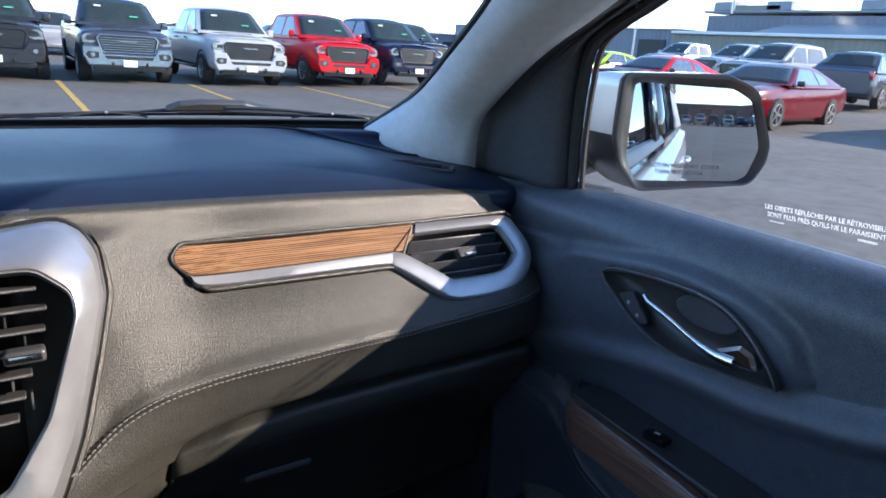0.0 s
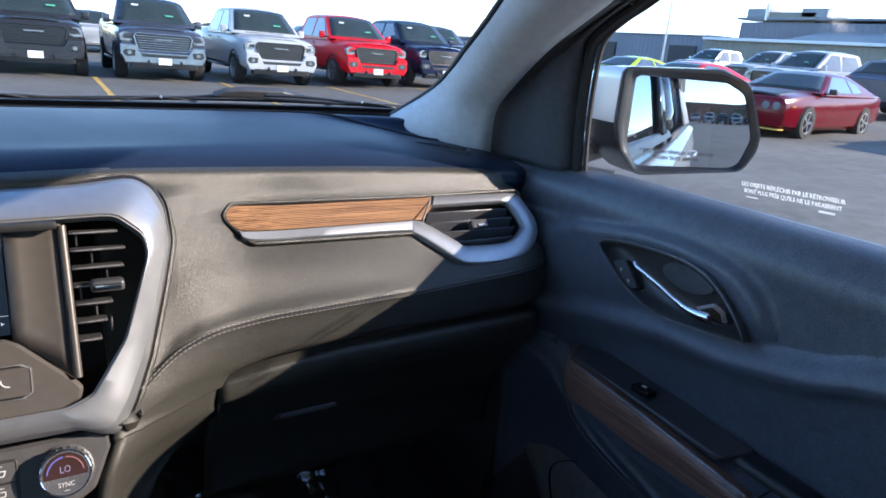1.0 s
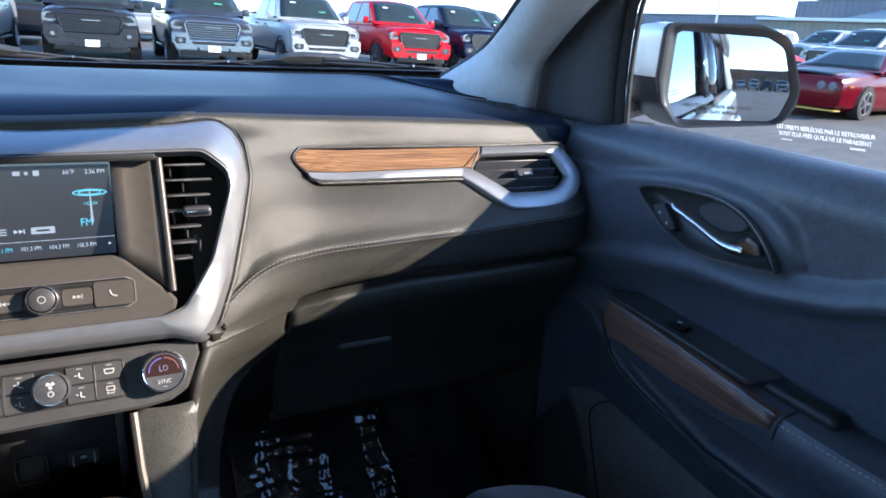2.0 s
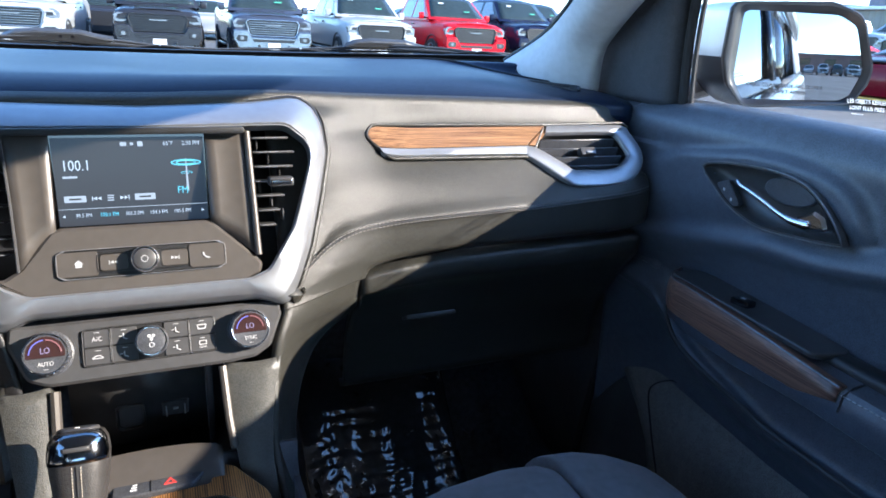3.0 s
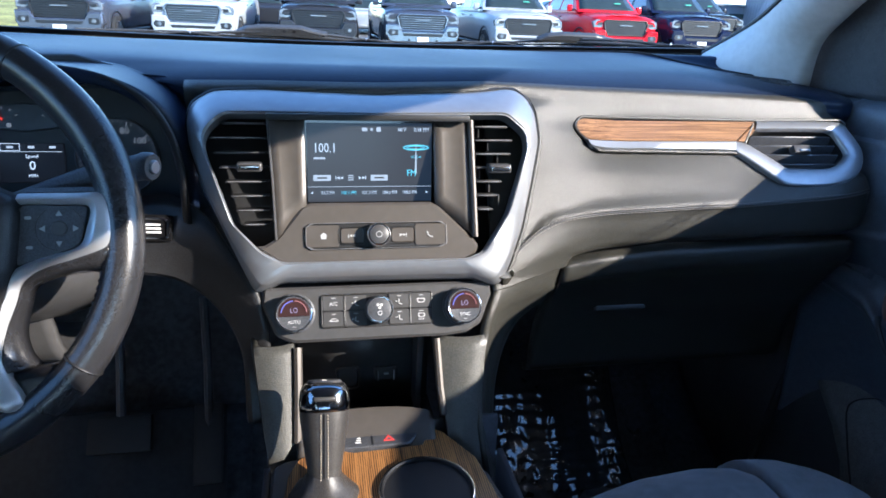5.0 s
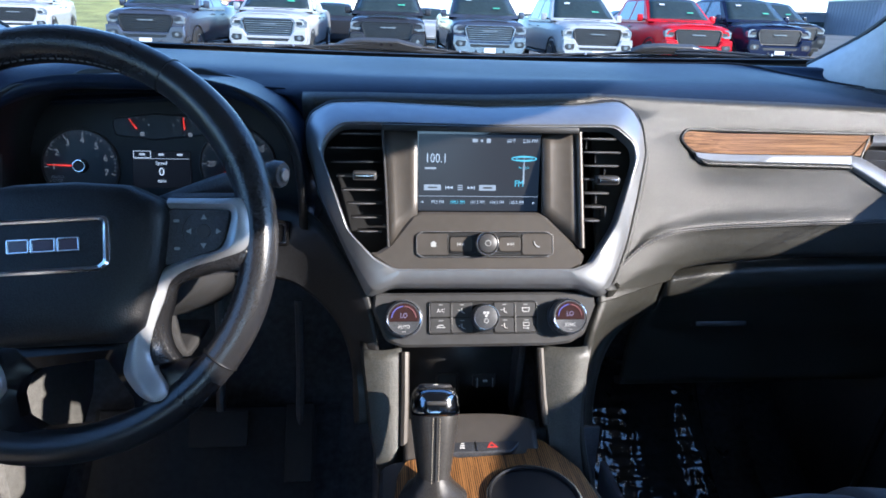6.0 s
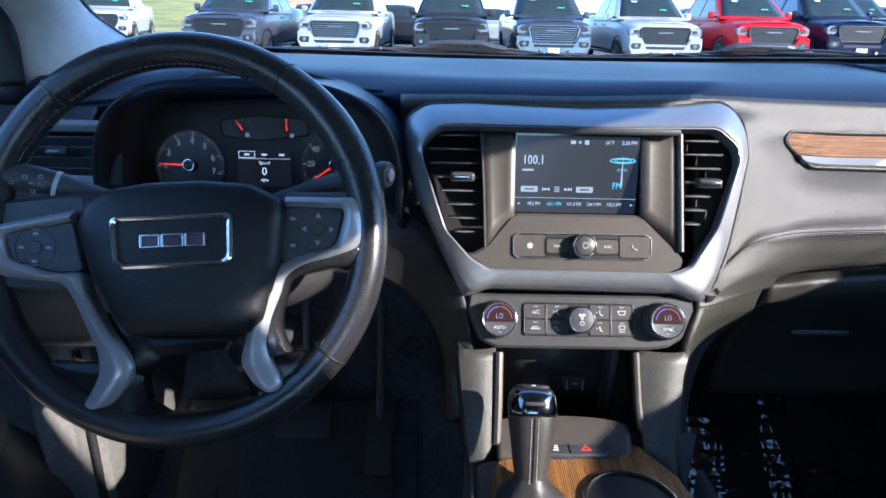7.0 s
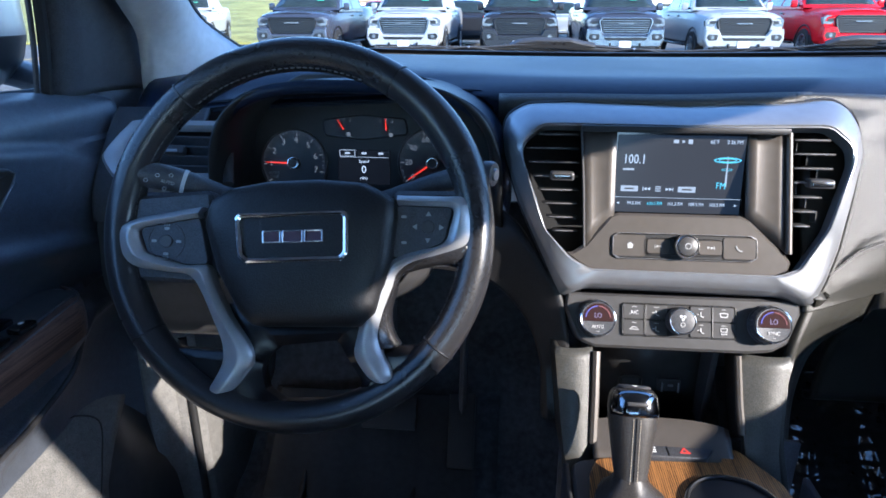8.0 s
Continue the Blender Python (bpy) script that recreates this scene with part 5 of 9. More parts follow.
# ======== console ========
console = holder("center_console", (0, 0.35, 0.45))
tagged(console, "dark centre console with an oak panel, open tray and cup holder", "console")
yc_ = lambda z: 0.530 + 0.48 * (z - 0.985)


def column(out_x, in_x, name, mat, label, bulge):
    rows = []
    for z in [0.992 - 0.012 * k for k in range(18)]:
        xo, xi = curve_at(out_x, z), curve_at(in_x, z)
        row = []
        for k in range(8):
            f = k / 7
            row.append(Vector((xo + (xi - xo) * f, yc_(z) - bulge * math.sin(math.pi * f) + (0.030 if f == 0 else 0), z)))
        row.append(Vector((xi, yc_(z) + 0.06, z)))
        rows.append(row)
    return part(name, sheet(rows), mat, console, label, solid=0.006)


column([(0.80, -0.122), (0.835, -0.124), (0.867, -0.128), (0.890, -0.134), (0.987, -0.1477)], [(0.835, -0.094), (0.890, -0.098), (0.987, -0.0975)], "column", M_col, "grained column beside the tray", 0.006)
column([(0.800, 0.122), (0.845, 0.1165), (0.895, 0.1120), (0.933, 0.1165), (0.960, 0.1230), (0.990, 0.1340)], [(0.835, 0.078), (0.9155, 0.0690), (0.991, 0.0660)], "column", M_col, "grained column beside the tray", 0.006)
part("column_edge", tube([(-0.0935, yc_(0.988) - 0.001, 0.988), (-0.0940, yc_(0.94) - 0.001, 0.94), (-0.0955, yc_(0.895) - 0.001, 0.895)], 0.0050, 8), M_taupe, console, "warm grey column edge")
part("column_edge", tube([(0.0630, yc_(0.990) - 0.001, 0.990), (0.0650, yc_(0.94) - 0.001, 0.94), (0.0680, yc_(0.912) - 0.001, 0.912)], 0.0042, 8), M_taupe, console, "warm grey column edge")
# open tray
for nm, pts in (("tray_back", ((-0.094, 0.600, 1.0), (0.066, 0.600, 1.0), (0.066, 0.600, 0.866), (-0.094, 0.600, 0.866))),
                ("tray_floor", ((-0.094, 0.50, 0.868), (0.068, 0.50, 0.868), (0.068, 0.602, 0.868), (-0.094, 0.602, 0.868))),
                ("tray_roof", ((-0.094, 0.545, 0.999), (0.066, 0.545, 0.999), (0.066, 0.602, 1.002), (-0.094, 0.602, 1.002)))):
    bm = bmesh.new()
    bm.faces.new([bm.verts.new(p) for p in pts])
    part(nm, bm, M_satin if nm == "tray_back" else M_deep, console, solid=0.004)
rib = box(basis((0.050, 0.585, 0.930), (1, 0, 0), (0, 1, 0.1)), 0.008, 0.04, 0.130, 0.003, 2)
part("tray_rib", rib, M_black, console)
part("socket_rim", hoop(by_angle(rect(0.031, 0.031, 0.007), (0, 0), 40), by_angle(rect(0.027, 0.027, 0.006), (0, 0), 40), basis((-0.036, 0.594, 0.905), (1, 0, 0), (0, 0.1, 1)), 0.004, 0.0008), M_taupe, console)
sock = part("power_socket", plate(rect(0.026, 0.026, 0.006), basis((-0.036, 0.596, 0.905), (1, 0, 0), (0, 0.1, 1)), 0.006, 0.002), M_satin, console, "covered power socket")
usb = part("usb_port", plate(rect(0.030, 0.018, 0.003), basis((0.012, 0.596, 0.908), (1, 0, 0), (0, 0.1, 1)), 0.004, 0.001), M_satin, console, "dark port panel")
for dx in (-0.010, 0.010):
    part("port_bar", box(basis((0.012 + dx, 0.591, 0.908), (1, 0, 0), (0, 0.1, 1)), 0.0015, 0.013, 0.003, 0.0004, 1), M_dim, usb)
part("port_bar", box(basis((0.012, 0.591, 0.911), (1, 0, 0), (0, 0.1, 1)), 0.006, 0.0025, 0.003, 0.0004, 1), M_dim, usb)
# sloping lip of the tray
rows = []
for i in range(25):
    f = i / 24
    x = -0.096 + 0.152 * f
    arch = math.sin(math.pi * f) ** 0.7 - 6.0 * max(0.0, f - 0.72) ** 2
    rows.append([(x, 0.515 + 0.01 * arch, 0.905), (x, 0.507 + 0.008 * arch, 0.912 + 0.002 * arch), (x, 0.495 + 0.004 * arch, 0.908 + 0.006 * min(0.0, arch)), (x, 0.478, 0.895), (x, 0.46, 0.887)])
part("tray_lip", sheet(rows), M_taupe, console, "dark rounded tray lip", solid=0.004)
# flat top: oak panel round the cup holder
CT = basis((0.0, 0.40, 0.8915), (1, 0, 0), (0, 1, 0.02))
top_poly = rounded([(-0.122, 0.062), (-0.090, 0.070), (0.030, 0.074), (0.075, 0.066), (0.104, 0.020), (0.118, -0.06), (0.124, -0.45), (-0.124, -0.45), (-0.122, -0.02)], 0.02, 5)
part("console_top", plate(top_poly, at(CT, 0, 0, -0.0045), 0.02, 0.003), M_satin, console, "dark console top")
oak = rounded([(-0.104, 0.038), (-0.094, 0.062), (-0.052, 0.070), (-0.036, 0.064), (0.040, 0.068), (0.050, 0.098), (0.066, 0.088), (0.094, 0.040), (0.106, -0.040), (0.108, -0.16), (-0.108, -0.16), (-0.108, 0.0)], [0.006, 0.01, 0.006, 0.006, 0.004, 0.006, 0.012, 0.03, 0.03, 0.01, 0.01, 0.02], 5)
part("oak_panel", plate(oak, at(CT, 0, 0, 0.0005), 0.006, 0.0012), M_wood_c, console, "brown ribbed oak panel")
cup = part("cup_holder", lathe([(0.0475, 0.0), (0.0480, 0.0030), (0.0455, 0.0042), (0.0440, 0.0030), (0.0435, -0.002), (0.042, -0.06), (0.0001, -0.062)], at(CT, 0.033, -0.005, 0.001), 48), M_deep, console, "round black cup holder")
part("cup_rim", hoop([(math.cos(a) * 0.0490, math.sin(a) * 0.0490) for a in [2 * math.pi * i / 48 for i in range(48)]], [(math.cos(a) * 0.0452, math.sin(a) * 0.0452) for a in [2 * math.pi * i / 48 for i in range(48)]], at(CT, 0.033, -0.005, 0.0035), 0.003, 0.001), M_chrome, cup, "bright ring")
bar = rounded([(-0.050, 0.066), (0.024, 0.066), (0.040, 0.088), (0.035, 0.0905), (-0.050, 0.090)], [0.004, 0.008, 0.003, 0.002, 0.004], 4)
sb = part("switch_bar", plate(bar, at(CT, 0, 0, 0.0050), 0.01, 0.0012), M_black, console, "black switch bar")
part("bar_split", box(at(CT, -0.015, 0.078, 0.0050), 0.0008, 0.022, 0.0012), M_deep, sb)
tri_o = [(0.0, 0.0055), (-0.0062, -0.0045), (0.0062, -0.0045)]
part("hazard_icon", hoop(by_angle(tri_o, (0, -0.001), 36), by_angle([(p[0] * 0.55, (p[1] + 0.001) * 0.55 - 0.001) for p in tri_o], (0, -0.001), 36), at(CT, 0.003, 0.0775, 0.0054), 0.0004), M_red, sb, "red warning triangle")
for k in range(3):
    part("traction_icon", plate(rect(0.006 - 0.001 * k, 0.0018, 0.0005), at(CT, -0.031 + 0.0006 * k, 0.0735 + 0.0036 * k, 0.0053), 0.0003, 0.0001), M_white, sb)
for xs in (-0.124, 0.124):
    rows = [[(xs + (0.004 if xs > 0 else -0.004) * (k / 3), y, 0.885 - 0.42 * k / 3) for k in range(4)] for y in (0.46, 0.3, 0.0, -0.30)]
    part("console_side", sheet(rows), M_black, console, solid=0.006)
rows = [[(x, 0.50, z) for z in (0.9, 0.7, 0.46)] for x in (-0.13, 0.0, 0.135)]
part("console_front", sheet(rows), M_black, console, solid=0.006)

# ======== gear shifter ========
shifter = holder("gear_shifter", (-0.0685, 0.400, 0.893))
tagged(shifter, "leather gear selector with a chrome capped knob on the console", "gear lever")
base_p, top_p = Vector((-0.0685, 0.4020, 0.890)), Vector((-0.0657, 0.4530, 0.9915))
ax = (top_p - base_p).normalized()
ux = Vector((1, 0, 0)) - ax * ax.x
ux.normalize()
vx = ux.cross(ax) * -1
if vx.y < 0:
    vx = -vx
PROF = [(-0.02, 0.0130, 0.0130), (0.10, 0.0146, 0.0146), (0.20, 0.0160, 0.0162), (0.45, 0.0204, 0.0200), (0.68, 0.0240, 0.0232), (0.82, 0.0252, 0.0244), (0.92, 0.0238, 0.0232), (0.975, 0.0204, 0.0195), (1.0, 0.0130, 0.0130)]


def shift_loop(s, ra, rb, n=28, arc=None):
    c = base_p.lerp(top_p, s)
    ang = [2 * math.pi * k / n for k in range(n)] if arc is None else [arc[0] + (arc[1] - arc[0]) * k / n for k in range(n + 1)]
    sq = lambda v: math.copysign(abs(v) ** 0.86, v)
    return [c + ux * sq(math.cos(a)) * ra + vx * sq(math.sin(a)) * rb for a in ang]


bm = bmesh.new()
rings(bm, [shift_loop(*p) for p in PROF], True, True, True)
part("grip", bm, M_grip, shifter, "black leather grip")
bm = sheet([shift_loop(s, curve_at([(a, b) for a, b, c in PROF], s) + 0.0010, curve_at([(a, c) for a, b, c in PROF], s) + 0.0010, 18, (math.pi * 1.12, math.pi * 1.88)) for s in (0.755, 0.79, 0.82, 0.85, 0.88, 0.92, 0.955, 0.98, 0.995)])
cap = part("knob_cap", bm, material("smoked chrome", (0.30, 0.31, 0.33), 0.10, metal=1.0, var=0.05, rough_var=0.03), shifter, "chrome knob face", solid=-0.0008)
part("badge_bar", sheet([shift_loop(s, 0.0264, 0.0258, 8, (math.pi * 1.38, math.pi * 1.62)) for s in (0.850, 0.885)]), M_satin, cap, solid=0.0006)
part("lock_button", plate([(math.cos(a) * 0.0172, math.sin(a) * 0.0122) for a in [2 * math.pi * k / 28 for k in range(28)]], basis(top_p + ax * 0.0012 - vx * 0.001, ux, vx), 0.0045, 0.0014), M_satin, shifter, "dark oval knob top")
part("button_mark", box(basis(top_p + ax * 0.0014 - vx * 0.006, ux, vx), 0.004, 0.001, 0.0006), M_white, shifter)
for d in (-0.0034, 0.0034):
    path = [base_p.lerp(top_p, s) - vx * (curve_at([(a, c) for a, b, c in PROF], s) + 0.0003) + ux * d for s in [0.10 + 0.64 * k / 20 for k in range(21)]]
    stitches(path, shifter, 0.0030, 0.0022, 0.00042, M_thread_l)
part("grip_seam", tube([base_p.lerp(top_p, s) - vx * (curve_at([(a, c) for a, b, c in PROF], s) + 0.0002) for s in [0.10 + 0.64 * k / 12 for k in range(13)]], 0.0008, 5), M_deep, shifter)
bm = bmesh.new()
loops = []
for z, r in ((0.0, 0.034), (0.004, 0.033), (0.010, 0.026), (0.014, 0.022), (0.019, 0.0185), (0.024, 0.0165), (0.028, 0.0150)):
    c = Vector((-0.0690, 0.400, 0.8925)) + ax * z
    loops.append([c + Vector((math.cos(a) * r * (1 + 0.05 * math.sin(6 * a + z * 300)), math.sin(a) * r * (1 + 0.05 * math.cos(5 * a)), 0)) for a in [2 * math.pi * k / 32 for k in range(32)]])
rings(bm, loops)
part("boot", bm, M_grip, shifter, "pleated leather boot")


# ======== steering wheel ========
WC = Vector((-0.404, 0.437, 1.1525))
tau = radians(22.67)
W = basis(WC, (1, 0, 0), (0, math.sin(tau), math.cos(tau)))
wheel = holder("steering_wheel", WC)
tagged(wheel, "black leather steering wheel with silver spokes and an emblem", "steering wheel")
M_thread_d = material("dark thread", (0.085, 0.082, 0.080), 0.6, bump=0.3, bump_scale=2500, var=0.1)
bm = bmesh.new()
loops = []
NR = 120
M_spoke = material("shiny black spoke", (0.008, 0.008, 0.010), 0.24, var=0.12, spec=0.35, bump=0.04, bump_scale=300)
for i in range(NR):
    a = 2 * math.pi * i / NR - radians(36)
    grip = 1.0 + 0.10 * max(0, math.cos(2 * (a - radians(32)))) ** 4 * (1 if 0 < a < math.pi else 0.3)
    if a > radians(217):
        grip *= 0.97
    c = Vector((math.cos(a), math.sin(a), 0)) * 0.1755
    rad = Vector((math.cos(a), math.sin(a), 0))
    loops.append([W @ (c + rad * math.cos(b) * 0.0162 * grip + Vector((0, 0, 1)) * math.sin(b) * 0.0175 * grip) for b in [2 * math.pi * k / 20 for k in range(20)]])
loops.append(loops[0])
split = NR * 252 // 360
rings(bm, loops[:split + 1])
part("rim", bm, M_leather, wheel, "black leather rim, worn shiny")
bm = bmesh.new()
rings(bm, loops[split:])
part("rim_insert", bm, M_leather, wheel, "smooth black lower rim")
for a in (132, 58, 216, -36):
    ar = radians(a)
    c = Vector((math.cos(ar), math.sin(ar), 0)) * 0.1755
    lp = [W @ (c + Vector((math.cos(ar), math.sin(ar), 0)) * math.cos(b) * 0.0165 + Vector((0, 0, 1)) * math.sin(b) * 0.0178) for b in [2 * math.pi * k / 24 for k in range(25)]]
    part("rim_seam", tube(lp, 0.0009, 5, False), M_deep, wheel)
for a0, a1 in ((60, 130), (135, 205), (-30, 55)):
    stitches([W @ (Vector((math.cos(radians(a)), math.sin(radians(a)), 0)) * 0.1605 + Vector((0, 0, 0.006))) for a in np.linspace(a0, a1, 40)], wheel, 0.0062, 0.0046, 0.0009, M_thread_d)
pad = rounded([(-0.060, 0.040), (-0.021, 0.048), (0.027, 0.051), (0.069, 0.049), (0.096, 0.036), (0.102, 0.022), (0.098, -0.028), (0.085, -0.074), (0.072, -0.086), (-0.031, -0.090), (-0.045, -0.077), (-0.068, -0.039), (-0.083, 0.006), (-0.078, 0.028)], 0.008, 4)
bm = bmesh.new()
P0 = by_angle(pad, (0.010, -0.018), 90)
lift = lambda L, z: [W @ Vector((p.x, p.y, z)) for p in L]
ctr = Vector((0.010, -0.018))
shrink = lambda k: [ctr + (p - ctr) * k for p in P0]
rings(bm, [lift(P0, -0.02), lift(P0, 0.012), lift(shrink(0.985), 0.021), lift(shrink(0.94), 0.0275), lift(shrink(0.84), 0.0315), lift(shrink(0.6), 0.0335), lift(shrink(0.3), 0.0345)], True, True, True)
part("airbag_pad", bm, material("grained airbag skin", (0.020, 0.020, 0.022), 0.40, bump=0.18, bump_scale=700, grain="leather", spec=0.40, var=0.08), wheel, "black grained airbag cover")
EM = at(W, 0.0085, -0.0045, 0.0345, 3.4)
em_o = rounded([(-0.0545, 0.0225), (0.0525, 0.0225), (0.0520, -0.0180), (0.0455, -0.0240), (-0.0455, -0.0240), (-0.0520, -0.0180)], 0.006, 5)
em_i = rounded([(-0.0490, 0.0180), (0.0470, 0.0180), (0.0462, -0.0152), (0.0412, -0.0186), (-0.0412, -0.0186), (-0.0462, -0.0152)], 0.005, 5)
M_bright = material("bright emblem metal", (0.85, 0.86, 0.88), 0.14, metal=1.0, var=0.03)
emb = part("emblem_border", hoop(em_o, em_i, EM, 0.006, 0.0030), M_bright, wheel, "chrome emblem border")
part("emblem_plate", plate(em_i, at(EM, 0, 0, -0.001), 0.005, 0.0005), M_leather, emb)
M_badge = material("badge face", (0.10, 0.07, 0.09), 0.2, var=0.05, coat=0.5)
for k, (cx, w) in enumerate(((-0.0195, 0.0180), (0.0, 0.0200), (0.0195, 0.0180))):
    bo_ = rect(w, 0.0120, 0.0015, 3, cx, 0.0)
    bi_ = rect(w - 0.0036, 0.0084, 0.0008, 3, cx, 0.0)
    part("badge_bar", hoop(bo_, bi_, at(EM, 0, 0, 0.0012), 0.002, 0.0005), M_chrome, emb)
    part("badge_fill", plate(bi_, at(EM, 0, 0, 0.0008), 0.002, 0.0002), M_badge, emb)
# spokes
for poly in ([(-0.178, 0.030), (-0.085, 0.040), (-0.070, -0.045), (-0.100, -0.052), (-0.172, -0.050)], [(0.178, 0.045), (0.095, 0.044), (0.086, -0.046), (0.102, -0.030), (0.176, -0.024)]):
    part("spoke", plate(rounded(poly, 0.008), at(W, 0, 0, 0.004), 0.022, 0.004), M_black, wheel)
low_o = by_angle(rounded([(-0.070, -0.070), (-0.062, -0.092), (-0.061, -0.112), (-0.084, -0.122), (-0.112, -0.117), (-0.128, -0.108), (-0.112, -0.145), (-0.06, -0.176), (0.02, -0.184), (0.09, -0.160), (0.142, -0.112), (0.140, -0.097), (0.118, -0.105), (0.098, -0.107), (0.090, -0.085), (0.086, -0.068)], 0.006), (0.02, -0.130), 120)
low_i = by_angle(rounded([(-0.0264, -0.1300), (-0.0221, -0.1182), (-0.0103, -0.1080), (0.047, -0.1003), (0.0562, -0.1154), (0.0705, -0.1356), (0.0715, -0.1475), (0.0629, -0.1523), (0.0368, -0.1574), (-0.0053, -0.1600), (-0.0217, -0.1500)], 0.005), (0.02, -0.130), 120)
bm = bmesh.new()
mid_l = [p.lerp(q, 0.30) for p, q in zip(low_o, low_i)]
mid_h = [p.lerp(q, 0.75) for p, q in zip(low_o, low_i)]
rings(bm, [[W @ Vector((p.x, p.y, z)) for p in L] for L, z in ((low_o, -0.014), (low_o, 0.002), (mid_l, 0.0050), (mid_h, 0.0085), (low_i, 0.003), (low_i, -0.014))])
part("lower_spoke", bm, M_spoke, wheel, "shiny black lower spoke with a rounded opening")
SIL_L = [((-0.088, 0.022), (-0.090, 0.012)), ((-0.120, 0.016), (-0.122, 0.006)), ((-0.153, 0.009), (-0.148, 0.000)), ((-0.171, -0.003), (-0.150, -0.008)), ((-0.167, -0.025), (-0.144, -0.022)), ((-0.152, -0.037), (-0.132, -0.027)), ((-0.122, -0.041), (-0.104, -0.0345)),
         ((-0.098, -0.044), (-0.080, -0.034)), ((-0.085, -0.060), (-0.072, -0.052)), ((-0.073, -0.084), (-0.055, -0.082)), ((-0.063, -0.105), (-0.035, -0.108)), ((-0.061, -0.124), (-0.032, -0.123)), ((-0.068, -0.141), (-0.040, -0.137)), ((-0.077, -0.157), (-0.049, -0.151))]
SIL_R = [((0.100, 0.038), (0.101, 0.029)), ((0.140, 0.038), (0.130, 0.0285)), ((0.165, 0.036), (0.152, 0.027)), ((0.172, 0.010), (0.150, 0.008)), ((0.166, -0.006), (0.144, -0.006)), ((0.143, -0.0155), (0.125, -0.012)), ((0.1175, -0.0235), (0.107, -0.018)),
         ((0.1035, -0.034), (0.094, -0.0265)), ((0.0985, -0.050), (0.0873, -0.0467)), ((0.0908, -0.0722), (0.0735, -0.0690)), ((0.0872, -0.093), (0.0675, -0.095)), ((0.0912, -0.108), (0.0655, -0.1113)), ((0.0985, -0.121), (0.073, -0.1245)), ((0.104, -0.135), (0.084, -0.1375))]


def domed_trim(pairs):
    """A silver strip with a rounded back, lofted between its two edges."""
    oo = spline([Vector((*p, 0)) for p, q in pairs], 70)
    ii = spline([Vector((*q, 0)) for p, q in pairs], 70)
    prof = ((0.0, 0.002), (0.0, 0.0132), (0.05, 0.0150), (0.30, 0.0178), (0.52, 0.0204), (0.60, 0.0208), (0.68, 0.0202), (0.95, 0.0160), (1.0, 0.0142), (1.0, 0.002))
    rows = []
    for k, (p, q) in enumerate(zip(oo, ii)):
        e = max(0.0, 1.0 - (len(oo) - 1 - k) / 3.5)          # rounded corners at the free end
        g = 1.0 - 0.30 * e * e
        rows.append([W @ (p.lerp(q, 0.5 + (f - 0.5) * g) + Vector((0, 0, z - 0.004 * e * e * (z > 0.01)))) for f, z in prof])
    rows = [[v - W.to_3x3() @ Vector((0, 0, 0.012)) for v in rows[0]], *rows, [v - W.to_3x3() @ Vector((0, 0, 0.012)) for v in rows[-1]]]
    part("spoke_trim", sheet(rows), M_paint_s, wheel, "satin silver spoke trim")


domed_trim(SIL_L)
domed_trim(SIL_R)
# leather fairing from the silver trim down into the opening of the wheel
FAIR = [((0.168, -0.006), (0.162, -0.030)), ((0.143, -0.0155), (0.147, -0.0260)), ((0.1175, -0.0235), (0.122, -0.0300)), ((0.1035, -0.034), (0.1040, -0.0375)), ((0.0985, -0.050), (0.0995, -0.0520)), ((0.0908, -0.0722), (0.0955, -0.0730)), ((0.0872, -0.093), (0.0985, -0.0900)), ((0.0912, -0.106), (0.106, -0.1020))]
fo = spline([Vector((*p, 0)) for p, q in FAIR], 36)
fi = spline([Vector((*q, 0)) for p, q in FAIR], 36)
part("spoke_fairing", sheet([[W @ (p.lerp(q, f) + Vector((0, 0, z))) for f, z in ((-0.05, 0.014), (0.1, 0.0150), (0.45, 0.0125), (0.8, 0.0070), (1.0, -0.001), (1.0, -0.014))] for p, q in zip(fo, fi)]), M_leather, wheel, "black leather fairing", solid=-0.002)
kl = part("key_pad", plate(rounded([(-0.150, 0.000), (-0.090, 0.012), (-0.079, -0.033), (-0.101, -0.034), (-0.141, -0.024)], 0.006), at(W, 0, 0, 0.0140), 0.01, 0.001), M_black, wheel, "black cruise keys")
kr = part("key_pad", plate(rounded([(0.100, 0.029), (0.153, 0.028), (0.145, -0.005), (0.107, -0.021), (0.095, -0.020)], 0.006), at(W, 0, 0, 0.0140), 0.01, 0.001), M_black, wheel, "black audio keys")
for kp, cx, cy in ((kl, -0.122, -0.012), (kr, 0.130, 0.009)):
    m_ = at(W, cx, cy, 0.0145)
    part("key_ring", hoop([(math.cos(a) * 0.0185, math.sin(a) * 0.0185) for a in [2 * math.pi * i / 36 for i in range(36)]], [(math.cos(a) * 0.0178, math.sin(a) * 0.0178) for a in [2 * math.pi * i / 36 for i in range(36)]], m_, 0.001, 0.0002), M_satin, kp)
    part("key_hub", disc(at(m_, 0, 0, 0.0012), 0.0062, 0.002, 0.0006, 24), M_satin, kp)
    for k in range(4):
        a = math.pi / 2 * k
        if kp is kr:
            part("arrow_icon", plate([(0.0028, 0), (-0.0018, 0.0026), (-0.0018, -0.0026)], at(m_, math.cos(a) * 0.0122, math.sin(a) * 0.0122, 0.0006, math.degrees(a)), 0.0003, 0.0001), M_dim, kp)
        else:
            part("key_icon", plate(rect(0.0050, 0.0026, 0.0008), at(m_, math.cos(a) * 0.0122, math.sin(a) * 0.0122, 0.0006), 0.0003, 0.0001), M_dim, kp)
words("SET", at(W, -0.122, -0.0285, 0.0150), 0.0042, M_dim, kl)
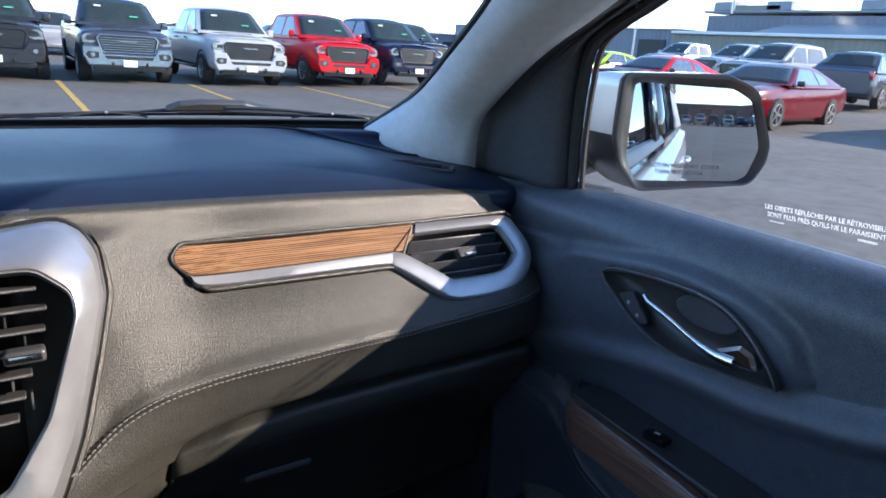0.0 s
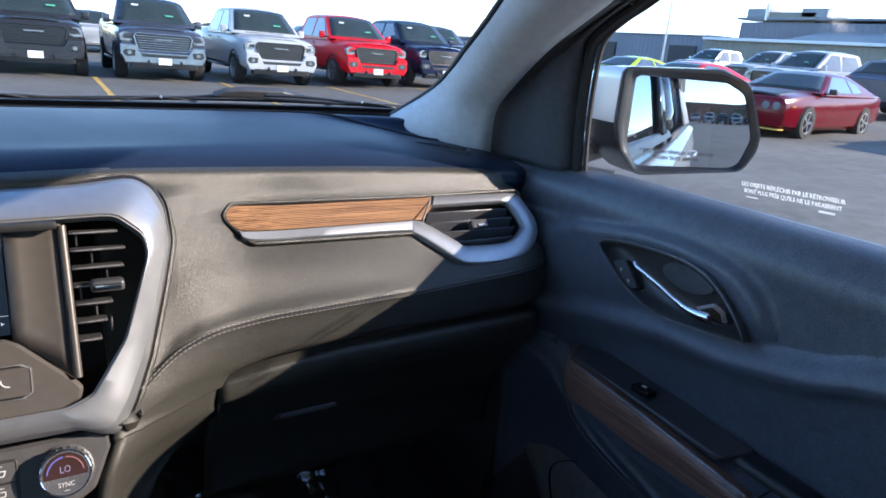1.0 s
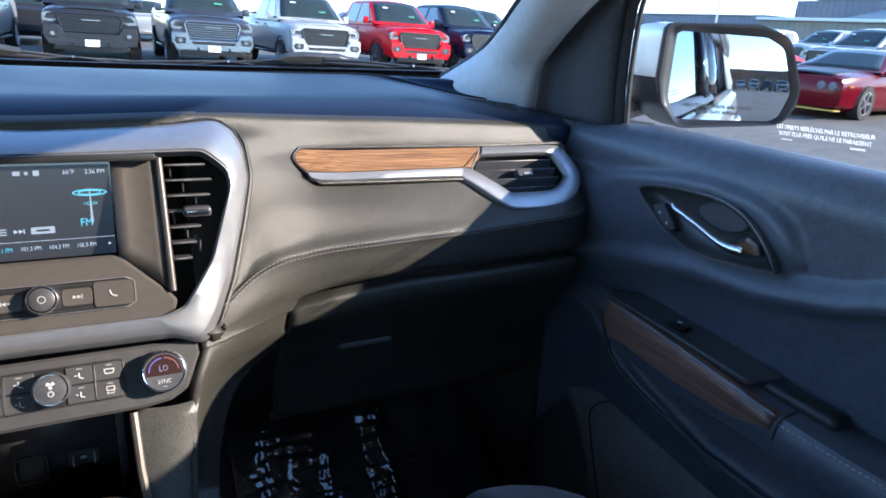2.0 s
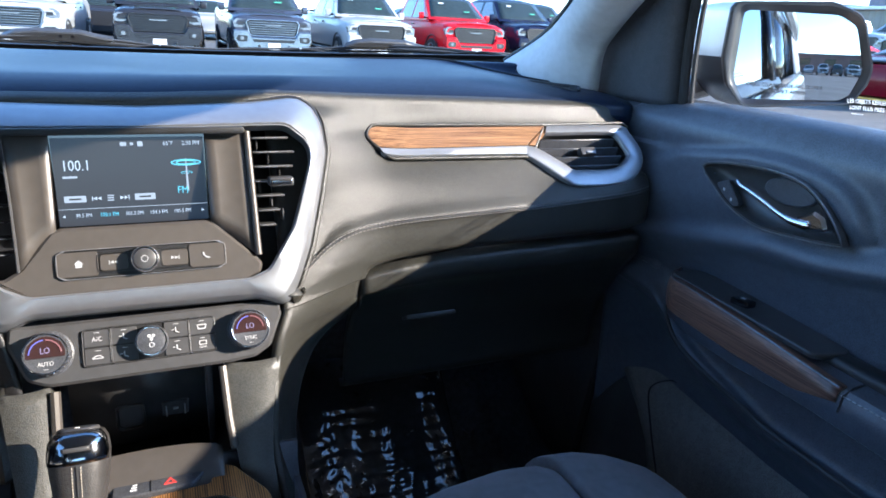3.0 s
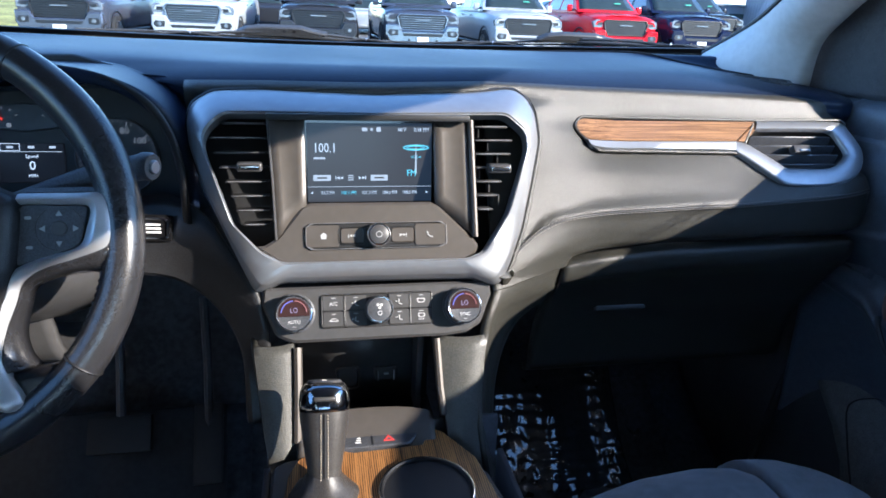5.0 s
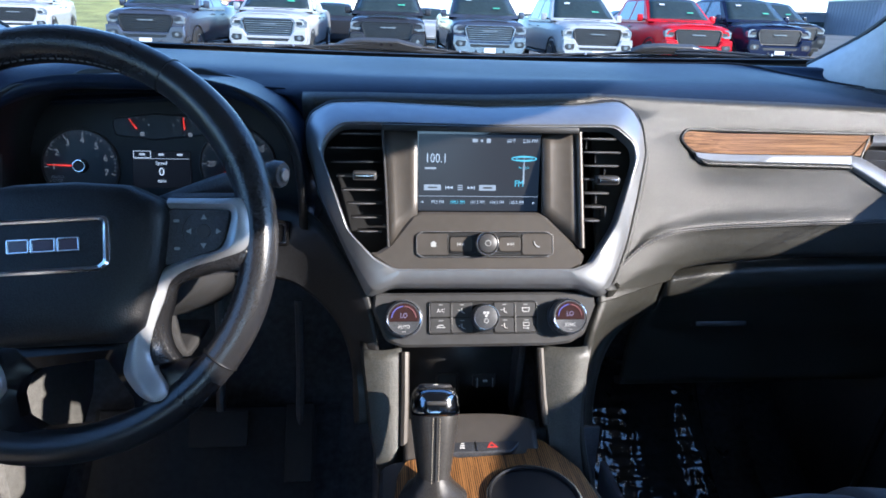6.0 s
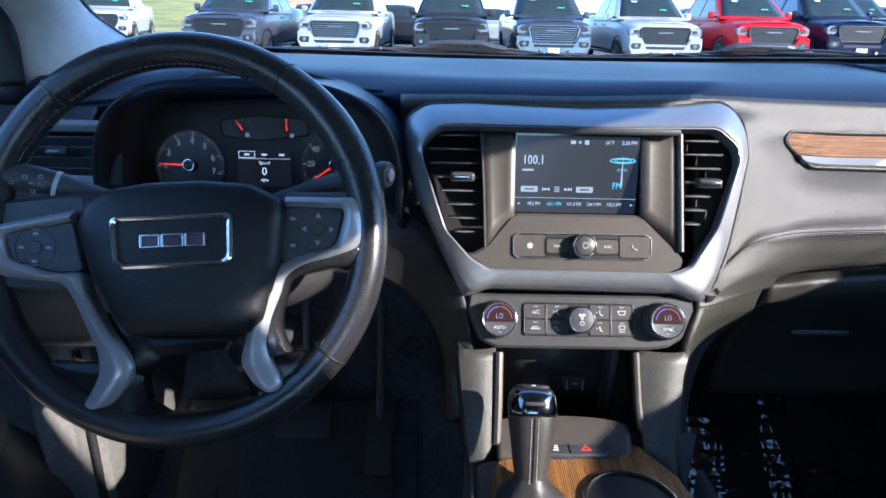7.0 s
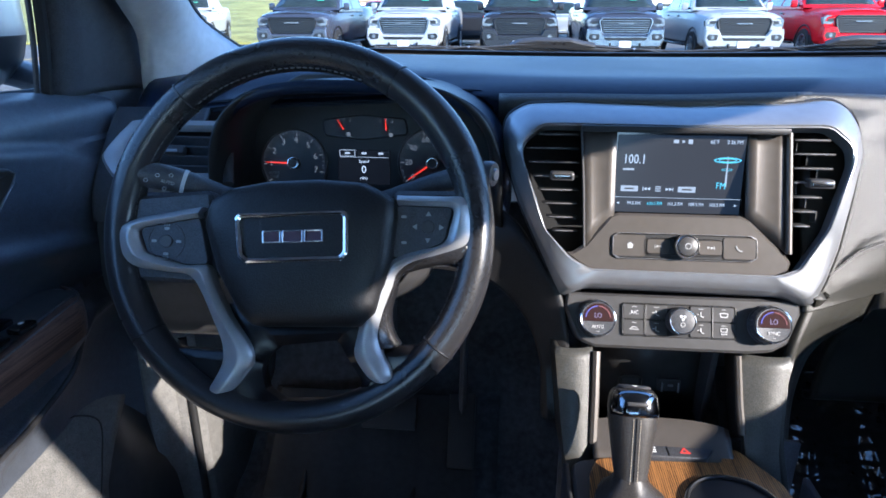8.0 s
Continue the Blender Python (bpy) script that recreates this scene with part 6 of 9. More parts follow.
words("RES", at(W, -0.122, 0.0040, 0.0150), 0.0042, M_dim, kl)
for dx, dy in ((0.107, 0.018), (0.108, -0.006)):
    part("key_icon", plate(rect(0.0050, 0.0026, 0.0010), at(W, dx, dy, 0.0150), 0.0003, 0.0001), M_dim, kr)
# column shroud and stalks
column_sh = holder("steering_column", (-0.404, 0.55, 1.05))
tagged(column_sh, "dark plastic steering column shroud behind the wheel", "steering column")
rows = []
for s, rx, rz, dz in ((0.0, 0.074, 0.045, 0.004), (0.006, 0.094, 0.056, -0.001), (0.05, 0.110, 0.068, -0.006), (0.12, 0.115, 0.073, -0.006), (0.2, 0.115, 0.074, -0.004)):
    c = W @ Vector((0, -0.006 + dz, -0.028 - s))
    rows.append([c + Vector((math.cos(a) * rx, 0, math.sin(a) * rz)) for a in [2 * math.pi * k / 32 for k in range(33)]])
part("shroud", sheet(rows), M_satin, column_sh, solid=0.006)
stalk = holder("turn_signal_stalk", (-0.45, 0.49, 1.17))
tagged(stalk, "black turn signal stalk with a grey band behind the wheel", "stalk")
P = spline([(-0.440, 0.500, 1.1560), (-0.485, 0.480, 1.174), (-0.525, 0.466, 1.1930), (-0.566, 0.458, 1.2040)], 14)
part("stem", tube(P, [0.0085 + 0.0055 * (k / 13) for k in range(14)], 14), M_black, stalk)
part("band", tube([P[8] + (P[9] - P[8]) * 0.4, P[8] + (P[9] - P[8]) * 0.75], 0.0130, 16), M_dim2, stalk, "pale grey band")
d_ = (P[-1] - P[0]).normalized()
sm_ = basis(P[10] + Vector((0, -0.0135, 0.002)), d_ * -1, Vector((0, 0.3, 1)))
words("AUTO", at(sm_, 0.0060, -0.001, 0.0006), 0.0046, M_dim, stalk)
for dx, dy in ((-0.0045, 0.0035), (-0.0135, -0.0040), (0.0075, 0.0068), (0.0045, -0.0075)):
    ring = [(math.cos(a), math.sin(a)) for a in [2 * math.pi * k / 16 for k in range(16)]]
    part("stalk_ring", hoop([(0.0020 * c, 0.0020 * e) for c, e in ring], [(0.0014 * c, 0.0014 * e) for c, e in ring], at(sm_, dx, dy, 0.0004), 0.0005, 0.0001), M_dim, stalk)
for k in range(3):
    part("stalk_mark", plate(rect(0.0036, 0.0014, 0.0004), at(sm_, 0.0235 + 0.0045 * k, -0.002 - 0.001 * k, -0.0010 - 0.0012 * k), 0.0008, 0.0001), M_dim, stalk)
stalk2 = holder("wiper_stalk", (-0.33, 0.49, 1.17))
tagged(stalk2, "black wiper stalk with a bright round end", "stalk")
P = spline([(-0.350, 0.510, 1.160), (-0.300, 0.512, 1.178), (-0.262, 0.512, 1.190), (-0.222, 0.508, 1.1985)], 12)
part("stem", tube(P, [0.0085 + 0.0040 * (k / 11) for k in range(12)], 14), M_black, stalk2)
ecm = basis(P[-1], (0, 0, 1), (-0.42, -0.90, 0))
cap_e = part("end_collar", lathe([(0.0090, -0.008), (0.0128, -0.004), (0.0132, 0.004), (0.0118, 0.0072), (0.0001, 0.0074)], ecm, 24), M_black, stalk2)
part("end_cap", lathe([(0.0066, 0.006), (0.0066, 0.0086), (0.0056, 0.0100), (0.0001, 0.0102)], ecm, 24), M_silver, cap_e, "bright end cap")

# ======== instruments ========
cluster = holder("instrument_cluster", (-0.40, 0.70, 1.12))
tagged(cluster, "instrument cluster with rev counter and speedometer, red needles", "instrument cluster")
PC = basis((-0.40, 0.702, 1.17), (1, 0, 0), (0, math.sin(radians(12)), math.cos(radians(12))))
part("mask", plate(rounded([(-0.156, -0.06), (0.188, -0.06), (0.190, 0.02), (0.16, 0.085), (0.06, 0.112), (-0.08, 0.108), (-0.140, 0.075), (-0.158, 0.02)], 0.03), PC, 0.01, 0.002), M_deep, cluster)
M_dial = material("gauge face", (0.035, 0.039, 0.047), 0.35, var=0.1)
G_num = glow("lit gauge digits", (0.70, 0.76, 0.85), 0.085)
M_needle = glow("red needle", (1.0, 0.05, 0.03), 0.42)


def gauge(cx, cy, r, nums, a0, a1, value, size):
    m_ = at(PC, cx, cy, 0.002)
    g = part("gauge", disc(m_, r, 0.004, 0.0008, 48), M_dial, cluster, "round dark gauge")
    part("gauge_ring", hoop([(math.cos(a) * r, math.sin(a) * r) for a in [2 * math.pi * i / 60 for i in range(60)]], [(math.cos(a) * r * 0.955, math.sin(a) * r * 0.955) for a in [2 * math.pi * i / 60 for i in range(60)]], at(m_, 0, 0, 0.001), 0.002, 0.0012), M_satin, g)
    n = len(nums)
    tick = bmesh.new()
    for k in range((n - 1) * 5 + 1):
        a = radians(a0 + (a1 - a0) * k / ((n - 1) * 5))
        major = k % 5 == 0
        rr = r * (0.86 if major else 0.89)
        box(at(m_, math.cos(a) * rr, math.sin(a) * rr, 0.0006) @ Matrix.Rotation(a, 4, 'Z'), r * (0.12 if major else 0.06), 0.0009 if major else 0.0005, 0.0004, 0, 1, tick)
    tk = part("scale_marks", tick, G_num, g)
    tk["kind"] = "stuff"
    for k, s in enumerate(nums):
        a = radians(a0 + (a1 - a0) * k / (n - 1))
        if s:
            words(s, at(m_, math.cos(a) * r * 0.68, math.sin(a) * r * 0.68, 0.0006), size, G_num, g)
    a = radians(a0 + (a1 - a0) * value)
    nd = part("needle", plate([(0.0, -0.0014), (r * 0.82, -0.0004), (r * 0.82, 0.0004), (0.0, 0.0014)], at(m_, 0, 0, 0.0045) @ Matrix.Rotation(a, 4, 'Z'), 0.001, 0.0002), M_needle, g, "red needle")
    part("needle_hub", lathe([(r * 0.20, 0.0), (r * 0.19, 0.004), (r * 0.15, 0.006), (0.0001, 0.0055)], m_, 28), M_satin, g, "dark hub")
    part("hub_ring", hoop([(math.cos(b) * r * 0.17, math.sin(b) * r * 0.17) for b in [2 * math.pi * i / 28 for i in range(28)]], [(math.cos(b) * r * 0.13, math.sin(b) * r * 0.13) for b in [2 * math.pi * i / 28 for i in range(28)]], at(m_, 0, 0, 0.0062), 0.001, 0.0004), M_chrome, g)
    return g


tach = gauge(-0.088, -0.010, 0.046, ("", "1", "2", "3", "4", "5", "6", "7"), 215, -15, 0.16, 0.0115)
words("AUTO", at(PC, -0.1150, -0.0235, 0.0040), 0.0052, M_dim, tach)
words("STOP", at(PC, -0.1150, -0.0285, 0.0040), 0.0052, M_dim, tach)
gauge(0.100, -0.006, 0.047, ("0", "20", "40", "60", "80", "100", "120", "140"), 215, -35, 0.0, 0.0105)
bezel_s = part("fuel_gauge", plate(rounded([(-0.050, 0.049), (0.004, 0.056), (0.064, 0.052), (0.068, 0.030), (0.004, 0.022), (-0.046, 0.027)], 0.008), at(PC, 0, 0, 0.003), 0.006, 0.002), M_dial, cluster, "small fuel and heat gauges")
for cx, a in ((-0.019, 125), (0.038, 95)):
    part("needle", plate([(0.0, -0.0009), (0.0150, -0.0003), (0.0150, 0.0003), (0.0, 0.0009)], at(PC, cx, 0.036, 0.005, a), 0.0006, 0.0001), M_needle, bezel_s, "red needle")
    for k in range(5):
        b = radians(30 + 30 * k)
        part("gauge_mark", plate(rect(0.0030, 0.0008, 0.0002), at(PC, cx + math.cos(b) * 0.0165, 0.033 + math.sin(b) * 0.0165, 0.0034, math.degrees(b)), 0.0003, 0.0001), G_num, bezel_s)
    part("gauge_icon", plate(rect(0.005, 0.005, 0.001), at(PC, cx + 0.006, 0.030, 0.0034), 0.0003, 0.0001), G_num, bezel_s)
inf = part("trip_display", plate(rect(0.070, 0.046, 0.002, 4, 0.008, -0.013), at(PC, 0, 0, 0.003), 0.004, 0.0008), glow("trip display", (0.012, 0.014, 0.020), 0.2), cluster, "small lit trip display")
words("Speed", at(PC, 0.0080, -0.0055, 0.0034), 0.0058, G_w, inf)
words("0", at(PC, 0.0080, -0.0165, 0.0034), 0.0145, G_w, inf)
words("MPH", at(PC, 0.0080, -0.0280, 0.0034), 0.0050, G_w, inf)
part("display_line", plate(rect(0.066, 0.0006, 0.0002), at(PC, 0.008, 0.0000, 0.0034), 0.0003, 0.0001), G_g, inf)
for k in range(3):
    if k == 0:
        part("tab_box", hoop(rect(0.021, 0.0085, 0.0008), rect(0.0198, 0.0073, 0.0006), at(PC, -0.0145 + 0.0225 * k, 0.0052, 0.0034), 0.0003), G_w if k == 0 else G_g, inf)
    part("tab_icon", plate(rect(0.007, 0.0028, 0.001), at(PC, -0.0145 + 0.0225 * k, 0.0052, 0.0034), 0.0003, 0.0001), G_g, inf)


# ======== doors ========
CREASE = [(-0.44, 1.165), (0.193, 1.161), (0.246, 1.137), (0.339, 1.116), (0.417, 1.112), (0.632, 1.071), (0.70, 1.06)]
POCKET = [(-0.44, 0.88), (0.277, 0.881), (0.367, 0.883), (0.488, 0.912), (0.538, 0.931), (0.60, 0.98), (0.70, 1.0)]


def build_door(side):
    dn = "passenger_door" if side > 0 else "driver_door"
    d = holder(dn, S(side, (0.74, 0.1, 0.48)))
    tagged(d, "black grained passenger door, shut, with oak armrest trim" if side > 0 else "black grained driver's door, shut, with window switches", "car door")
    rows = []
    ys = [0.715 - 0.50 * k / 70 for k in range(70)] + [0.215 - 0.66 * k / 20 for k in range(21)]
    for y in ys:
        zc, zl = curve_at(CREASE, y), curve_at(POCKET, y)
        fwd = max(0.0, min(1.0, (y - 0.56) / 0.15))
        # shield-shaped swelling round the inner handle
        sw = max(0.0, 1 - abs((y - 0.43) / 0.15) ** 2.2)
        sec = [(1.240, 0.775), (1.2625 - 0.012 * fwd, 0.755), (1.2640 - 0.014 * fwd, 0.742), (1.2560 - 0.012 * fwd, 0.722), (1.238, 0.708), (1.222, 0.703), (max(1.198, zc + 0.040), 0.704), (max(1.16, zc + 0.031), 0.704), (zc + 0.022, 0.702), (zc + 0.004, 0.690),
               (zc - 0.008, 0.690), (zc - 0.030, 0.706), (min(zc - 0.06, 1.03), 0.722), (max(zl + 0.03, 0.96), 0.722), (zl + 0.012, 0.714), (zl, 0.702), (zl - 0.014, 0.704), (zl - 0.06, 0.728), (0.70, 0.742), (0.50, 0.748)]
        tp = curve_at([(0.285, 1.10), (0.292, 1.14), (0.300, 1.172), (0.318, 1.202), (0.345, 1.217), (0.374, 1.224), (0.425, 1.228), (0.471, 1.226), (0.587, 1.206), (0.66, 1.17), (0.70, 1.12)], y)
        def shield(z, tp=tp, zc=zc):
            k = max(0.0, min(1.0, (tp - z) / 0.016))
            low = max(0.0, min(1.0, (z - zc - 0.006) / 0.05))
            return 0.012 * k * k * (3 - 2 * k) * low * low * (3 - 2 * low)
        rows.append([S(side, ((p.x - 0.028 * fwd ** 2 if p.y < 1.2 else p.x - 0.012 * fwd ** 2) - shield(p.y), y, p.y)) for p in spline([Vector((b, a, 0)) for a, b in sec], 110)])
    door_bm = sheet(rows)
    # inner handle
    DB = basis(S(side, (0.6885, 0.43 if side > 0 else 0.398, 1.165)), (0, -1, 0) if side > 0 else (0, 1, 0), (-0.12 if side < 0 else 0.0, 0, 1))
    fx = 1 if side > 0 else -1
    q = lambda y, z: (fx * (0.43 - y), z - 1.165)
    bez = [Vector((v.x, v.y)) for v in spline([Vector((*q(*p), 0)) for p in ((0.530, 1.187), (0.512, 1.198), (0.459, 1.205), (0.403, 1.206), (0.366, 1.196), (0.334, 1.172), (0.316, 1.149), (0.323, 1.145), (0.367, 1.139), (0.427, 1.135), (0.474, 1.148), (0.506, 1.168))], 90, True)]
    P0 = by_angle(bez, q(0.43, 1.165), 80)
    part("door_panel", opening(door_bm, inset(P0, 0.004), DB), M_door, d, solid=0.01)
    P1 = inset(P0, 0.003)
    bz_ = part("handle_bezel", hoop(P0, P1, at(DB, 0, 0, 0.0045), 0.010, 0.0008), M_satin, d, "smooth black handle surround")
    part("bezel_line", tube([DB @ Vector((p.x, p.y, 0.0056)) for p in [*P0, P0[0]]], 0.0009, 5, False), M_edge, bz_)
    bm = bmesh.new()
    c0 = Vector(q(0.42, 1.165))
    k_ = lambda s, z: [DB @ Vector((c0.x + (p.x - c0.x) * s, c0.y + (p.y - c0.y) * s, z)) for p in P1]
    rings(bm, [k_(1.0, 0.006), k_(0.96, -0.004), k_(0.85, -0.012), k_(0.6, -0.017), k_(0.3, -0.018)], True, False, True)
    part("handle_cup", bm, M_satin, d, "dark recessed cup")
    hp_ = [DB @ Vector((*q(y, z), h)) for y, z, h in ((0.466, 1.183, 0.007), (0.459, 1.180, 0.010), (0.446, 1.177, 0.011), (0.421, 1.170, 0.0115), (0.396, 1.162, 0.012), (0.376, 1.158, 0.012), (0.355, 1.158, 0.010))]
    part("pull_handle", tube(spline(hp_, 26), [0.0028 + (0.0040 * max(0, (k - 16) / 9)) for k in range(26)], 10), M_chrome, d, "chrome pull handle")
    end_ = rounded([q(0.382, 1.159), q(0.353, 1.176), q(0.340, 1.172), q(0.332, 1.158), q(0.350, 1.154)], 0.004, 3)
    part("handle_end", plate(end_, at(DB, 0, 0, 0.0125), 0.012, 0.0035), M_bright, d, "chrome handle end")
    cup_i = [(p[0] * 0.036 + q(0.402, 1.184)[0], p[1] * 0.016 + q(0.402, 1.184)[1]) for p in [(math.cos(a), math.sin(a)) for a in [2 * math.pi * k / 30 for k in range(30)]]]
    part("cup_hollow", plate(cup_i, at(DB, 0, 0, -0.006), 0.006, 0.002), M_black, d)
    lk = part("lock_key", plate(rounded([q(0.505, 1.172), q(0.484, 1.180), q(0.458, 1.152), q(0.474, 1.148)], 0.004, 3), at(DB, 0, 0, 0.0035), 0.008, 0.001), M_black, d, "black lock keys")
    for yy, zz in ((0.488, 1.167), (0.474, 1.157)):
        part("lock_icon", plate(rect(0.0034, 0.0040, 0.0008), at(DB, *q(yy, zz), 0.0040), 0.0003, 0.0001), M_dim, lk)
    # armrest
    yr = [0.565, 0.558, 0.535, 0.48, 0.40, 0.30, 0.20, 0.0, -0.25]
    rows = []
    for y in yr:
        nose = max(0.0, (y - 0.50) / 0.065)
        xin = 0.657 + 0.050 * nose ** 2.2
        zt = curve_at([(-0.25, 1.012), (0.26, 1.006), (0.40, 1.020), (0.50, 1.028), (0.565, 1.022)], y)
        zb = curve_at([(-0.25, 0.945), (0.31, 0.962), (0.40, 0.958), (0.523, 0.962), (0.565, 0.975)], y)
        rows.append([S(side, (a, y, b)) for a, b in ((0.735, zt + 0.004), (xin + 0.03, zt + 0.003), (xin + 0.008, zt), (xin, zt - 0.010), (xin - 0.001, 0.5 * (zt + zb)), (xin + 0.003, zb + 0.006), (xin + 0.012, zb), (0.725, zb - 0.010))])
    part("armrest", sheet(rows), M_door, d, "black armrest", solid=-0.006 * side)
    rows = []
    for k in range(33):
        y = 0.566 - 0.306 * (k / 32) ** 1.15
        nose = max(0.0, (y - 0.50) / 0.065)
        xin = 0.6545 + 0.048 * min(1.0, nose) ** 2.2
        zt = curve_at([(0.26, 1.008), (0.40, 1.022), (0.50, 1.030), (0.565, 1.024)], y)
        zb = curve_at([(0.26, 0.992), (0.31, 0.979), (0.40, 0.978), (0.523, 0.985), (0.565, 0.994)], y)
        rows.append([S(side, (a, y, b)) for a, b in ((xin + 0.014, zt + 0.0035), (xin + 0.004, zt + 0.001), (xin - 0.0005, zt - 0.006), (xin - 0.0015, 0.5 * (zt + zb)), (xin + 0.0005, zb + 0.003), (xin + 0.004, zb))])
    part("oak_strip", sheet(rows), M_wood_d, d, "dark brown oak armrest strip", solid=-0.003 * side)
    # pale tube that paints the highlight on the oak's upper edge
    part("strip_edge", tube(spline([S(side, (0.6585 + 0.048 * min(1.0, max(0.0, (y - 0.50) / 0.065)) ** 2.2, y, curve_at([(0.26, 1.008), (0.40, 1.022), (0.50, 1.030), (0.565, 1.024)], y) + 0.0025)) for y in np.linspace(0.56, 0.262, 24)], 60), 0.0011, 6), M_edge, d, "bright edge with a painted highlight")
    swp = part("switch_panel", plate(rounded([(fx * -0.112, -0.028), (fx * 0.125, -0.030), (fx * 0.140, 0.018), (fx * -0.06, 0.030), (fx * -0.105, 0.014)][::1 if side > 0 else -1], 0.012, 4),
                                     basis(S(side, (0.700, 0.43, 1.0305)), (0, -1, -0.04) if side > 0 else (0, 1, 0.04), (1 * fx, 0, 0.05)), 0.006, 0.0015), M_satin, d, "smooth switch panel")
    for yy in ((0.425,) if side > 0 else (0.40, 0.44)):
        for xx in ((0.688,) if side > 0 else (0.672, 0.700)):
            part("window_switch", box(basis(S(side, (xx, yy, 1.0345)), (0, -1, 0.10), (1, 0, 0)), 0.028, 0.016, 0.009, 0.003, 2), M_gloss, swp, "black window switch")
            part("switch_mark", box(basis(S(side, (xx, yy, 1.0395)), (0, -1, 0.10), (1, 0, 0)), 0.006, 0.003, 0.0006), M_white, swp)
    part("pocket_lip", tube(spline([S(side, (x, y, z)) for x, y, z in ((0.704, 0.572, 0.965), (0.700, 0.560, 0.949), (0.699, 0.528, 0.920), (0.699, 0.456, 0.901), (0.699, 0.400, 0.893), (0.699, 0.339, 0.884), (0.699, 0.10, 0.880), (0.700, -0.2, 0.880))], 60), 0.0035, 8), M_satin, d, "smooth rolled pocket edge")
    # pull pocket behind the switches
    part("pull_pocket", box(basis(S(side, (0.705, 0.27, 1.0085)), (0, 1, 0), (1, 0, 0)), 0.11, 0.030, 0.03, 0.010, 3), M_deep, d)
    stitches([S(side, (0.6575, y, curve_at([(-0.25, 1.010), (0.26, 1.003)], y) + 0.001)) for y in np.linspace(0.255, -0.2, 30)], d, 0.0062, 0.0046, 0.0007, M_dim)
    part("armrest_seam", tube([S(side, p) for p in ((0.700, 0.255, 1.012), (0.672, 0.255, 1.011), (0.6575, 0.255, 1.004), (0.655, 0.255, 0.985))], 0.0012, 5), M_deep, d)
    # lower kick area in front of the door
    kick = [[S(side, (x, y, z)) for z in (1.06, 0.9, 0.7, 0.46)] for y, x in (((0.70, 0.735), (0.85, 0.735), (1.05, 0.70)) if side > 0 else ((0.690, 0.708), (0.722, 0.700), (0.738, 0.690), (0.746, 0.666), (0.760, 0.655), (0.85, 0.655), (1.06, 0.625)))]
    kp_ = part("kick_panel_right" if side > 0 else "kick_panel_left", sheet(kick), M_satin if side > 0 else M_sill, None, solid=0.01 * side)
    tagged(kp_, "smooth dark kick panel in the footwell", "kick panel", kind="structure")
    # sill cover with its access lid line
    sill = [[S(side, (x, y, z)) for x, z in ((0.748, 0.86), (0.728, 0.80), (0.705, 0.66), (0.69, 0.50))] for y in (0.72, 0.60, 0.40, 0.0, -0.4)]
    sl = part("sill_trim_right" if side > 0 else "sill_trim_left", sheet(sill), M_satin, None, solid=0.008 * side)
    tagged(sl, "smooth dark sill trim with a lid seam", "sill trim", kind="structure")
    sill_x = [(0.50, 0.69), (0.66, 0.705), (0.80, 0.728), (0.86, 0.748)]
    sill_y = [(0.50, 0.47), (0.62, 0.515), (0.72, 0.566), (0.76, 0.605), (0.80, 0.655), (0.83, 0.685), (0.862, 0.695)]
    cover = [[S(side, (curve_at(sill_x, z) - 0.005, curve_at(sill_y, z) * (1 - f) - 0.4 * f, z)) for f in (0.0, 0.02, 0.1, 0.4, 1.0)] for z in (0.862, 0.845, 0.83, 0.80, 0.78, 0.76, 0.74, 0.72, 0.67, 0.62, 0.55, 0.50)]
    cv = part("sill_cover", sheet(cover), M_sill, sl, "pale grey sill cover", solid=0.004 * side)
    lid = ((0.535, 0.8385), (0.563, 0.833), (0.591, 0.803), (0.588, 0.755), (0.552, 0.70), (0.510, 0.64))
    part("lid_line", tube(spline([S(side, (curve_at(sill_x, z) - 0.0065, y - (0.02 if z < 0.76 else 0.0), z)) for y, z in lid], 30), 0.0013, 5), M_deep, cv)
    seal = [(curve_at(sill_x, z) - 0.004, 0.722, z) if side > 0 else (0.668, 0.745, z) for z in (0.86, 0.80, 0.70, 0.60, 0.50)]
    part("door_seal", tube(spline([S(side, p) for p in seal], 16), 0.0065, 10), M_rubber, sl, "black rubber seal")
    return d


build_door(1)
build_door(-1)

# ======== wing mirror outside ========
mirror = holder("wing_mirror", (0.82, 0.66, 1.27))
tagged(mirror, "silver and black wing mirror with a convex glass", "wing mirror")
MB = basis((0.80, 0.62, 1.32), (0.907, -0.42, 0), (0.0126, 0.0272, 1))
gl_o = rounded([(0.003, 0.071), (0.135, 0.0700), (0.163, 0.057), (0.186, -0.004), (0.175, -0.040), (0.161, -0.048), (0.021, -0.053), (0.004, -0.022)], [0.008, 0.02, 0.02, 0.02, 0.012, 0.02, 0.012, 0.03], 5)
ho_o = rounded([(-0.020, 0.081), (0.122, 0.0875), (0.167, 0.072), (0.197, 0.003), (0.196, -0.022), (0.178, -0.052), (0.020, -0.066), (-0.010, -0.034), (-0.021, 0.003)], [0.012, 0.03, 0.03, 0.03, 0.02, 0.02, 0.02, 0.03, 0.02], 5)
mc = (0.085, 0.008)
ho, go = by_angle(ho_o, mc, 90), by_angle(gl_o, mc, 90)
mid_r = [p.lerp(q, 0.35) for p, q in zip(ho, go)]
bm = bmesh.new()
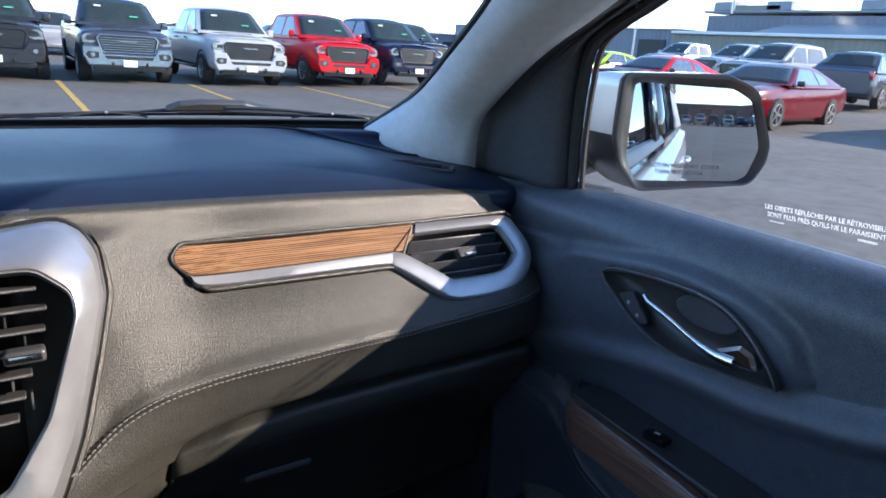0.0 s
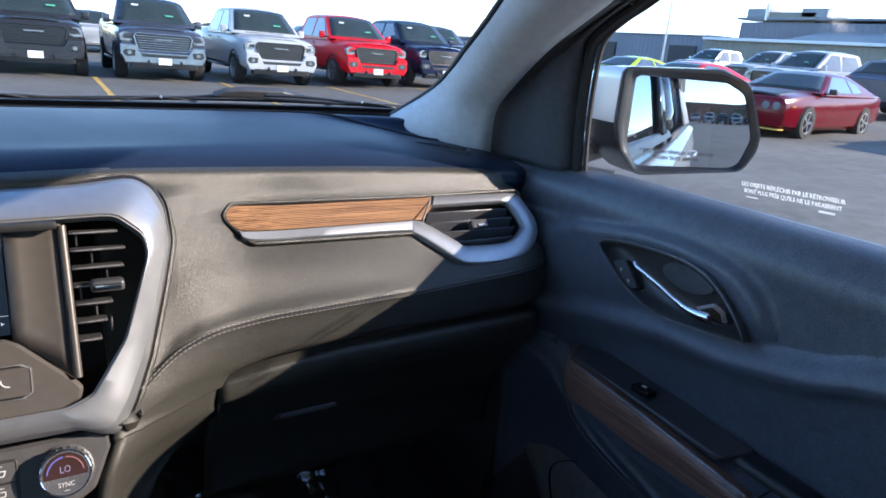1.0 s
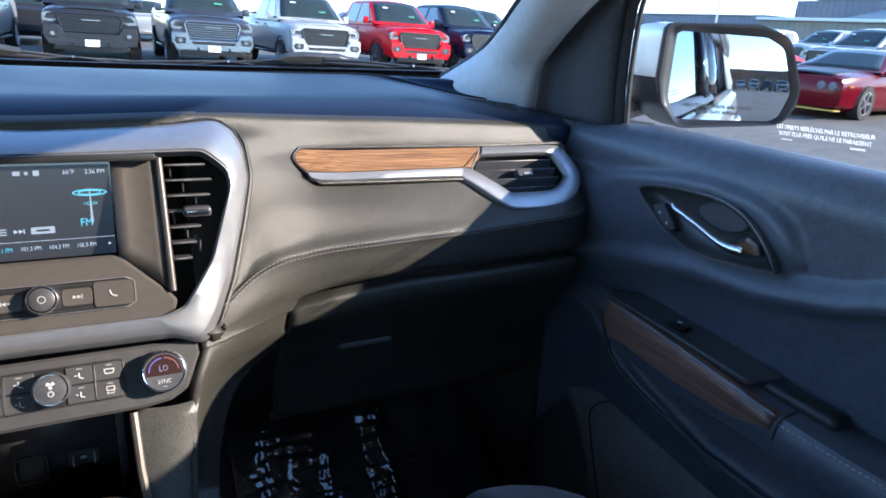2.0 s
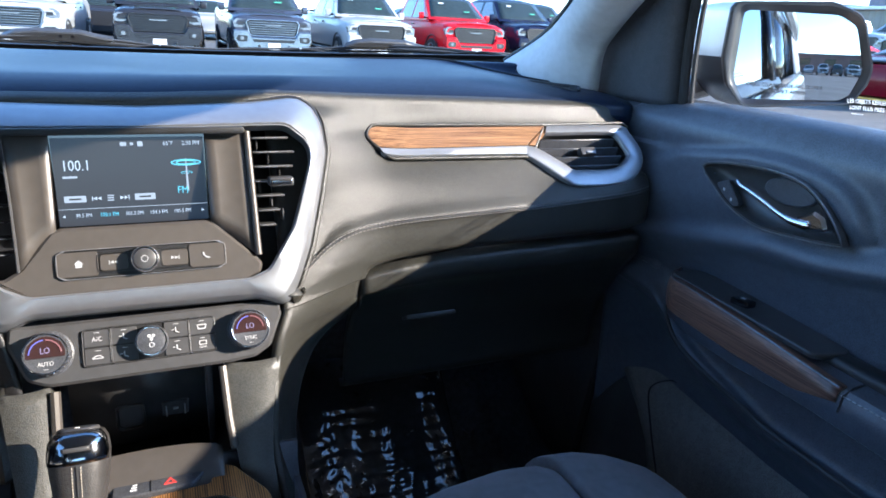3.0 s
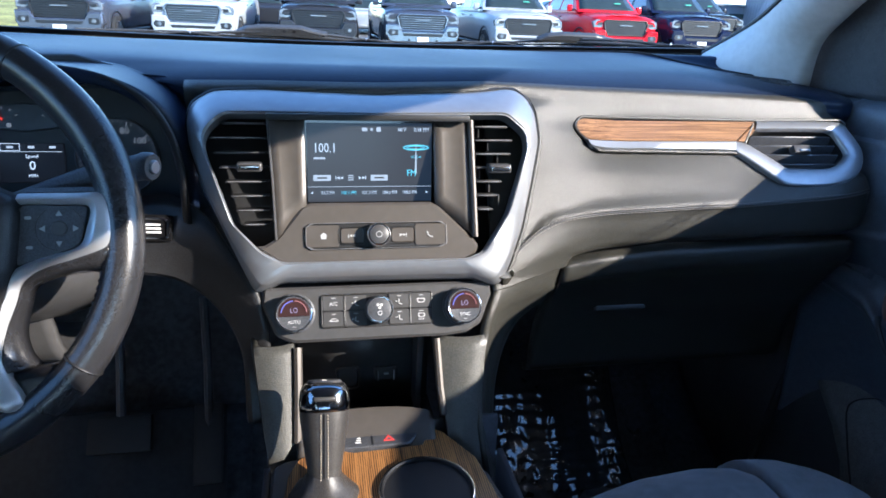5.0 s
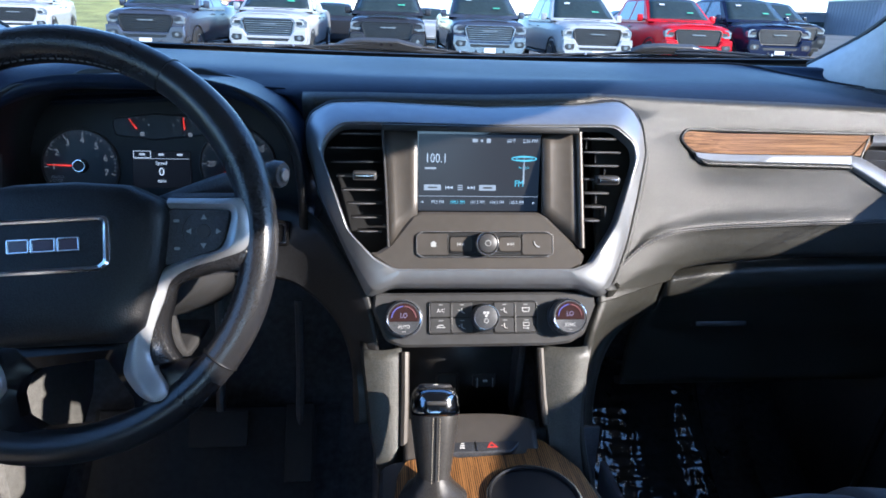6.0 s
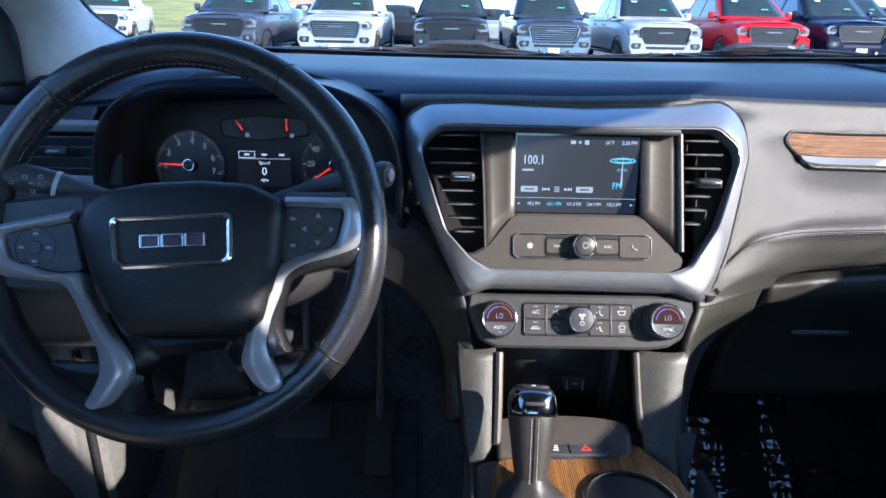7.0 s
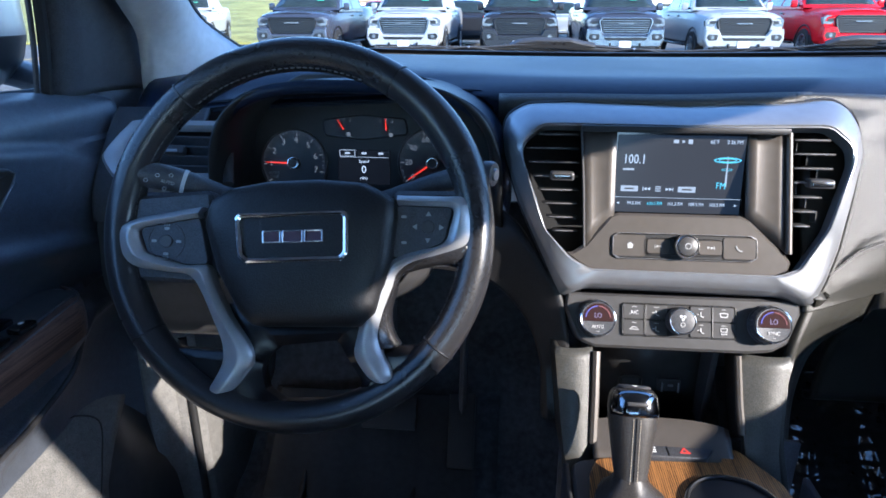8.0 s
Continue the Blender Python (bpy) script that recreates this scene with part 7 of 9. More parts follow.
rings(bm, [[MB @ Vector((p.x, p.y, z)) for p in L] for L, z in ((ho, -0.012), (ho, 0.0015), ([p.lerp(q, 0.12) for p, q in zip(ho, go)], 0.004), (mid_r, 0.0035), ([p.lerp(q, 0.55) for p, q in zip(ho, go)], 0.0), ([p.lerp(q, 0.9) for p, q in zip(ho, go)], -0.006), (go, -0.009))])
part("rim", bm, M_mirblk, mirror, "matt black mirror rim")
bm = bmesh.new()
loops = []
cen = Vector(mc)
for s, dep in ((0.99, -0.004), (0.995, -0.03), (0.97, -0.06), (0.88, -0.09), (0.70, -0.112), (0.4, -0.124)):
    loops.append([MB @ Vector((mc[0] + (p.x - mc[0]) * s - 0.02 * (1 - s), mc[1] + (p.y - mc[1]) * s, 0)) + Vector((0.10, 0.98, 0.0)) * -dep for p in ho])
rings(bm, loops, True, False, True)
low_half = bm.copy()
cut = Vector((0.9, 0.7, 1.322))
g_ = bm.verts[:] + bm.edges[:] + bm.faces[:]
bmesh.ops.bisect_plane(bm, geom=g_, plane_co=cut, plane_no=(0.02, 0, 1), clear_inner=True)
g_ = low_half.verts[:] + low_half.edges[:] + low_half.faces[:]
bmesh.ops.bisect_plane(low_half, geom=g_, plane_co=cut, plane_no=(0.02, 0, 1), clear_outer=True)
part("upper_shell", bm, M_housing, mirror, "silver painted shell")
part("lower_shell", low_half, M_mirblk, mirror, "matt black lower shell")
bm = bmesh.new()
loops = []
RC = 1.5
for s in (1.0, 0.85, 0.7, 0.55, 0.4, 0.25, 0.1):
    lp = []
    for p in go:
        d2 = (p - cen) * s
        lp.append(MB @ Vector((cen.x + d2.x, cen.y + d2.y, -0.0045 - d2.length_squared / (2 * RC) + 0.040 * d2.x + 0.006 * d2.y)))
    loops.append(lp)
rings(bm, loops, True, False, True)
mg = part("mirror_glass", bm, M_mirror, mirror, "convex mirror glass")
words("OBJECTS IN MIRROR ARE CLOSER", at(MB, 0.080, -0.0315, -0.0034), 0.0076, M_black, mg, stretch=0.95)
words("THAN THEY APPEAR", at(MB, 0.080, -0.0400, -0.0040), 0.0076, M_black, mg, stretch=0.95)
part("foot", tube([(0.85, 0.73, 1.275), (0.80, 0.73, 1.262), (0.765, 0.72, 1.256)], [0.032, 0.030, 0.028], 14, True, None, 0.6), M_black, mirror, "matt black mirror foot")

mirror_left = copy_thing(mirror, Matrix.Translation((-0.045, 0, 0)) @ Matrix.Diagonal((-1, 1, 1, 1)) @ mirror.matrix_world)
for o in mirror_left.children_recursive:
    if o.name.startswith("lettering"):
        bpy.data.objects.remove(o)
tagged(mirror_left, "silver and black wing mirror on the driver's side", "wing mirror")

# ======== front passenger seat ========
seat = holder("passenger_seat", (0.40, 0.15, 0.47))
tagged(seat, "grey cloth front passenger seat with a rounded cushion", "car seat")
SEAT_Z = [(x - 0.012, z - 0.010 - (0.012 if x > 0.432 else 0)) for x, z in [(0.115, 0.70), (0.125, 0.775), (0.145, 0.828), (0.175, 0.855), (0.23, 0.874), (0.30, 0.886), (0.37, 0.888), (0.41, 0.884), (0.428, 0.876), (0.434, 0.866), (0.440, 0.867), (0.47, 0.864), (0.51, 0.853), (0.55, 0.834), (0.585, 0.805), (0.605, 0.765), (0.612, 0.70)]]


def cushion_part(name, x0, x1, label, lift=0.0):
    rows = []
    for j in range(31):
        f = j / 30
        y = 0.462 - 0.60 * f ** 1.3
        row = []
        for i in range(41):
            x = x0 + (x1 - x0) * i / 40
            front = max(0.0, 1 - (0.462 - y) / 0.085)
            u = (x - 0.40) / 0.25
            z = curve_at(SEAT_Z, x) + lift - 0.10 * (1 - math.sqrt(max(0.0, 1 - front * front)))
            z += 0.0015 * noise.noise(Vector((x * 14, y * 14, 2.0)))
            row.append(Vector((x, y - 0.03 * u * u, z)))
        rows.append(row)
    return part(name, sheet(rows), M_seat, seat, label, solid=-0.03)


cushion_part("cushion", 0.132, 0.422, "grey cloth cushion")
cushion_part("side_bolster", 0.4225, 0.600, "grey cloth side bolster")
part("seat_base", box(pose(0.37, 0.16, 0.62), 0.44, 0.48, 0.24, 0.03, 3), M_black, seat)
rows = []
for j in range(11):
    f = j / 10
    rows.append([Vector((0.38 + u * (0.25 - 0.05 * f * f), -0.20 - 0.22 * f - 0.03 * (1 - abs(u) ** 4) + 0.05, 0.80 + 0.55 * f)) for u in [i / 8 - 1 for i in range(17)]])
part("backrest", sheet(rows), M_seat, seat, "grey cloth backrest", solid=-0.10)

# ======== mats ========
def crumpled(name, x0, x1, y0, y1, z0, amp, seed, mat, label, folds=(), nx=100, ny=130):
    """A creased sheet of clear film: running wrinkles over the floor and up the toe board, with a few standing folds."""
    rows = []
    for j in range(ny + 1):
        y = y0 + (y1 - y0) * j / ny
        row = []
        for i in range(nx + 1):
            x = x0 + (x1 - x0) * i / nx
            bend = 0.010 * noise.noise(Vector((x * 9, y * 9, seed)))
            run = 1 - abs(noise.noise(Vector(((x + bend) * 26, y * 12, seed + 0.3)))) * 2
            warp = 0.011 * noise.noise(Vector((x * 16, y * 14, seed + 1.7)))
            fine = (0.55 + 0.9 * noise.noise(Vector((x * 22, y * 18, seed + 5.0)))) * math.sin((y + bend * 0.9 + warp) * 2 * math.pi / 0.0165) + 1.5 * noise.noise(Vector((x * 75, y * 60, seed + 7.1)))
            calm = 0.35 + 0.65 * max(0.0, min(1.0, 0.5 + 1.6 * noise.noise(Vector((x * 7, y * 7, seed + 3.0)))))
            rise = 0.0 if y < 0.78 else (y - 0.78) ** 1.3 * 1.5
            hem = min(1.0, 8 * min(i / nx, 1 - i / nx, j / ny, 1 - j / ny))
            row.append(Vector((x + bend * 0.6, y + 0.012 * noise.noise(Vector((x * 12, 0.0, seed))), z0 + rise + amp * hem * calm * (0.8 * run + 0.26 * fine))))
        rows.append(row)
    ob = part(name, sheet(rows), mat, None, solid=-0.0008)
    for pts in folds:
        part("fold", tube(spline(pts, 14), [0.0012 + 0.0042 * math.sin(math.pi * k / 13) for k in range(14)], 6, True, None, 0.5), mat, ob, "standing bright fold of film")
    return tagged(ob, label, "floor cover")


for x0, x1, sd in ((0.17, 0.62, 3), (-0.66, -0.20, 9)):
    rows = [[(x0 + (x1 - x0) * i / 10, y, z) for i in range(11)] for y, z in ((0.30, 0.466), (0.72, 0.470), (0.86, 0.508), (0.99, 0.62))]
    ob = part("floor_mat", sheet(rows), M_carpet, None, solid=-0.006)
    tagged(ob, "black carpet floor mat", "floor mat")
crumpled("floor_cover", 0.215, 0.52, 0.76, 1.01, 0.482, 0.0060, 3, M_film, "crumpled clear plastic sheet over the passenger's mat",
         (((0.485, 0.86, 0.545), (0.482, 0.90, 0.570), (0.500, 0.97, 0.64)), ((0.235, 0.83, 0.525), (0.228, 0.88, 0.550), (0.240, 0.94, 0.60)), ((0.540, 0.90, 0.560), (0.552, 0.88, 0.553), (0.566, 0.895, 0.556))))
crumpled("floor_cover", -0.64, -0.24, 0.62, 0.96, 0.478, 0.0009, 11, M_film_d, "clear plastic sheet over the driver's mat",
         (((-0.58, 0.74, 0.49), (-0.565, 0.80, 0.50), (-0.57, 0.88, 0.54)), ((-0.36, 0.78, 0.50), (-0.352, 0.83, 0.52)), ((-0.29, 0.70, 0.485), (-0.282, 0.75, 0.49), (-0.262, 0.79, 0.50))))
# pedals
for nm, x, y, z, w, h, lb in (("brake_pedal", -0.40, 0.86, 0.66, 0.10, 0.06, "black rubber brake pedal on its arm"), ("accelerator_pedal", -0.27, 0.90, 0.60, 0.05, 0.14, "black accelerator pedal on its arm")):
    pd = holder(nm, (x, y, z))
    tagged(pd, lb, "pedal")
    part("pad", box(basis((x, y, z), (1, 0, 0), (0, 0.6, 0.8)), w, h, 0.012, 0.004, 2), M_rubber, pd)
    part("arm", tube([(x, y + 0.01, z), (x, y + 0.06, z + 0.12), (x, y + 0.08, z + 0.25)], 0.008, 8), M_black, pd)

# ======== wipers outside ========
def build_wiper(cx, lean):
    w = holder("windscreen_wiper", (cx, 1.18, 1.27))
    tagged(w, "black windscreen wiper parked along the glass foot", "wiper")
    def yz(x, up):
        y, z = glass_base(x)
        return Vector((x, y + 0.05 - up * 0.5, z + up))
    n = 24
    for k0, k1, mat, r in ((0.0045, 0.006, M_rubber, 0.0022), (0.008, 0.007, M_satin, 0.0018)):
        part("blade" if mat is M_rubber else "blade_spine", tube([yz(cx - 0.33 + 0.60 * k / n, k0 + k1 * math.sin(math.pi * k / n)) for k in range(n + 1)], r, 6), mat, w)
    bridge = [yz(cx - 0.16 + 0.34 * k / n, 0.009 + 0.012 * math.sin(math.pi * k / n)) for k in range(n + 1)]
    part("bridge", tube(bridge, [0.0016 + 0.0016 * math.sin(math.pi * k / n) for k in range(n + 1)], 6), M_satin, w)
    for s_ in (-1, 1):
        yoke = [yz(cx + s_ * (0.10 + 0.11 * k / 8), 0.006 + 0.007 * math.sin(math.pi * k / 8)) + Vector((0, -0.004, 0)) for k in range(9)]
        part("yoke", tube(yoke, 0.0016, 6), M_satin, w)
        part("yoke_pin", disc(basis(yz(cx + s_ * 0.155, 0.014) + Vector((0, -0.006, 0)), (1, 0, 0), (0, 0.4, 1)), 0.0022, 0.004, 0.0006, 10), M_rim_w, w)
    cm = basis(yz(cx, 0.019) + Vector((0, -0.004, 0)), (1, 0, 0), (0, -0.45, 0.9))
    clip = part("clip", plate(rounded([(-0.082, -0.004), (-0.060, 0.0065), (-0.030, 0.0100), (0.036, 0.0095), (0.058, 0.0035), (0.088, -0.002), (0.070, -0.008), (-0.060, -0.008)], 0.002, 3), cm, 0.012, 0.002), M_satin, w, "black plastic blade clip")
    for dx in (0.006, 0.024):
        part("clip_hole", disc(at(cm, dx, 0.003, 0.0004), 0.0028, 0.001, 0.0002, 12), M_deep, clip)
    arm = [yz(cx + 0.00, 0.016), yz(cx + 0.12 * lean, 0.011), yz(cx + 0.24 * lean, 0.006) + Vector((0, 0.02, 0)), yz(cx + 0.30 * lean, 0.000) + Vector((0, 0.05, -0.01))]
    part("arm", tube(spline(arm, 16), 0.0035, 6), M_satin, w)
    part("arm_nut", lathe([(0.010, 0.0), (0.010, 0.006), (0.006, 0.010), (0.0001, 0.011)], pose(arm[-1].x, arm[-1].y, arm[-1].z), 16), M_rubber, w)


M_rim_w = material("bright pin", (0.5, 0.5, 0.52), 0.3, metal=0.9)
build_wiper(0.425, 1)
build_wiper(-0.125, 1)


# ======== the car park ========
FACE_TO[0] = Vector((0, 3, 60))
M_asphalt = material("asphalt", (0.120, 0.108, 0.093), 0.85, bump=0.8, bump_scale=60, var=0.18, var_scale=0.35)
M_line = material("yellow road paint", (0.55, 0.33, 0.06), 0.7, var=0.2, var_scale=3)
M_grass = material("dry grass", (0.32, 0.30, 0.075), 0.95, bump=1.0, bump_scale=30, var=0.3, var_scale=0.6)
M_tyre = material("tyre rubber", (0.018, 0.018, 0.018), 0.8, bump=0.2, bump_scale=80, var=0.2)
M_rim = material("alloy", (0.45, 0.46, 0.48), 0.3, metal=0.9, var=0.1)
M_tint = material("tinted car glass", (0.030, 0.042, 0.042), 0.06, var=0.12, var_scale=0.9, coat=0.0, spec=0.28, rough_var=0.02)
M_trimblk = material("black exterior trim", (0.015, 0.015, 0.016), 0.4, var=0.15)
M_lens = material("headlamp lens", (0.13, 0.14, 0.16), 0.08, var=0.3, var_scale=9, coat=1.0, rough_var=0.03)
M_tail = material("tail lamp", (0.35, 0.015, 0.015), 0.15, var=0.1, coat=0.8)
M_amber = material("amber lamp", (0.6, 0.2, 0.02), 0.2, var=0.1, coat=0.8)
M_plate = material("blank plate", (0.72, 0.73, 0.74), 0.5, var=0.04)
M_tag = material("green card", (0.10, 0.42, 0.25), 0.6, var=0.05)
PAINT = {}


def paint(name, c, metal=0.0):
    if name not in PAINT:
        PAINT[name] = material(name + " car paint", c, 0.17, metal, var=0.04, var_scale=1.2, coat=0.0, spec=0.22, rough_var=0.04)
    return PAINT[name]


P_base = paint("white", (0.38, 0.39, 0.40))
paint("charcoal", (0.035, 0.036, 0.042), 0.3)
paint("slate", (0.085, 0.095, 0.125), 0.5)
paint("red", (0.50, 0.010, 0.018))
paint("crimson", (0.115, 0.0015, 0.008))
paint("navy", (0.012, 0.016, 0.040), 0.2)
paint("lime", (0.42, 0.62, 0.03))
paint("silver", (0.45, 0.46, 0.48), 0.6)

# ground: one sheet out to the horizon
bm = bmesh.new()
ys = [-1500, -400, -120, -60, -30, -10, 0, 6, 10, 15, 20, 30, 34, 40, 60, 120, 400, 1500]


def gz(x):
    """The lot rises gently on the passenger's side."""
    return 0.025 * max(0.0, min(x, 34) - 6)


sheet([[(x, y, gz(x)) for x in ys] for y in ys], bm)
ground = part("ground", bm, M_asphalt, None, smooth=False)
tagged(ground, "grey worn asphalt of a car dealer's lot", "ground", kind="structure")
for k in range(-5, 6):
    x = 1.27 + 3.03 * k
    rng = random.Random(40 + k)
    rows = []
    for j in range(25):
        y = 12.0 + 6.6 * j / 24
        w = 0.055 + 0.008 * rng.uniform(-1, 1)
        rows.append([(x - w, y, 0.005 + gz(x)), (x, y, 0.006 + gz(x)), (x + w, y, 0.005 + gz(x))])
    ob = part("parking_line", sheet(rows), M_line, None, smooth=False, solid=-0.004)
    tagged(ob, "worn yellow parking line on the asphalt", "parking line", group="parking lines", kind="structure")
bm = bmesh.new()
sheet([[(x - (y - 25.5) * 0.25, y, 0.02 + 0.015 * ((x + y) % 3) + rise * (1.0 if x < -9 else 0.0)) for x in (-160, -60, -40, -25, -14.5, -11.0, -8.0)] for y, rise in ((25.5, 0.0), (27.5, 0.04), (34, 0.42), (44, 1.1), (56, 2.0), (72, 3.0), (100, 3.9), (150, 4.4), (215, 4.4))], bm)
ob = part("grass_strip", bm, M_grass, None, solid=-0.05)
tagged(ob, "dry yellow-green grass bank beside the lot", "grass", kind="stuff")


def body_loft(stations, n=9):
    """A car body: stations of (y, half width, sill z, belt z, crown) skinned along the car."""
    loops = []
    for y, w, zb, zt, cr in stations:
        lp = []
        for u, v in ((-0.90, 0.0), (-0.985, 0.10), (-1.0, 0.30), (-1.0, 0.55), (-0.985, 0.80), (-0.93, 0.95), (-0.75, 1.0), (-0.35, 1.0), (0.0, 1.0), (0.35, 1.0), (0.75, 1.0), (0.93, 0.95), (0.985, 0.80), (1.0, 0.55), (1.0, 0.30), (0.985, 0.10), (0.90, 0.0)):
            z = zb + (zt - zb) * v + (cr * (1 - u * u) if v == 1.0 else 0)
            lp.append(Vector((u * w, y, z)))
        loops.append(lp)
    bm = bmesh.new()
    rings(bm, loops, True, True, True)
    return bm


def wheel_part(x, y, r, w, parent, spokes=6, dark=False):
    sgn = 1 if x > 0 else -1
    m = basis((x, y, r), (0, 1, 0), (0, 0, 1))
    if sgn < 0:
        m = basis((x, y, r), (0, -1, 0), (0, 0, 1))
    t = part("wheel", lathe([(r * 0.62, -w / 2), (r * 0.9, -w / 2), (r * 0.98, -w * 0.38), (r, 0), (r * 0.98, w * 0.38), (r * 0.93, w / 2), (r * 0.66, w / 2), (r * 0.62, w * 0.40), (r * 0.60, w * 0.1)], m, 32), M_tyre, parent, "black tyre")
    part("rim", hoop([(math.cos(a) * r * 0.66, math.sin(a) * r * 0.66) for a in [2 * math.pi * i / 32 for i in range(32)]], [(math.cos(a) * r * 0.58, math.sin(a) * r * 0.58) for a in [2 * math.pi * i / 32 for i in range(32)]], at(m, 0, 0, w * 0.47), 0.05, 0.01), M_trimblk if dark else M_rim, t)
    bm = bmesh.new()
    for k in range(spokes):
        a = 2 * math.pi * k / spokes
        box(at(m, math.cos(a) * r * 0.32, math.sin(a) * r * 0.32, w * 0.42) @ Matrix.Rotation(a, 4, 'Z'), r * 0.60, r * 0.13, 0.03, 0, 1, bm)
    merge(bm, disc(at(m, 0, 0, w * 0.45), r * 0.16, 0.05, 0.01, 16))
    part("spokes", bm, M_rim, t)
    return t


def mirror_m(x):
    return Matrix.Diagonal((x, 1, 1, 1))


def cabin(prof, belt, wb, wt, t, screen, rear, panes, crown=0.03):
    """Painted cabin over the belt line, with panes laid on it: prof is the roof line as (y, z)."""
    top = max(z for y, z in prof)
    hw = lambda z: wb + (wt - wb) * (z - belt) / (top - belt)
    def zr(y):
        return curve_at(prof, y)
    ys_ = sorted({*[y for y, z in prof], *np.linspace(prof[0][0], prof[-1][0], 15).tolist()})
    loops = []
    for y in ys_:
        z = max(zr(y), belt + 0.004)
        f = (z - belt) / (top - belt)
        w = hw(z)
        lp = [Vector((-wb, y, belt - 0.05)), Vector((-wb, y, belt)), Vector((-(hw(z - 0.06 * f) + 0.004), y, z - 0.06 * f)), Vector((-w + 0.05 * f, y, z - 0.012 * f)), Vector((-w * 0.5, y, z + crown * 0.7 * f)), Vector((0, y, z + crown * f))]
        lp += [Vector((-v.x, v.y, v.z)) for v in lp[-2::-1]]
        loops.append(lp)
    bm = bmesh.new()
    rings(bm, loops, False)
    part("cabin", bm, P_base, t, "painted cabin")
    for nm, (y0, y1), lb in (("windscreen", screen, "dark windscreen"), ("rear_window", rear, "dark rear window")):
        rows = []
        for j in range(7):
            y = y0 + (y1 - y0) * j / 6
            z = zr(y)
            f = (z - belt) / (top - belt)
            w = hw(z) - 0.075
            rows.append([Vector((u * w, y, z + crown * f * (1 - u * u) + 0.014)) for u in [k / 4 - 1 for k in range(9)]])
        part(nm, sheet(rows), M_tint, t, lb, solid=0.006)
    for s_ in (-1, 1):
        for poly in panes:
            bm = bmesh.new()
            vs = [bm.verts.new((s_ * (hw(z) + 0.010), y, z)) for y, z in poly]
            bm.faces.new(vs)
            part("side_window", bm, M_pane, t, "side window", solid=0.006, smooth=False)


M_pane = material("side car glass", (0.07, 0.085, 0.10), 0.06, var=0.3, var_scale=1.5, coat=1.0, rough_var=0.02)


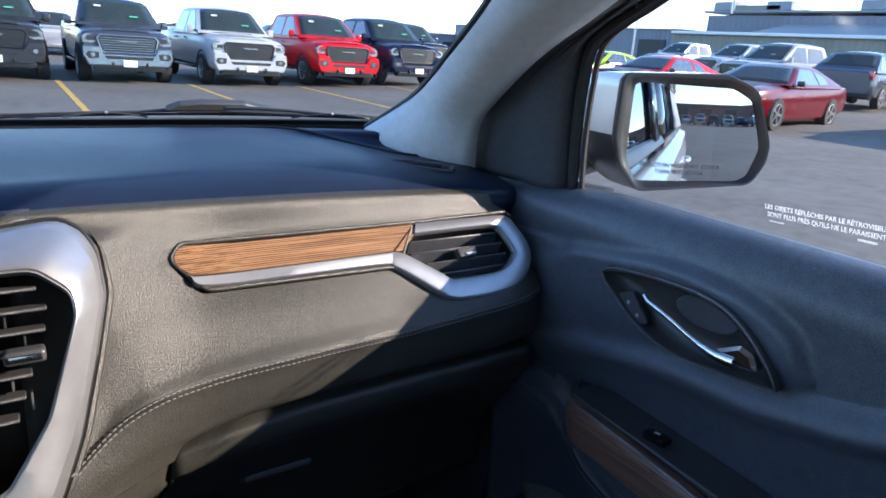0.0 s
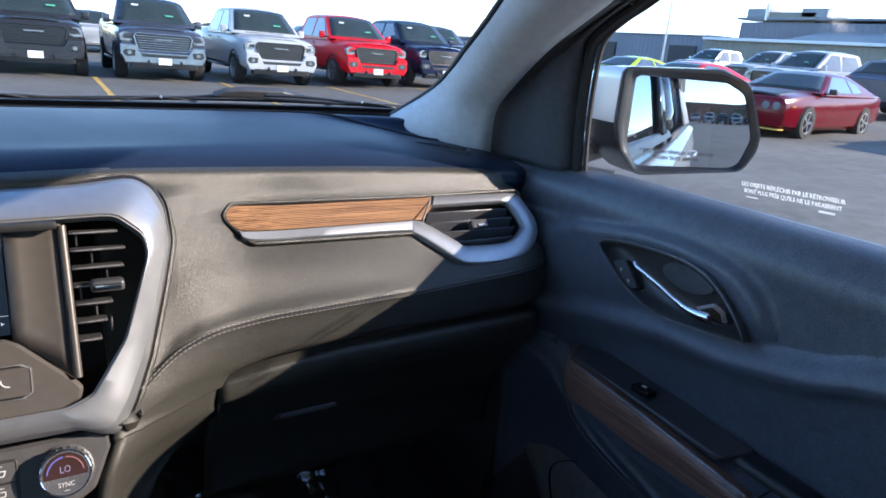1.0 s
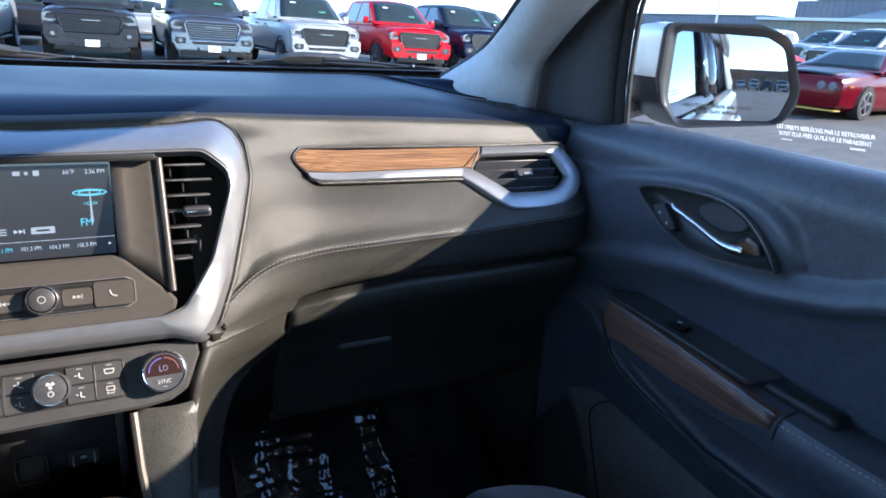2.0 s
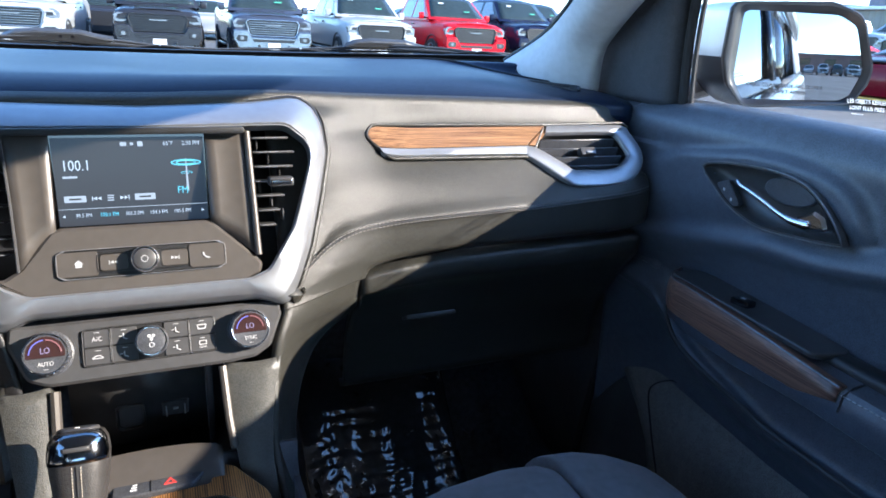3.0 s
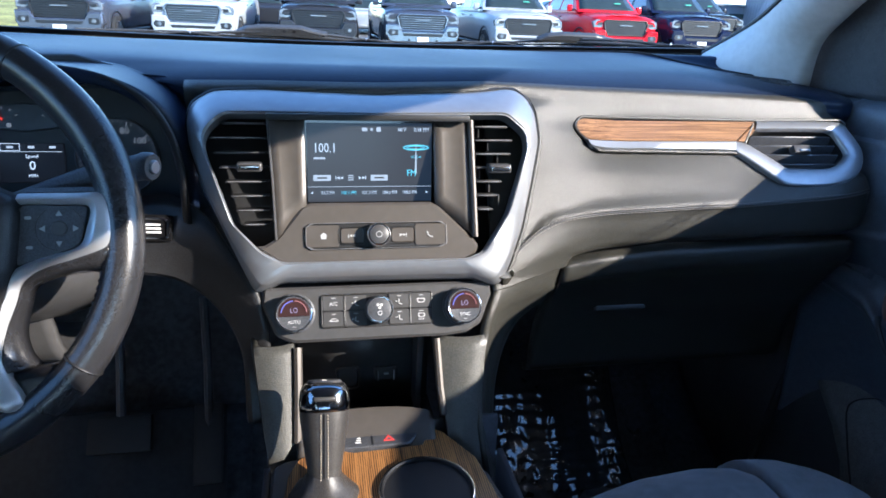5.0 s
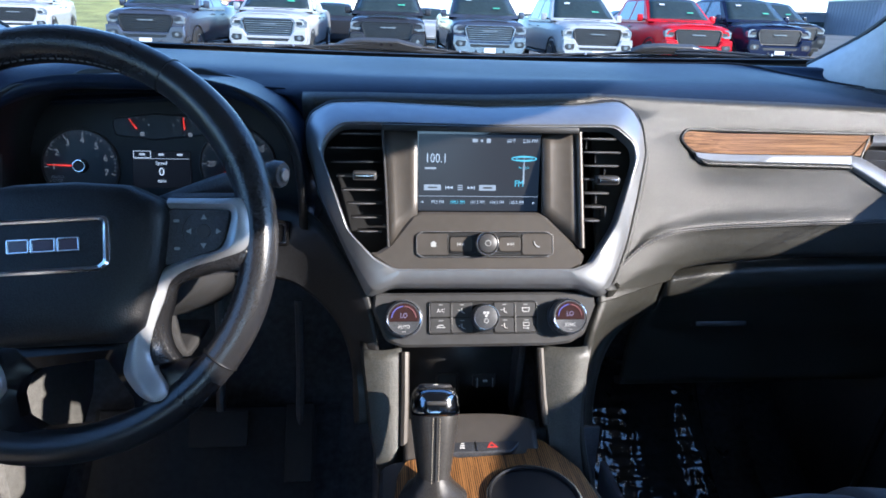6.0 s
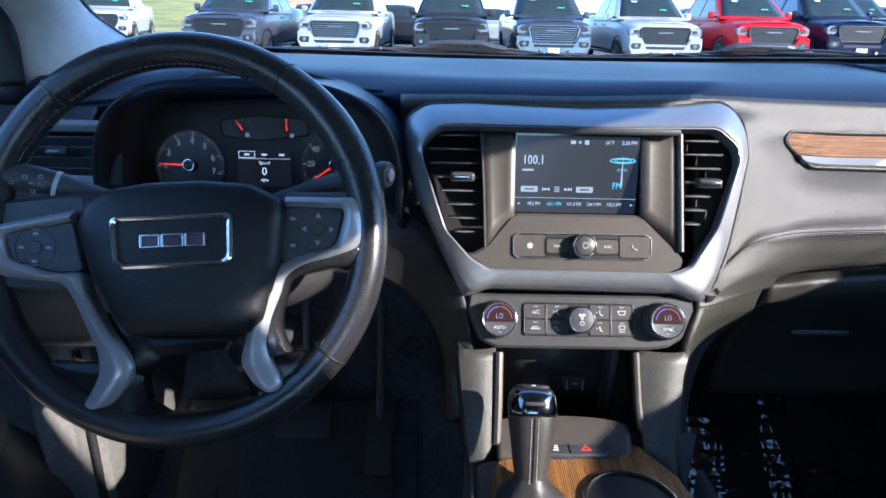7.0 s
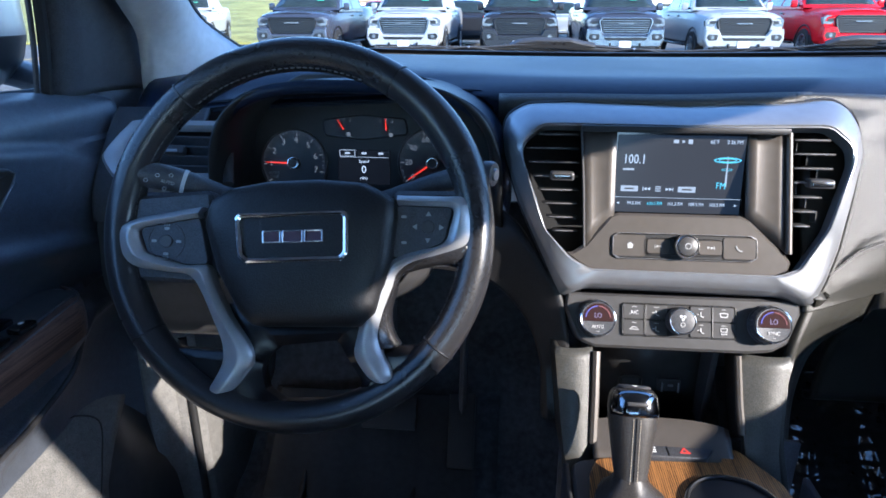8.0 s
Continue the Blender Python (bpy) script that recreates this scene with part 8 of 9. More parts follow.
def build_pickup():
    """A full-size pickup with its nose at y = 0, facing -y, standing on z = 0."""
    t = holder("pickup_truck")
    st = [(0.15, 0.95, 0.50, 1.12, 0.03), (0.22, 0.995, 0.46, 1.19, 0.04), (0.45, 1.02, 0.44, 1.235, 0.05), (1.0, 1.03, 0.44, 1.275, 0.05), (1.45, 1.03, 0.42, 1.315, 0.03), (1.9, 1.03, 0.42, 1.35, 0.0), (3.9, 1.03, 0.42, 1.38, 0.0), (3.96, 1.03, 0.45, 1.41, 0.0), (5.7, 1.02, 0.52, 1.43, 0.0), (5.78, 0.99, 0.55, 1.41, 0.0)]
    part("body", body_loft(st), P_base, t, "painted body")
    # raised bonnet centre
    rows = [[Vector((u * 0.62, y, 1.175 + 0.075 * (y / 1.4) + 0.055 * (1 - abs(u) ** 4) + 0.050 * min(1, y / 0.5))) for u in [k / 5 - 1 for k in range(11)]] for y in (0.22, 0.32, 0.6, 1.0, 1.35, 1.5)]
    part("bonnet_bulge", sheet(rows), P_base, t, solid=-0.02)
    cabin([(1.32, 1.310), (2.12, 1.955), (2.42, 2.005), (3.3, 2.015), (3.66, 1.98), (3.92, 1.38)], 1.32, 1.0, 0.76, t, (1.42, 2.10), (3.70, 3.88),
          [[(1.66, 1.36), (2.66, 1.36), (2.66, 1.90), (2.22, 1.91)], [(2.78, 1.36), (3.66, 1.39), (3.52, 1.90), (2.78, 1.90)]], 0.045)
    for s in (-1, 1):
        m = mirror_m(s)
        mr = part("side_mirror", box(m @ pose(1.13, 1.62, 1.42, 0, 0, 8), 0.17, 0.10, 0.20, 0.04, 2), P_base, t, "side mirror in body colour")
        part("mirror_arm", tube([(s * 0.98, 1.60, 1.37), (s * 1.08, 1.61, 1.38)], 0.03, 6), M_trimblk, mr)
        hl = rounded([(0.66, 1.140), (0.90, 1.150), (0.990, 1.09), (0.985, 0.930), (0.80, 0.915), (0.70, 0.955)], 0.02, 3)
        pm = basis((0, 0.090, 0), (1, 0, 0), (0, 0.06, 1))
        pm2 = pm if s > 0 else mirror_m(-1) @ pm
        lamp = part("headlight", plate(hl, pm2, 0.12, 0.015), M_lens, t, "clear headlight")
        part("lamp_core", plate(rounded([(0.70, 1.08), (0.86, 1.095), (0.88, 0.99), (0.74, 0.985)], 0.02, 3), pm2 @ Matrix.Translation((0, 0, 0.004)), 0.01, 0.003), M_trimblk, lamp)
        part("fog_lamp", disc(pm2 @ Matrix.Translation((0.80, 0.665, 0.130)), 0.055, 0.04, 0.01, 16), M_lens, t)
        ar = [(math.cos(a) * 0.47, math.sin(a) * 0.47) for a in [math.pi * k / 14 for k in range(15)]]
        for yw in (0.98, 4.68):
            bm = bmesh.new()
            lo_ = [Vector((s * 1.025, yw + p[0], 0.40 + p[1])) for p in ar]
            hi_ = [Vector((s * 1.045, yw + p[0] * 1.09, 0.40 + p[1] * 1.09)) for p in ar]
            sheet([lo_, hi_], bm)
            sheet([[Vector((s * 0.80, v.y, v.z)) for v in lo_], lo_], bm)
            arch = part("wheel_arch", bm, M_trimblk, t, solid=0.01)
            well = plate([(p[0] * 0.99, p[1] * 0.99) for p in ar], basis((s * 1.022, yw, 0.40), (0, s, 0), (0, 0, 1)), 0.004, 0.001)
            part("wheel_well", well, M_trimblk, t)
            wheel_part(s * 0.93, yw, 0.405, 0.28, t)
        part("side_step", box(pose(s * 1.03, 2.7, 0.42), 0.10, 2.1, 0.06, 0.02, 1), M_trimblk, t, "black side step")
        for yd in (2.55, 3.56):
            part("door_handle", box(pose(s * 1.045, yd, 1.17), 0.03, 0.17, 0.035, 0.008, 1), M_trimblk, t)
    # nose
    pm = basis((0, 0.070, 0), (1, 0, 0), (0, 0.06, 1))
    gr_o = rounded([(-0.62, 1.150), (0.62, 1.150), (0.70, 1.06), (0.62, 0.755), (0.54, 0.720), (-0.54, 0.720), (-0.62, 0.755), (-0.70, 1.06)], 0.03, 4)
    gr_i = rounded([(-0.59, 1.115), (0.59, 1.115), (0.655, 1.05), (0.585, 0.785), (0.52, 0.755), (-0.52, 0.755), (-0.585, 0.785), (-0.655, 1.05)], 0.025, 4)
    g = part("grille", plate(gr_i, pm, 0.05, 0.005), M_trimblk, t, "dark grille")
    part("grille_surround", hoop(gr_o, gr_i, at(pm, 0, 0, 0.012), 0.06, 0.015), M_trimblk, g)
    for k in range(6):
        part("grille_bar", box(at(pm, 0, 0.800 + 0.054 * k, 0.012), 1.12 + 0.026 * k, 0.018, 0.02, 0.004, 1), M_trimblk, g)
    part("grille_badge", plate(rect(0.40, 0.032, 0.01, 3, 0, 1.00), at(pm, 0, 0, 0.03), 0.01, 0.003), M_lens, g, "plain badge")
    bp = rounded([(-0.985, 0.88), (-0.66, 0.87), (-0.56, 0.71), (0.56, 0.71), (0.66, 0.87), (0.985, 0.88), (1.0, 0.62), (0.90, 0.42), (-0.90, 0.42), (-1.0, 0.62)], 0.03, 3)
    part("bumper", plate(bp, basis((0, -0.02, 0), (1, 0, 0), (0, 0.05, 1)), 0.28, 0.03), P_base, t, "front bumper")
    part("intake", plate(rounded([(-0.56, 0.655), (0.56, 0.655), (0.50, 0.585), (-0.50, 0.585)], 0.015, 3), basis((0, -0.026, 0), (1, 0, 0), (0, 0.05, 1)), 0.02, 0.004), M_trimblk, t)
    for s in (-1, 1):
        fb = [(s * x, z) for x, z in ((0.66, 0.735), (0.90, 0.745), (0.95, 0.66), (0.88, 0.585), (0.68, 0.60))]
        part("fog_bezel", plate(rounded(fb if s > 0 else fb[::-1], 0.02, 3), basis((0, -0.028, 0), (1, 0, 0), (0, 0.05, 1)), 0.02, 0.006), M_trimblk, t, "dark fog lamp surround")
        part("tow_hook", box(pose(s * 0.38, -0.02, 0.47), 0.05, 0.06, 0.09, 0.015, 2), M_trimblk, t)
    part("lower_intake", plate(rounded([(-0.78, 0.455), (0.78, 0.455), (0.74, 0.405), (-0.74, 0.405)], 0.015, 3), basis((0, -0.030, 0), (1, 0, 0), (0, 0.05, 1)), 0.02, 0.004), M_trimblk, t)
    part("skid", box(pose(0, 0.14, 0.38), 1.6, 0.22, 0.14, 0.03, 2), M_trimblk, t)
    part("number_plate", plate(rect(0.31, 0.16, 0.01, 2, 0, 0.49), basis((0, -0.040, 0), (1, 0, 0), (0, 0.05, 1)), 0.02, 0.003), M_plate, t, "plain white plate")
    part("windscreen_sticker", plate(rect(0.16, 0.06, 0.01), basis((-0.42, 1.84, 1.77), (1, 0, 0), (0, 0.79, 0.61)) @ Matrix.Translation((0, 0, 0.055)), 0.004, 0.001), M_plate, t)
    part("stock_tag", plate(rect(0.20, 0.05, 0.008), basis((0.38, 1.60, 1.555), (1, 0, 0), (0, 0.79, 0.61)) @ Matrix.Translation((0, 0, 0.055)), 0.004, 0.001), M_tag, t, "green stock tag behind the glass")
    part("wiper", tube([(-0.6, 1.36, 1.36), (0.1, 1.40, 1.38), (0.5, 1.37, 1.365)], 0.012, 5), M_trimblk, t)
    return t


def build_coupe():
    """A long low coupe with its nose at y = 0, facing -y."""
    t = holder("coupe")
    st = [(0.0, 0.80, 0.42, 0.78, 0.0), (0.06, 0.90, 0.26, 0.84, 0.01), (0.35, 0.945, 0.20, 0.885, 0.02), (0.9, 0.96, 0.19, 0.93, 0.03), (1.65, 0.95, 0.19, 0.965, 0.02), (2.6, 0.95, 0.19, 0.985, 0.0), (3.5, 0.965, 0.20, 1.02, 0.0), (4.3, 0.96, 0.24, 1.03, 0.01), (4.85, 0.92, 0.34, 1.00, 0.01), (5.0, 0.86, 0.48, 0.96, 0.0)]
    part("body", body_loft(st), P_base, t, "painted body")
    cabin([(1.42, 0.955), (2.30, 1.36), (2.65, 1.405), (3.15, 1.405), (3.55, 1.345), (4.35, 1.03)], 0.965, 0.93, 0.60, t, (1.52, 2.28), (3.60, 4.15),
          [[(1.74, 1.00), (3.02, 1.01), (3.02, 1.32), (2.38, 1.335)], [(3.10, 1.01), (3.62, 1.03), (3.52, 1.20), (3.10, 1.31)]], 0.03)
    part("bonnet_panel", sheet([[Vector((u * 0.62, y, z + 0.035 * (1 - u * u))) for u in [k / 4 - 1 for k in range(9)]] for y, z in ((0.12, 0.868), (0.35, 0.902), (0.9, 0.948), (1.40, 0.968))]), M_trimblk, t, "matt black bonnet panel", solid=0.01)
    for s in (-1, 1):
        part("side_mirror", box(pose(s * 1.02, 1.78, 1.02), 0.16, 0.10, 0.12, 0.03, 2), M_trimblk, t, "black side mirror")
        part("tail_light", box(pose(s * 0.55, 4.99, 0.86), 0.55, 0.03, 0.11, 0.01, 1), M_tail, t)
        part("marker_lamp", box(pose(s * 0.945, 0.30, 0.68), 0.02, 0.16, 0.04, 0.005, 1), M_amber, t)
        for xx in (0.50, 0.72):
            part("headlight", disc(basis((s * xx, -0.015, 0.67), (1, 0, 0), (0, 0, 1)), 0.085, 0.03, 0.01, 20), M_lens, t, "round headlight")
        ar = [(math.cos(a) * 0.40, math.sin(a) * 0.40) for a in [math.pi * (k / 14) for k in range(15)]]
        for yw in (0.98, 3.93):
            part("wheel_well", plate([(p[0] * 0.97, p[1] * 0.97) for p in ar], basis((s * 0.962, yw, 0.33), (0, s, 0), (0, 0, 1)), 0.004, 0.001), M_trimblk, t)
            wheel_part(s * 0.865, yw, 0.355, 0.25, t, 5)
    part("grille", plate(rounded([(-0.84, 0.77), (0.84, 0.77), (0.80, 0.58), (-0.80, 0.58)], 0.05, 4), basis((0, -0.004, 0), (1, 0, 0), (0, 0.05, 1)), 0.05, 0.01), M_trimblk, t, "dark full-width grille")
    part("lower_intake", plate(rounded([(-0.70, 0.45), (0.70, 0.45), (0.64, 0.30), (-0.64, 0.30)], 0.04, 4), basis((0, 0.035, 0), (1, 0, 0), (0, 0.05, 1)), 0.05, 0.01), M_trimblk, t)
    part("splitter", box(pose(0, 0.14, 0.20), 1.70, 0.26, 0.035, 0.01, 1), M_line, t, "yellow splitter guard")
    return t


def build_suv(name="suv", h=1.72, length=4.8):
    t = holder(name)
    k = length / 4.8
    st = [(0.0, 0.82, 0.45, 0.90, 0.0), (0.08, 0.90, 0.34, 0.98, 0.02), (0.4, 0.94, 0.26, 1.02, 0.03), (1.15, 0.95, 0.24, 1.08, 0.02), (1.7, 0.95, 0.24, 1.10, 0.0), (4.3, 0.95, 0.26, 1.14, 0.0), (4.7, 0.92, 0.34, 1.13, 0.0), (4.8, 0.86, 0.45, 1.05, 0.0)]
    part("body", body_loft([(y * k, w, a, b * (0.85 + 0.15 * h / 1.72), c) for y, w, a, b, c in st]), P_base, t, "painted body")
    zb = 1.08 * (0.85 + 0.15 * h / 1.72)
    cabin([(1.2 * k, zb - 0.005), (2.0 * k, h - 0.09), (2.3 * k, h - 0.05), (3.4 * k, h - 0.05), (3.95 * k, h - 0.09), (4.66 * k, zb + 0.02)], zb, 0.925, 0.66, t, (1.28 * k, 1.98 * k), (4.0 * k, 4.5 * k),
          [[(1.6 * k, zb + 0.04), (2.75 * k, zb + 0.04), (2.75 * k, h - 0.14), (2.08 * k, h - 0.15)], [(2.84 * k, zb + 0.04), (3.7 * k, zb + 0.05), (3.7 * k, h - 0.15), (2.84 * k, h - 0.14)], [(3.78 * k, zb + 0.05), (4.35 * k, zb + 0.07), (3.95 * k, h - 0.18), (3.78 * k, h - 0.16)]])
    for s in (-1, 1):
        part("side_mirror", box(pose(s * 1.03, 1.45 * k, zb + 0.06), 0.18, 0.1, 0.15, 0.03, 2), M_trimblk, t)
        part("headlight", box(pose(s * 0.72, 0.05, 0.86), 0.34, 0.12, 0.12, 0.03, 2), M_lens, t, "headlight")
        part("tail_light", box(pose(s * 0.83, 4.74 * k, 0.98), 0.14, 0.12, 0.28, 0.03, 2), M_tail, t, "red tail light")
        for yw in (0.92, 3.85):
            ar = [(math.cos(a) * 0.40, math.sin(a) * 0.40) for a in [math.pi * (j / 12) for j in range(13)]]
            part("wheel_well", plate(ar, basis((s * 0.952, yw * k, 0.34), (0, s, 0), (0, 0, 1)), 0.004, 0.001), M_trimblk, t)
            wheel_part(s * 0.86, yw * k, 0.355, 0.23, t)
    part("grille", plate(rounded([(-0.46, 0.92), (0.46, 0.92), (0.40, 0.66), (-0.40, 0.66)], 0.04, 4), basis((0, -0.006, 0), (1, 0, 0), (0, 0.05, 1)), 0.04, 0.008), M_trimblk, t, "dark grille")
    part("number_plate", plate(rect(0.31, 0.16, 0.01, 2, 0, 0.50), basis((0, -0.006, 0), (1, 0, 0), (0, 0.02, 1)), 0.02, 0.003), M_plate, t)
    return t


def recolour(ob, changes):
    for c in (ob, *ob.children_recursive):
        if c.type == 'MESH' and c.data.materials:
            m = c.data.materials[0]
            for key, mat in changes.items():
                if key == m or key == c.name.split(".")[0]:
                    c.material_slots[0].link = 'OBJECT'
                    c.material_slots[0].material = mat


pickup = build_pickup()
coupe = build_coupe()
suv = build_suv()
sedan = build_suv("sedan", 1.46, 4.7)


def put(src, x, y, turn, colour, label, cat, group="", extra=None, z=0.0):
    ob = copy_thing(src, pose(x, y, z + gz(x), 0, 0, turn))
    ch = {P_base: PAINT[colour]}
    ch.update(extra or {})
    recolour(ob, ch)
    return tagged(ob, label, cat, group)


M_brightwork = material("dulled brightwork", (0.26, 0.27, 0.29), 0.24, metal=0.9, var=0.15, var_scale=4)
CHR = {"grille_bar": M_brightwork, "grille_surround": M_brightwork, "bumper": M_brightwork}
SILV = {"grille_bar": M_brightwork, "grille_surround": M_brightwork}
row = "pickups parked nose out"
put(pickup, -12.30, 24.0, 14, "white", "white pickup truck with a black grille, parked nose out", "pickup truck", row)
put(pickup, -6.10, 17.92, -3, "slate", "slate blue pickup truck with a black grille, parked nose out", "pickup truck", row)
put(pickup, -3.02, 17.92, -2, "white", "white pickup truck with a chrome grille, parked nose out", "pickup truck", row, SILV)
put(pickup, 0.08, 17.92, -1, "charcoal", "charcoal pickup truck with a black grille, parked nose out", "pickup truck", row)
put(pickup, 2.83, 17.92, 0, "slate", "slate grey pickup truck with a chrome grille and bumper", "pickup truck", row, CHR)
put(pickup, 5.81, 17.92, 2, "white", "white pickup truck with a black grille and white bumper", "pickup truck", row)
put(pickup, 8.69, 17.92, 2, "red", "bright red pickup truck with a black grille", "pickup truck", row)
put(pickup, 11.29, 18.29, 3, "navy", "dark navy pickup truck with a black grille", "pickup truck", row)
put(pickup, 15.20, 23.4, 3, "charcoal", "charcoal pickup truck farther back in the row", "pickup truck", row)
# second row behind
row2 = "cars in the row behind"
put(suv, -0.1 - 1.8, 29.5, 180, "charcoal", "dark suv seen from behind with red tail lights", "suv", row2)
put(suv, 2.2, 31.0, 0, "white", "white suv parked behind the pickups", "suv", row2)
put(sedan, 5.3, 33.0, 0, "white", "white saloon parked behind the pickups", "car", row2)
put(suv, 8.9, 31.0, 0, "white", "white suv with a dark windscreen behind the pickups", "suv", row2)
put(suv, -5.2, 31.0, 180, "red", "red suv parked behind the pickups", "suv", row2)
put(suv, 15.8, 34.0, 90, "silver", "silver suv far across the lot", "suv", row2)
# to the passenger's side
rowc = "cars parked side on"
put(coupe, 12.8, 8.7, -83.4, "crimson", "crimson two-door coupe with dark bonnet and alloy wheels", "coupe", rowc)
put(coupe, 14.6, 13.6, -88, "red", "red two-door coupe parked side on", "coupe", rowc)
put(coupe, 17.6, 18.9, -88, "lime", "lime green two-door coupe parked side on", "coupe", rowc)
put(pickup, 29.5, 21.0, -100, "white", "white pickup truck seen across the lot", "pickup truck", rowc)
put(pickup, 22.8, 15.0, -100, "white", "white pickup truck parked behind the coupe", "pickup truck", rowc)
put(suv, 26.4, 11.0, 96, "slate", "dark blue-grey suv seen from behind", "suv", rowc)
put(sedan, 15.3, 4.9, -90, "navy", "dark navy saloon at the lot's edge", "car", rowc)
put(pickup, 33.0, 27.0, -95, "silver", "silver pickup truck far across the lot", "pickup truck", rowc)
# behind our car, in the mirror
rowb = "pickups parked behind our car"
for k, (colour, kind_) in enumerate((("white", pickup), ("silver", suv), ("white", pickup), ("charcoal", pickup), ("white", pickup), ("navy", suv), ("white", pickup), ("charcoal", suv), ("white", suv), ("white", pickup), ("slate", pickup), ("white", suv), ("charcoal", pickup))):
    ob = put(kind_, -3.0 + 2.75 * k, -60.0 - 0.4 * (k % 2), 180, colour, {"white": "white", "silver": "silver", "charcoal": "charcoal", "navy": "navy", "slate": "slate blue"}[colour] + (" pickup truck" if kind_ is pickup else " suv") + " parked far behind our car", "pickup truck" if kind_ is pickup else "suv", rowb)
for src in (pickup, coupe, suv, sedan):
    for o in (*src.children_recursive, src):
        bpy.data.objects.remove(o)


# ======== buildings ========
FACE_TO[0] = Vector((0, 0, 30))
M_wall_b = material("blue-grey ribbed cladding", (0.165, 0.175, 0.215), 0.6, var=0.08, var_scale=0.3)
M_wall_t = material("beige ribbed cladding", (0.235, 0.230, 0.195), 0.7, var=0.08, var_scale=0.3)
M_roofm = material("pale roof sheet", (0.23, 0.25, 0.28), 0.5, var=0.06, var_scale=0.2)
M_brick = material("dull red brick", (0.20, 0.12, 0.10), 0.8, var=0.15, var_scale=0.8)
M_door_d = material("dark opening", (0.025, 0.025, 0.028), 0.6, var=0.2)


def ribbed(x, y0, y1, z0, z1, depth, pitch):
    """A wall of upright ribs facing -x."""
    n = int(abs(y1 - y0) / pitch)
    pts = []
    for k in range(n):
        y = y0 + (y1 - y0) * k / n
        d = (y1 - y0) / n
        pts += [(x, y), (x, y + d * 0.55), (x + depth, y + d * 0.65), (x + depth, y + d * 0.90)]
    pts.append((x, y1))
    return sheet([[(a, b, z0) for a, b in pts], [(a, b, z1) for a, b in pts]])


shed = holder("warehouse", (62, 40, 0))
tagged(shed, "long low blue-grey and beige metal clad warehouse", "building")
part("wall", ribbed(60, 88, 46, 0, 4.9, 0.04, 0.6), M_wall_b, shed, "blue-grey wall", smooth=False, solid=-0.2)
part("wall", ribbed(58, 45.5, -12, 0, 4.4, 0.04, 0.6), M_wall_t, shed, "beige wall", smooth=False, solid=-0.2)
part("wall", ribbed(64, 46, 20, 4.4, 6.6, 0.04, 0.6), M_wall_b, shed, "upper wall", smooth=False, solid=-0.2)
part("roof_edge", box(pose(57.8, 16.7, 4.5), 0.5, 57.5, 0.28, 0.05, 1), M_plate, shed, "white roof edge")
part("roof", sheet([[(57.7, y, 4.6), (70, y, 7.0), (90, y, 7.0)] for y in (37, 20, -12)]), M_roofm, shed, "pale metal roof", solid=-0.2)
part("roof", sheet([[(59.9, y, 4.95), (75, y, 5.2)] for y in (88, 60, 46)]), M_roofm, shed, solid=-0.2)
part("roof", sheet([[(63.8, y, 7.05), (78, y, 7.3)] for y in (46.5, 20)]), M_roofm, shed, solid=-0.2)
part("penthouse", box(pose(68, 41.5, 6.6), 6, 5.5, 2.2, 0.05, 1), M_wall_t, shed, "beige roof box")
for k, (y, w) in enumerate(((49.6, 3.6), (62, 5.0), (73, 5.0))):
    part("gate", box(pose(59.95, y, 1.9), 0.25, w, 3.8, 0.03, 1), M_door_d, shed, "dark open gateway")
for k in range(5):
    y = 34 - 9 * k
    wd = part("window", box(pose(57.95, y, 2.6), 0.2, 2.2, 1.3, 0.02, 1), M_tint, shed, "dark window")
    part("window_rim", box(pose(57.93, y, 1.9), 0.25, 2.4, 0.12, 0.02, 1), M_plate, wd)
for y in (45, 39, 30, 24):
    part("roof_vent", box(pose(66, y, 7.6), 2.0, 2.6, 0.9, 0.1, 1), M_roofm, shed, "roof machine")
part("flue", tube([(63.9, 43.2, 6.8), (63.9, 43.2, 8.4)], 0.18, 10), M_rim, shed)
back = holder("brick_hall", (10, -92, 0))
tagged(back, "long dull red brick hall behind the lot", "building")
part("wall", box(pose(10, -92, 2.3), 50, 8, 4.6, 0.05, 1), M_brick, back)
part("roof_edge", box(pose(10, -92, 4.7), 50.6, 8.6, 0.3, 0.05, 1), M_roofm, back)
for k in range(6):
    part("window", box(pose(-9 + 6.8 * k, -87.95, 2.8), 3.0, 0.12, 1.6, 0.03, 1), M_tint, back, "dark window")
far = holder("office_block", (62, 92, 0))
tagged(far, "low grey building far across the road", "building")
part("wall", box(pose(62, 92, 1.6), 40, 8, 3.2, 0.05, 1), M_wall_b, far)
part("roof_edge", box(pose(62, 92, 3.3), 40.6, 8.6, 0.3, 0.05, 1), M_roofm, far)
for k in range(6):
    part("window", box(pose(47 + 6 * k, 87.95, 1.6), 2.4, 0.12, 1.2, 0.03, 1), M_tint, far, "dark window")


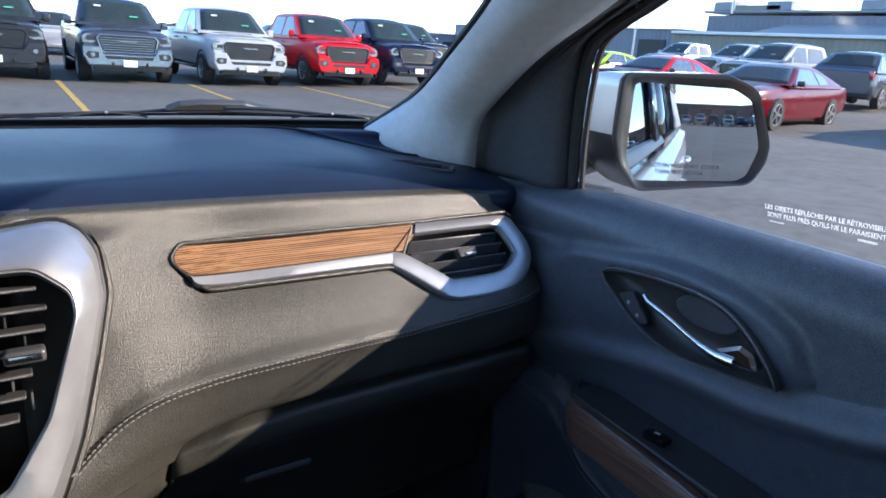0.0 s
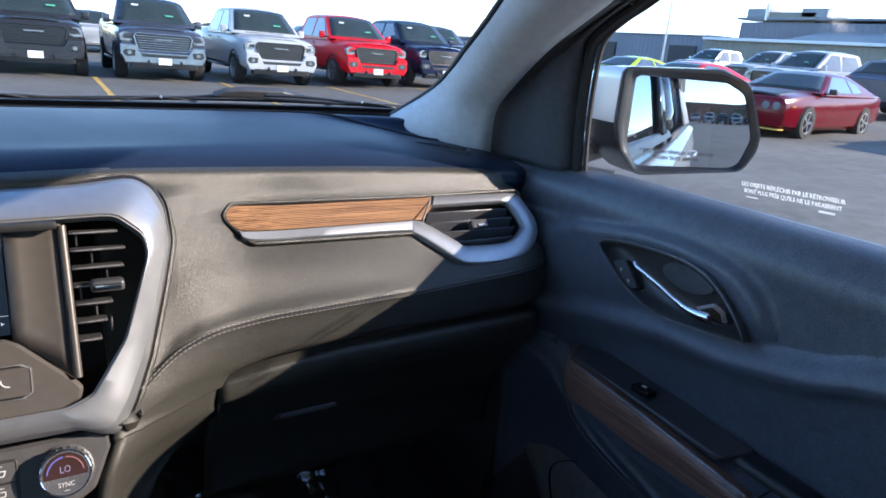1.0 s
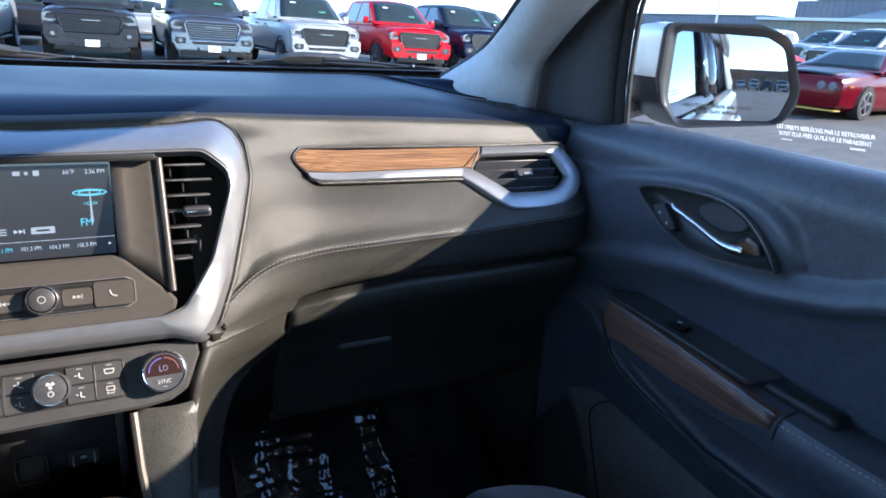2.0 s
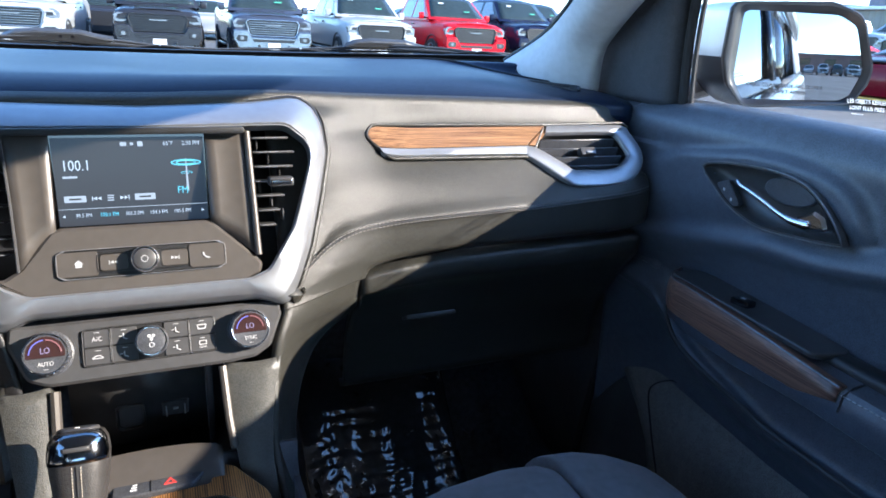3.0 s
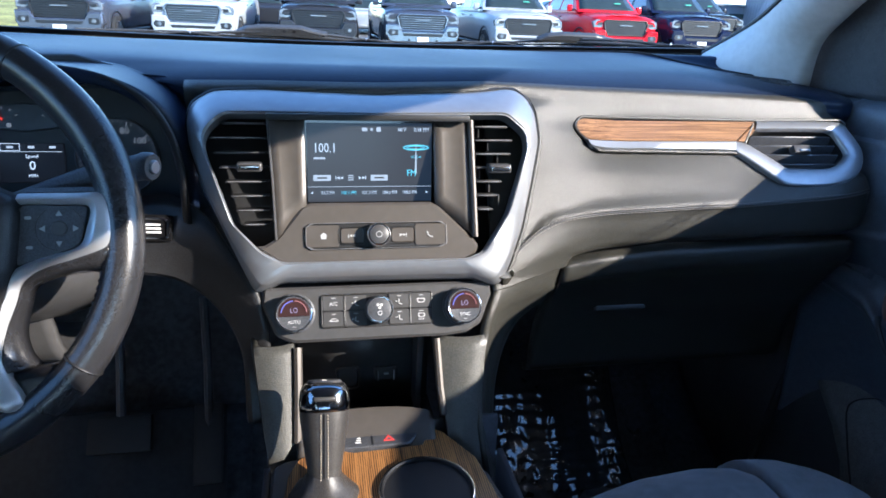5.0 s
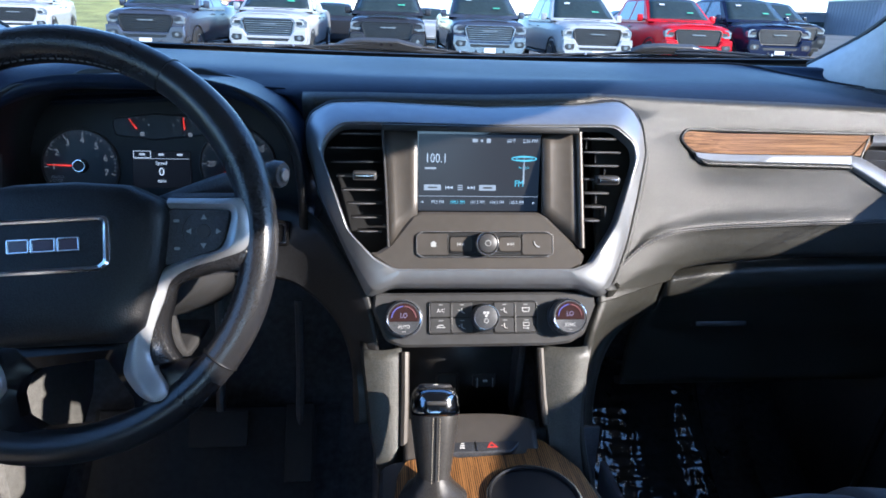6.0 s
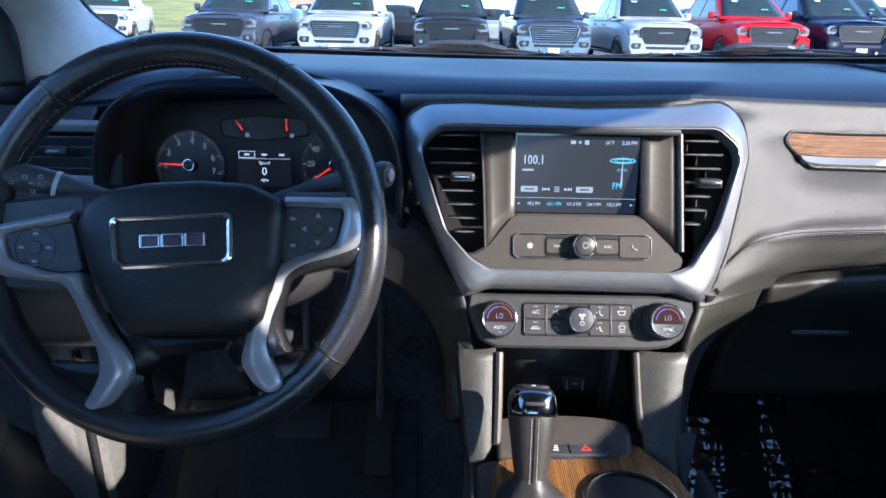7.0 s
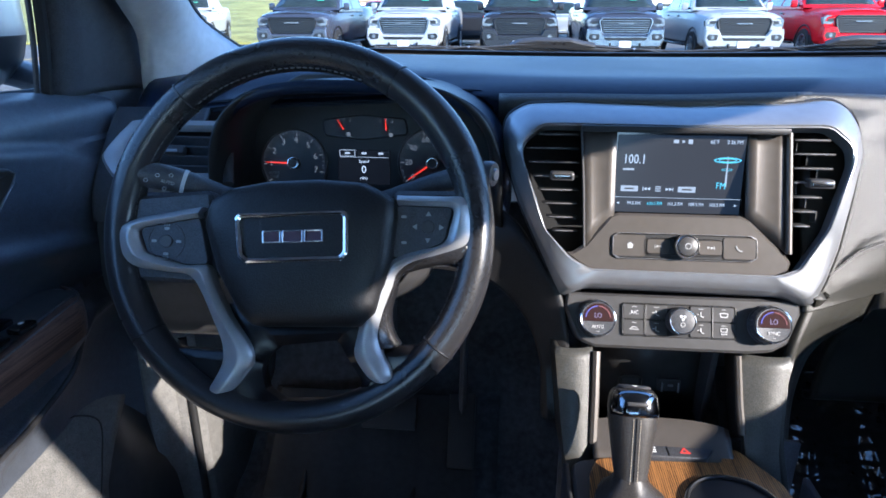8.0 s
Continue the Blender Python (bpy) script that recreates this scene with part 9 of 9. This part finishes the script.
def lamp_post(x, y):
    p = holder("street_lamp", (x, y, 0))
    tagged(p, "tall slim grey lot lamp post", "lamp post", "lot lamps")
    part("pole", tube([(x, y, 0), (x, y, 4.5), (x, y, 9.0)], [0.11, 0.09, 0.07], 10), M_rim, p)
    part("base", lathe([(0.3, 0), (0.3, 0.7), (0.26, 0.75), (0.0001, 0.75)], pose(x, y, 0), 20), M_roofm, p)
    for s in (-1, 1):
        part("lamp_head", box(pose(x + 0.55 * s, y, 9.0), 0.8, 0.4, 0.14, 0.03, 1), M_trimblk, p)


lamp_post(17.0, -60.0)
lamp_post(46.0, 40.0)

# distance: low dark treeline and a brown field rise
M_treeline = material("far trees", (0.075, 0.07, 0.05), 0.95, var=0.35, var_scale=0.08)
bm = bmesh.new()
rng = random.Random(5)
for k in range(420):
    a = rng.uniform(0, 2 * math.pi)
    r = rng.uniform(230, 320)
    h = rng.uniform(1.6, 3.6)
    c = Vector((math.cos(a) * r, math.sin(a) * r, 0))
    w = rng.uniform(4, 9)
    b2 = bmesh.new()
    bmesh.ops.create_icosphere(b2, subdivisions=1, radius=1.0, matrix=Matrix.Translation(c + Vector((0, 0, h * 0.5))) @ Matrix.Diagonal((w, w, h * 0.55, 1)))
    for v in b2.verts:
        v.co += Vector((rng.uniform(-1, 1), rng.uniform(-1, 1), rng.uniform(-0.35, 0.35)))
    merge(bm, b2)
field = bmesh.new()
sheet([[(190 * math.cos(a) * g, 190 * math.sin(a) * g, z + 0.5 * math.sin(9 * a) * (g > 1)) for g, z in ((0.9, 3.0), (1.0, 7.0), (1.2, 11.0), (1.5, 15.0))] for a in [radians(98 + 70 * k / 30) for k in range(31)]], field)
ob = part("field_rise", field, material("dry stubble field", (0.36, 0.26, 0.15), 0.95, bump=0.6, bump_scale=4, var=0.25, var_scale=0.05), None, solid=-0.3)
tagged(ob, "low tan stubble field rising beyond the lot", "field", kind="structure")
tl = part("far_trees", bm, M_treeline, None)
tagged(tl, "low brown treeline on the horizon", "trees", kind="stuff")
